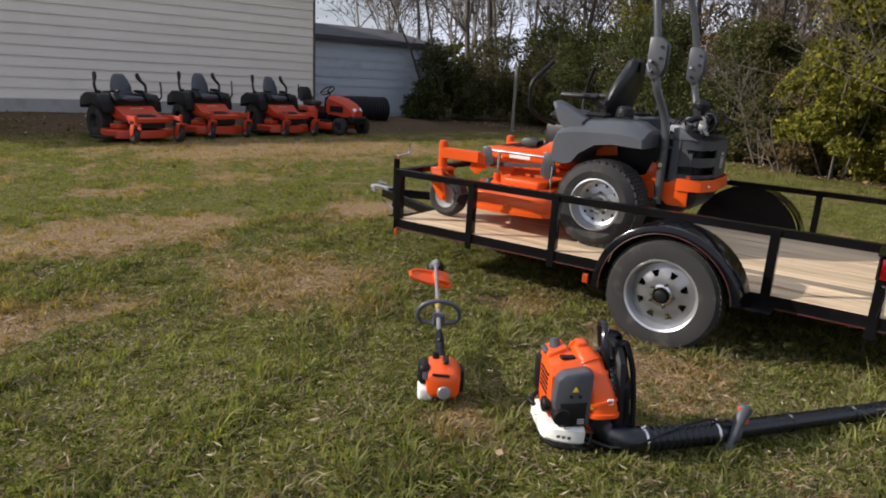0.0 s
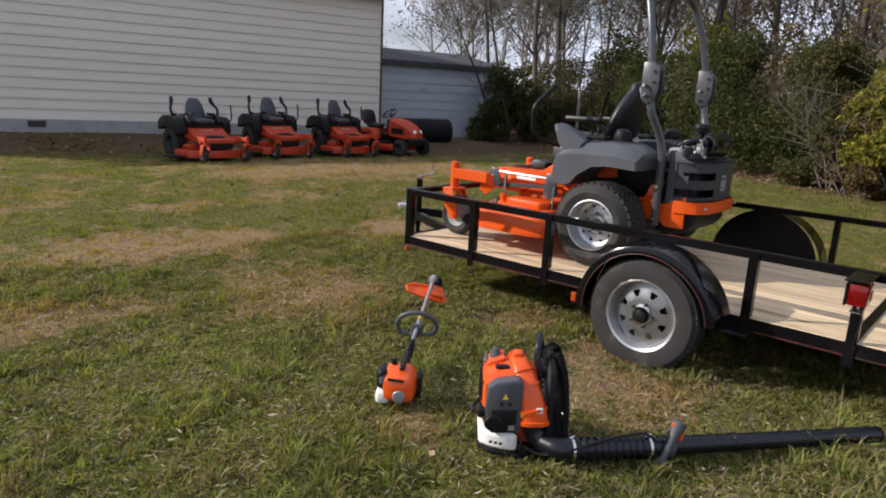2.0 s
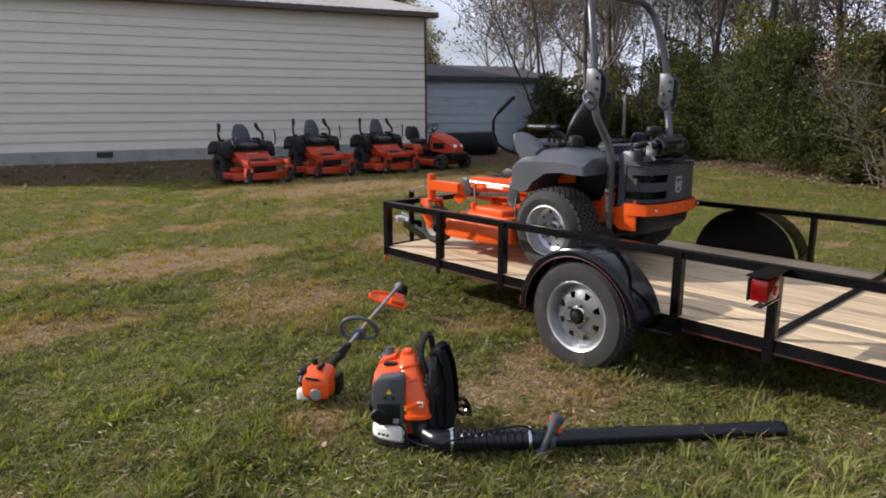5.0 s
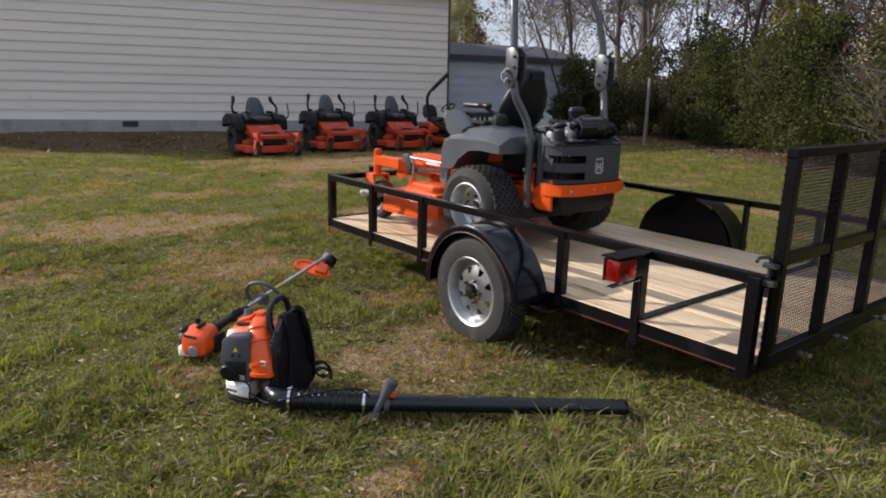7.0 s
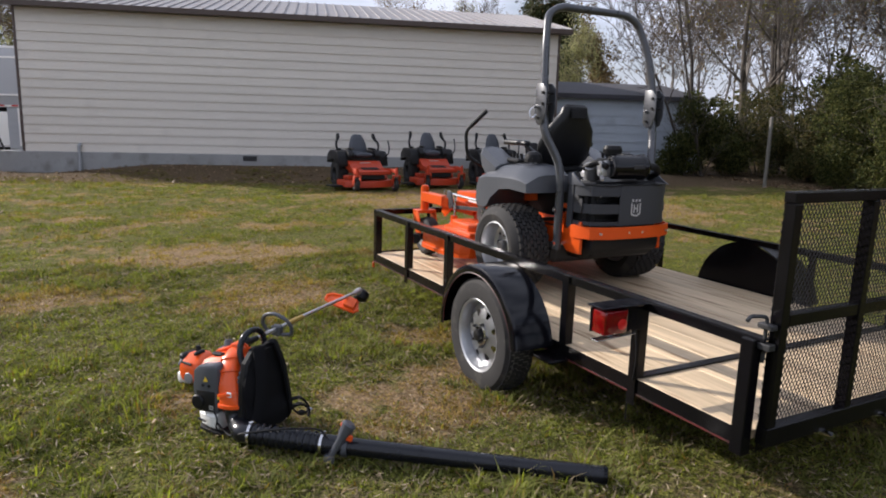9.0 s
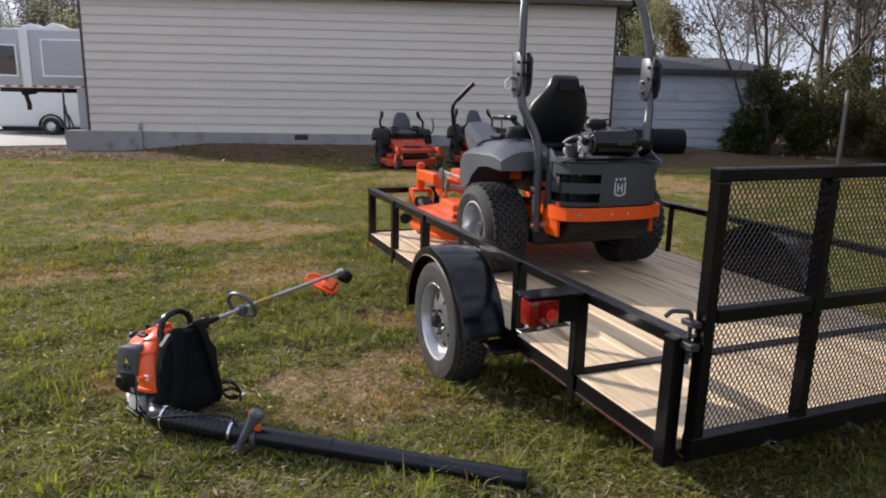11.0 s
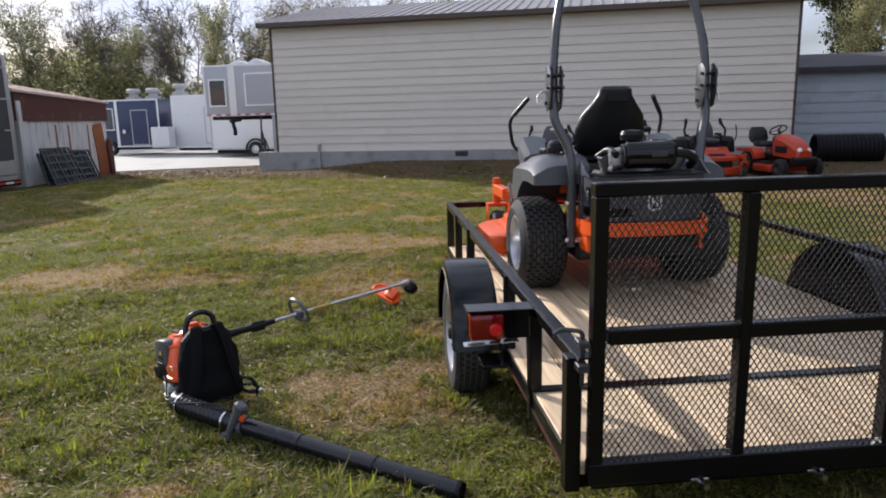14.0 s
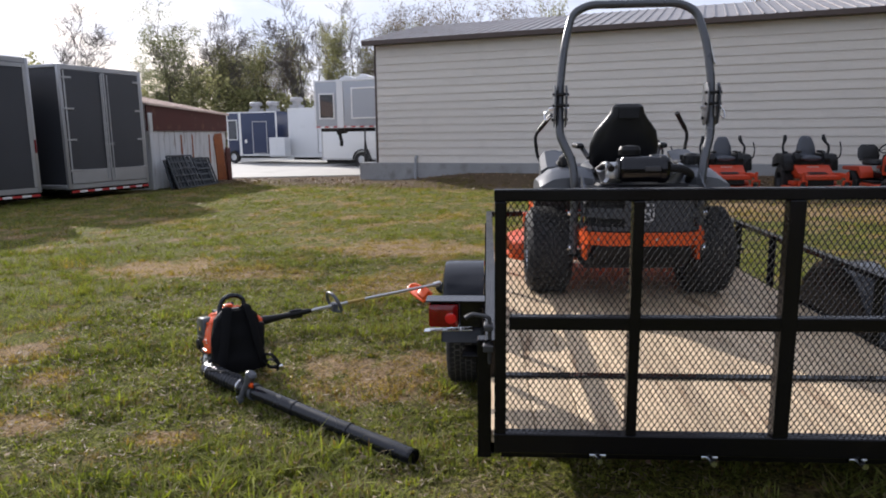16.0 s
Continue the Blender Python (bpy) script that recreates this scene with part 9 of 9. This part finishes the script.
SPARSE = "short lawn grass beyond the trailer, green and straw mixed"
blades("grass", 0.6, 7.0, -6.0, 0.7, 420, 0.050, 0.017, 14, None, SPARSE, simple=True)
blades("grass", 2.4, 7.0, 0.7, 5.2, 480, 0.048, 0.016, 15, None, SPARSE, simple=True)
blades("grass", 0.2, 7.0, 5.2, 10.5, 420, 0.050, 0.017, 16, None, SPARSE, simple=True)
blades("grass", -5.2, 0.6, -7.0, -2.5, 420, 0.050, 0.017, 17, None, SPARSE, simple=True)

L_LITTER = leaf_material("dry_fallen_leaves", (0.09, 0.055, 0.028), (0.19, 0.120, 0.065), (0.36, 0.26, 0.17), 0.15)


def litter(name, x0, x1, y0, y1, n, size, seed, keep=None):
    rs = np.random.RandomState(seed)
    x, y = rs.uniform(x0, x1, n), rs.uniform(y0, y1, n)
    if keep is not None:
        ok = keep(x, y)
        x, y = x[ok], y[ok]
        n = len(x)
    c = np.stack([x, y, land(x, y) + rs.uniform(0.010, 0.04, n)], 1)
    a = rs.uniform(0, 2 * math.pi, n)
    u = np.stack([np.cos(a), np.sin(a), rs.normal(0, 0.35, n)], 1)
    v = np.stack([-np.sin(a), np.cos(a), rs.normal(0, 0.35, n)], 1)
    s = size * rs.uniform(0.5, 1.3, (n, 1))
    co = np.stack([c - u * s * 0.7, c - u * s * 0.15 + v * s * 0.45, c + u * s * 0.7 + np.array([0, 0, 0.01]), c - u * s * 0.1 - v * s * 0.4], 1)
    ob = sheet(name, co.reshape(-1, 3), np.arange(n * 4).reshape(n, 4), L_LITTER)
    return tagged(ob, "scattered dry fallen leaves on the lawn", "leaves", kind="stuff")


def thatch(x0, x1, y0, y1, n, seed):
    """Dead stalks and clippings lying loose on the lawn."""
    rs = np.random.RandomState(seed)
    x, y = rs.uniform(x0, x1, n), rs.uniform(y0, y1, n)
    c = np.stack([x, y, land(x, y) + rs.uniform(0.012, 0.040, n)], 1)
    a = rs.uniform(0, 2 * math.pi, n)
    u = np.stack([np.cos(a), np.sin(a), rs.normal(0, 0.30, n)], 1) * rs.uniform(0.010, 0.032, (n, 1))
    v = np.stack([-np.sin(a), np.cos(a), rs.normal(0, 0.5, n)], 1) * rs.uniform(0.0012, 0.0036, (n, 1))
    co = np.stack([c - u, c + v, c + u + np.array([0, 0, 0.003]), c - v], 1)
    ob = sheet("thatch", co.reshape(-1, 3), np.arange(n * 4).reshape(n, 4), L_THATCH)
    return tagged(ob, "loose dead stalks and clippings on the lawn", "clippings", kind="stuff")


L_THATCH = leaf_material("dead_stalks", (0.10, 0.070, 0.040), (0.19, 0.145, 0.088), (0.42, 0.34, 0.23), 0.15)
thatch(-5.2, 2.4, 0.7, 5.0, 26000, 91)
thatch(-9.5, -5.2, -2.1, 8.5, 9000, 92)
litter("fallen_leaves", -5.0, 2.4, 0.6, 5.5, 230, 0.026, 7)
litter("fallen_leaves", -17, -5.0, -4, 12, 700, 0.042, 8)
litter("fallen_leaves", -18.5, -12, -2.5, 15, 2600, 0.06, 9, lambda x, y: (off_wall(x, y) < 3.4) & (off_wall(x, y) > 0.2))
litter("fallen_leaves", -16, 4, 12.0, 20, 9000, 0.06, 10, lambda x, y: 0.42 * x + 0.91 * y > 12.0)
litter("fallen_leaves", -20.2, -17.6, -5.2, -0.4, 900, 0.06, 21)
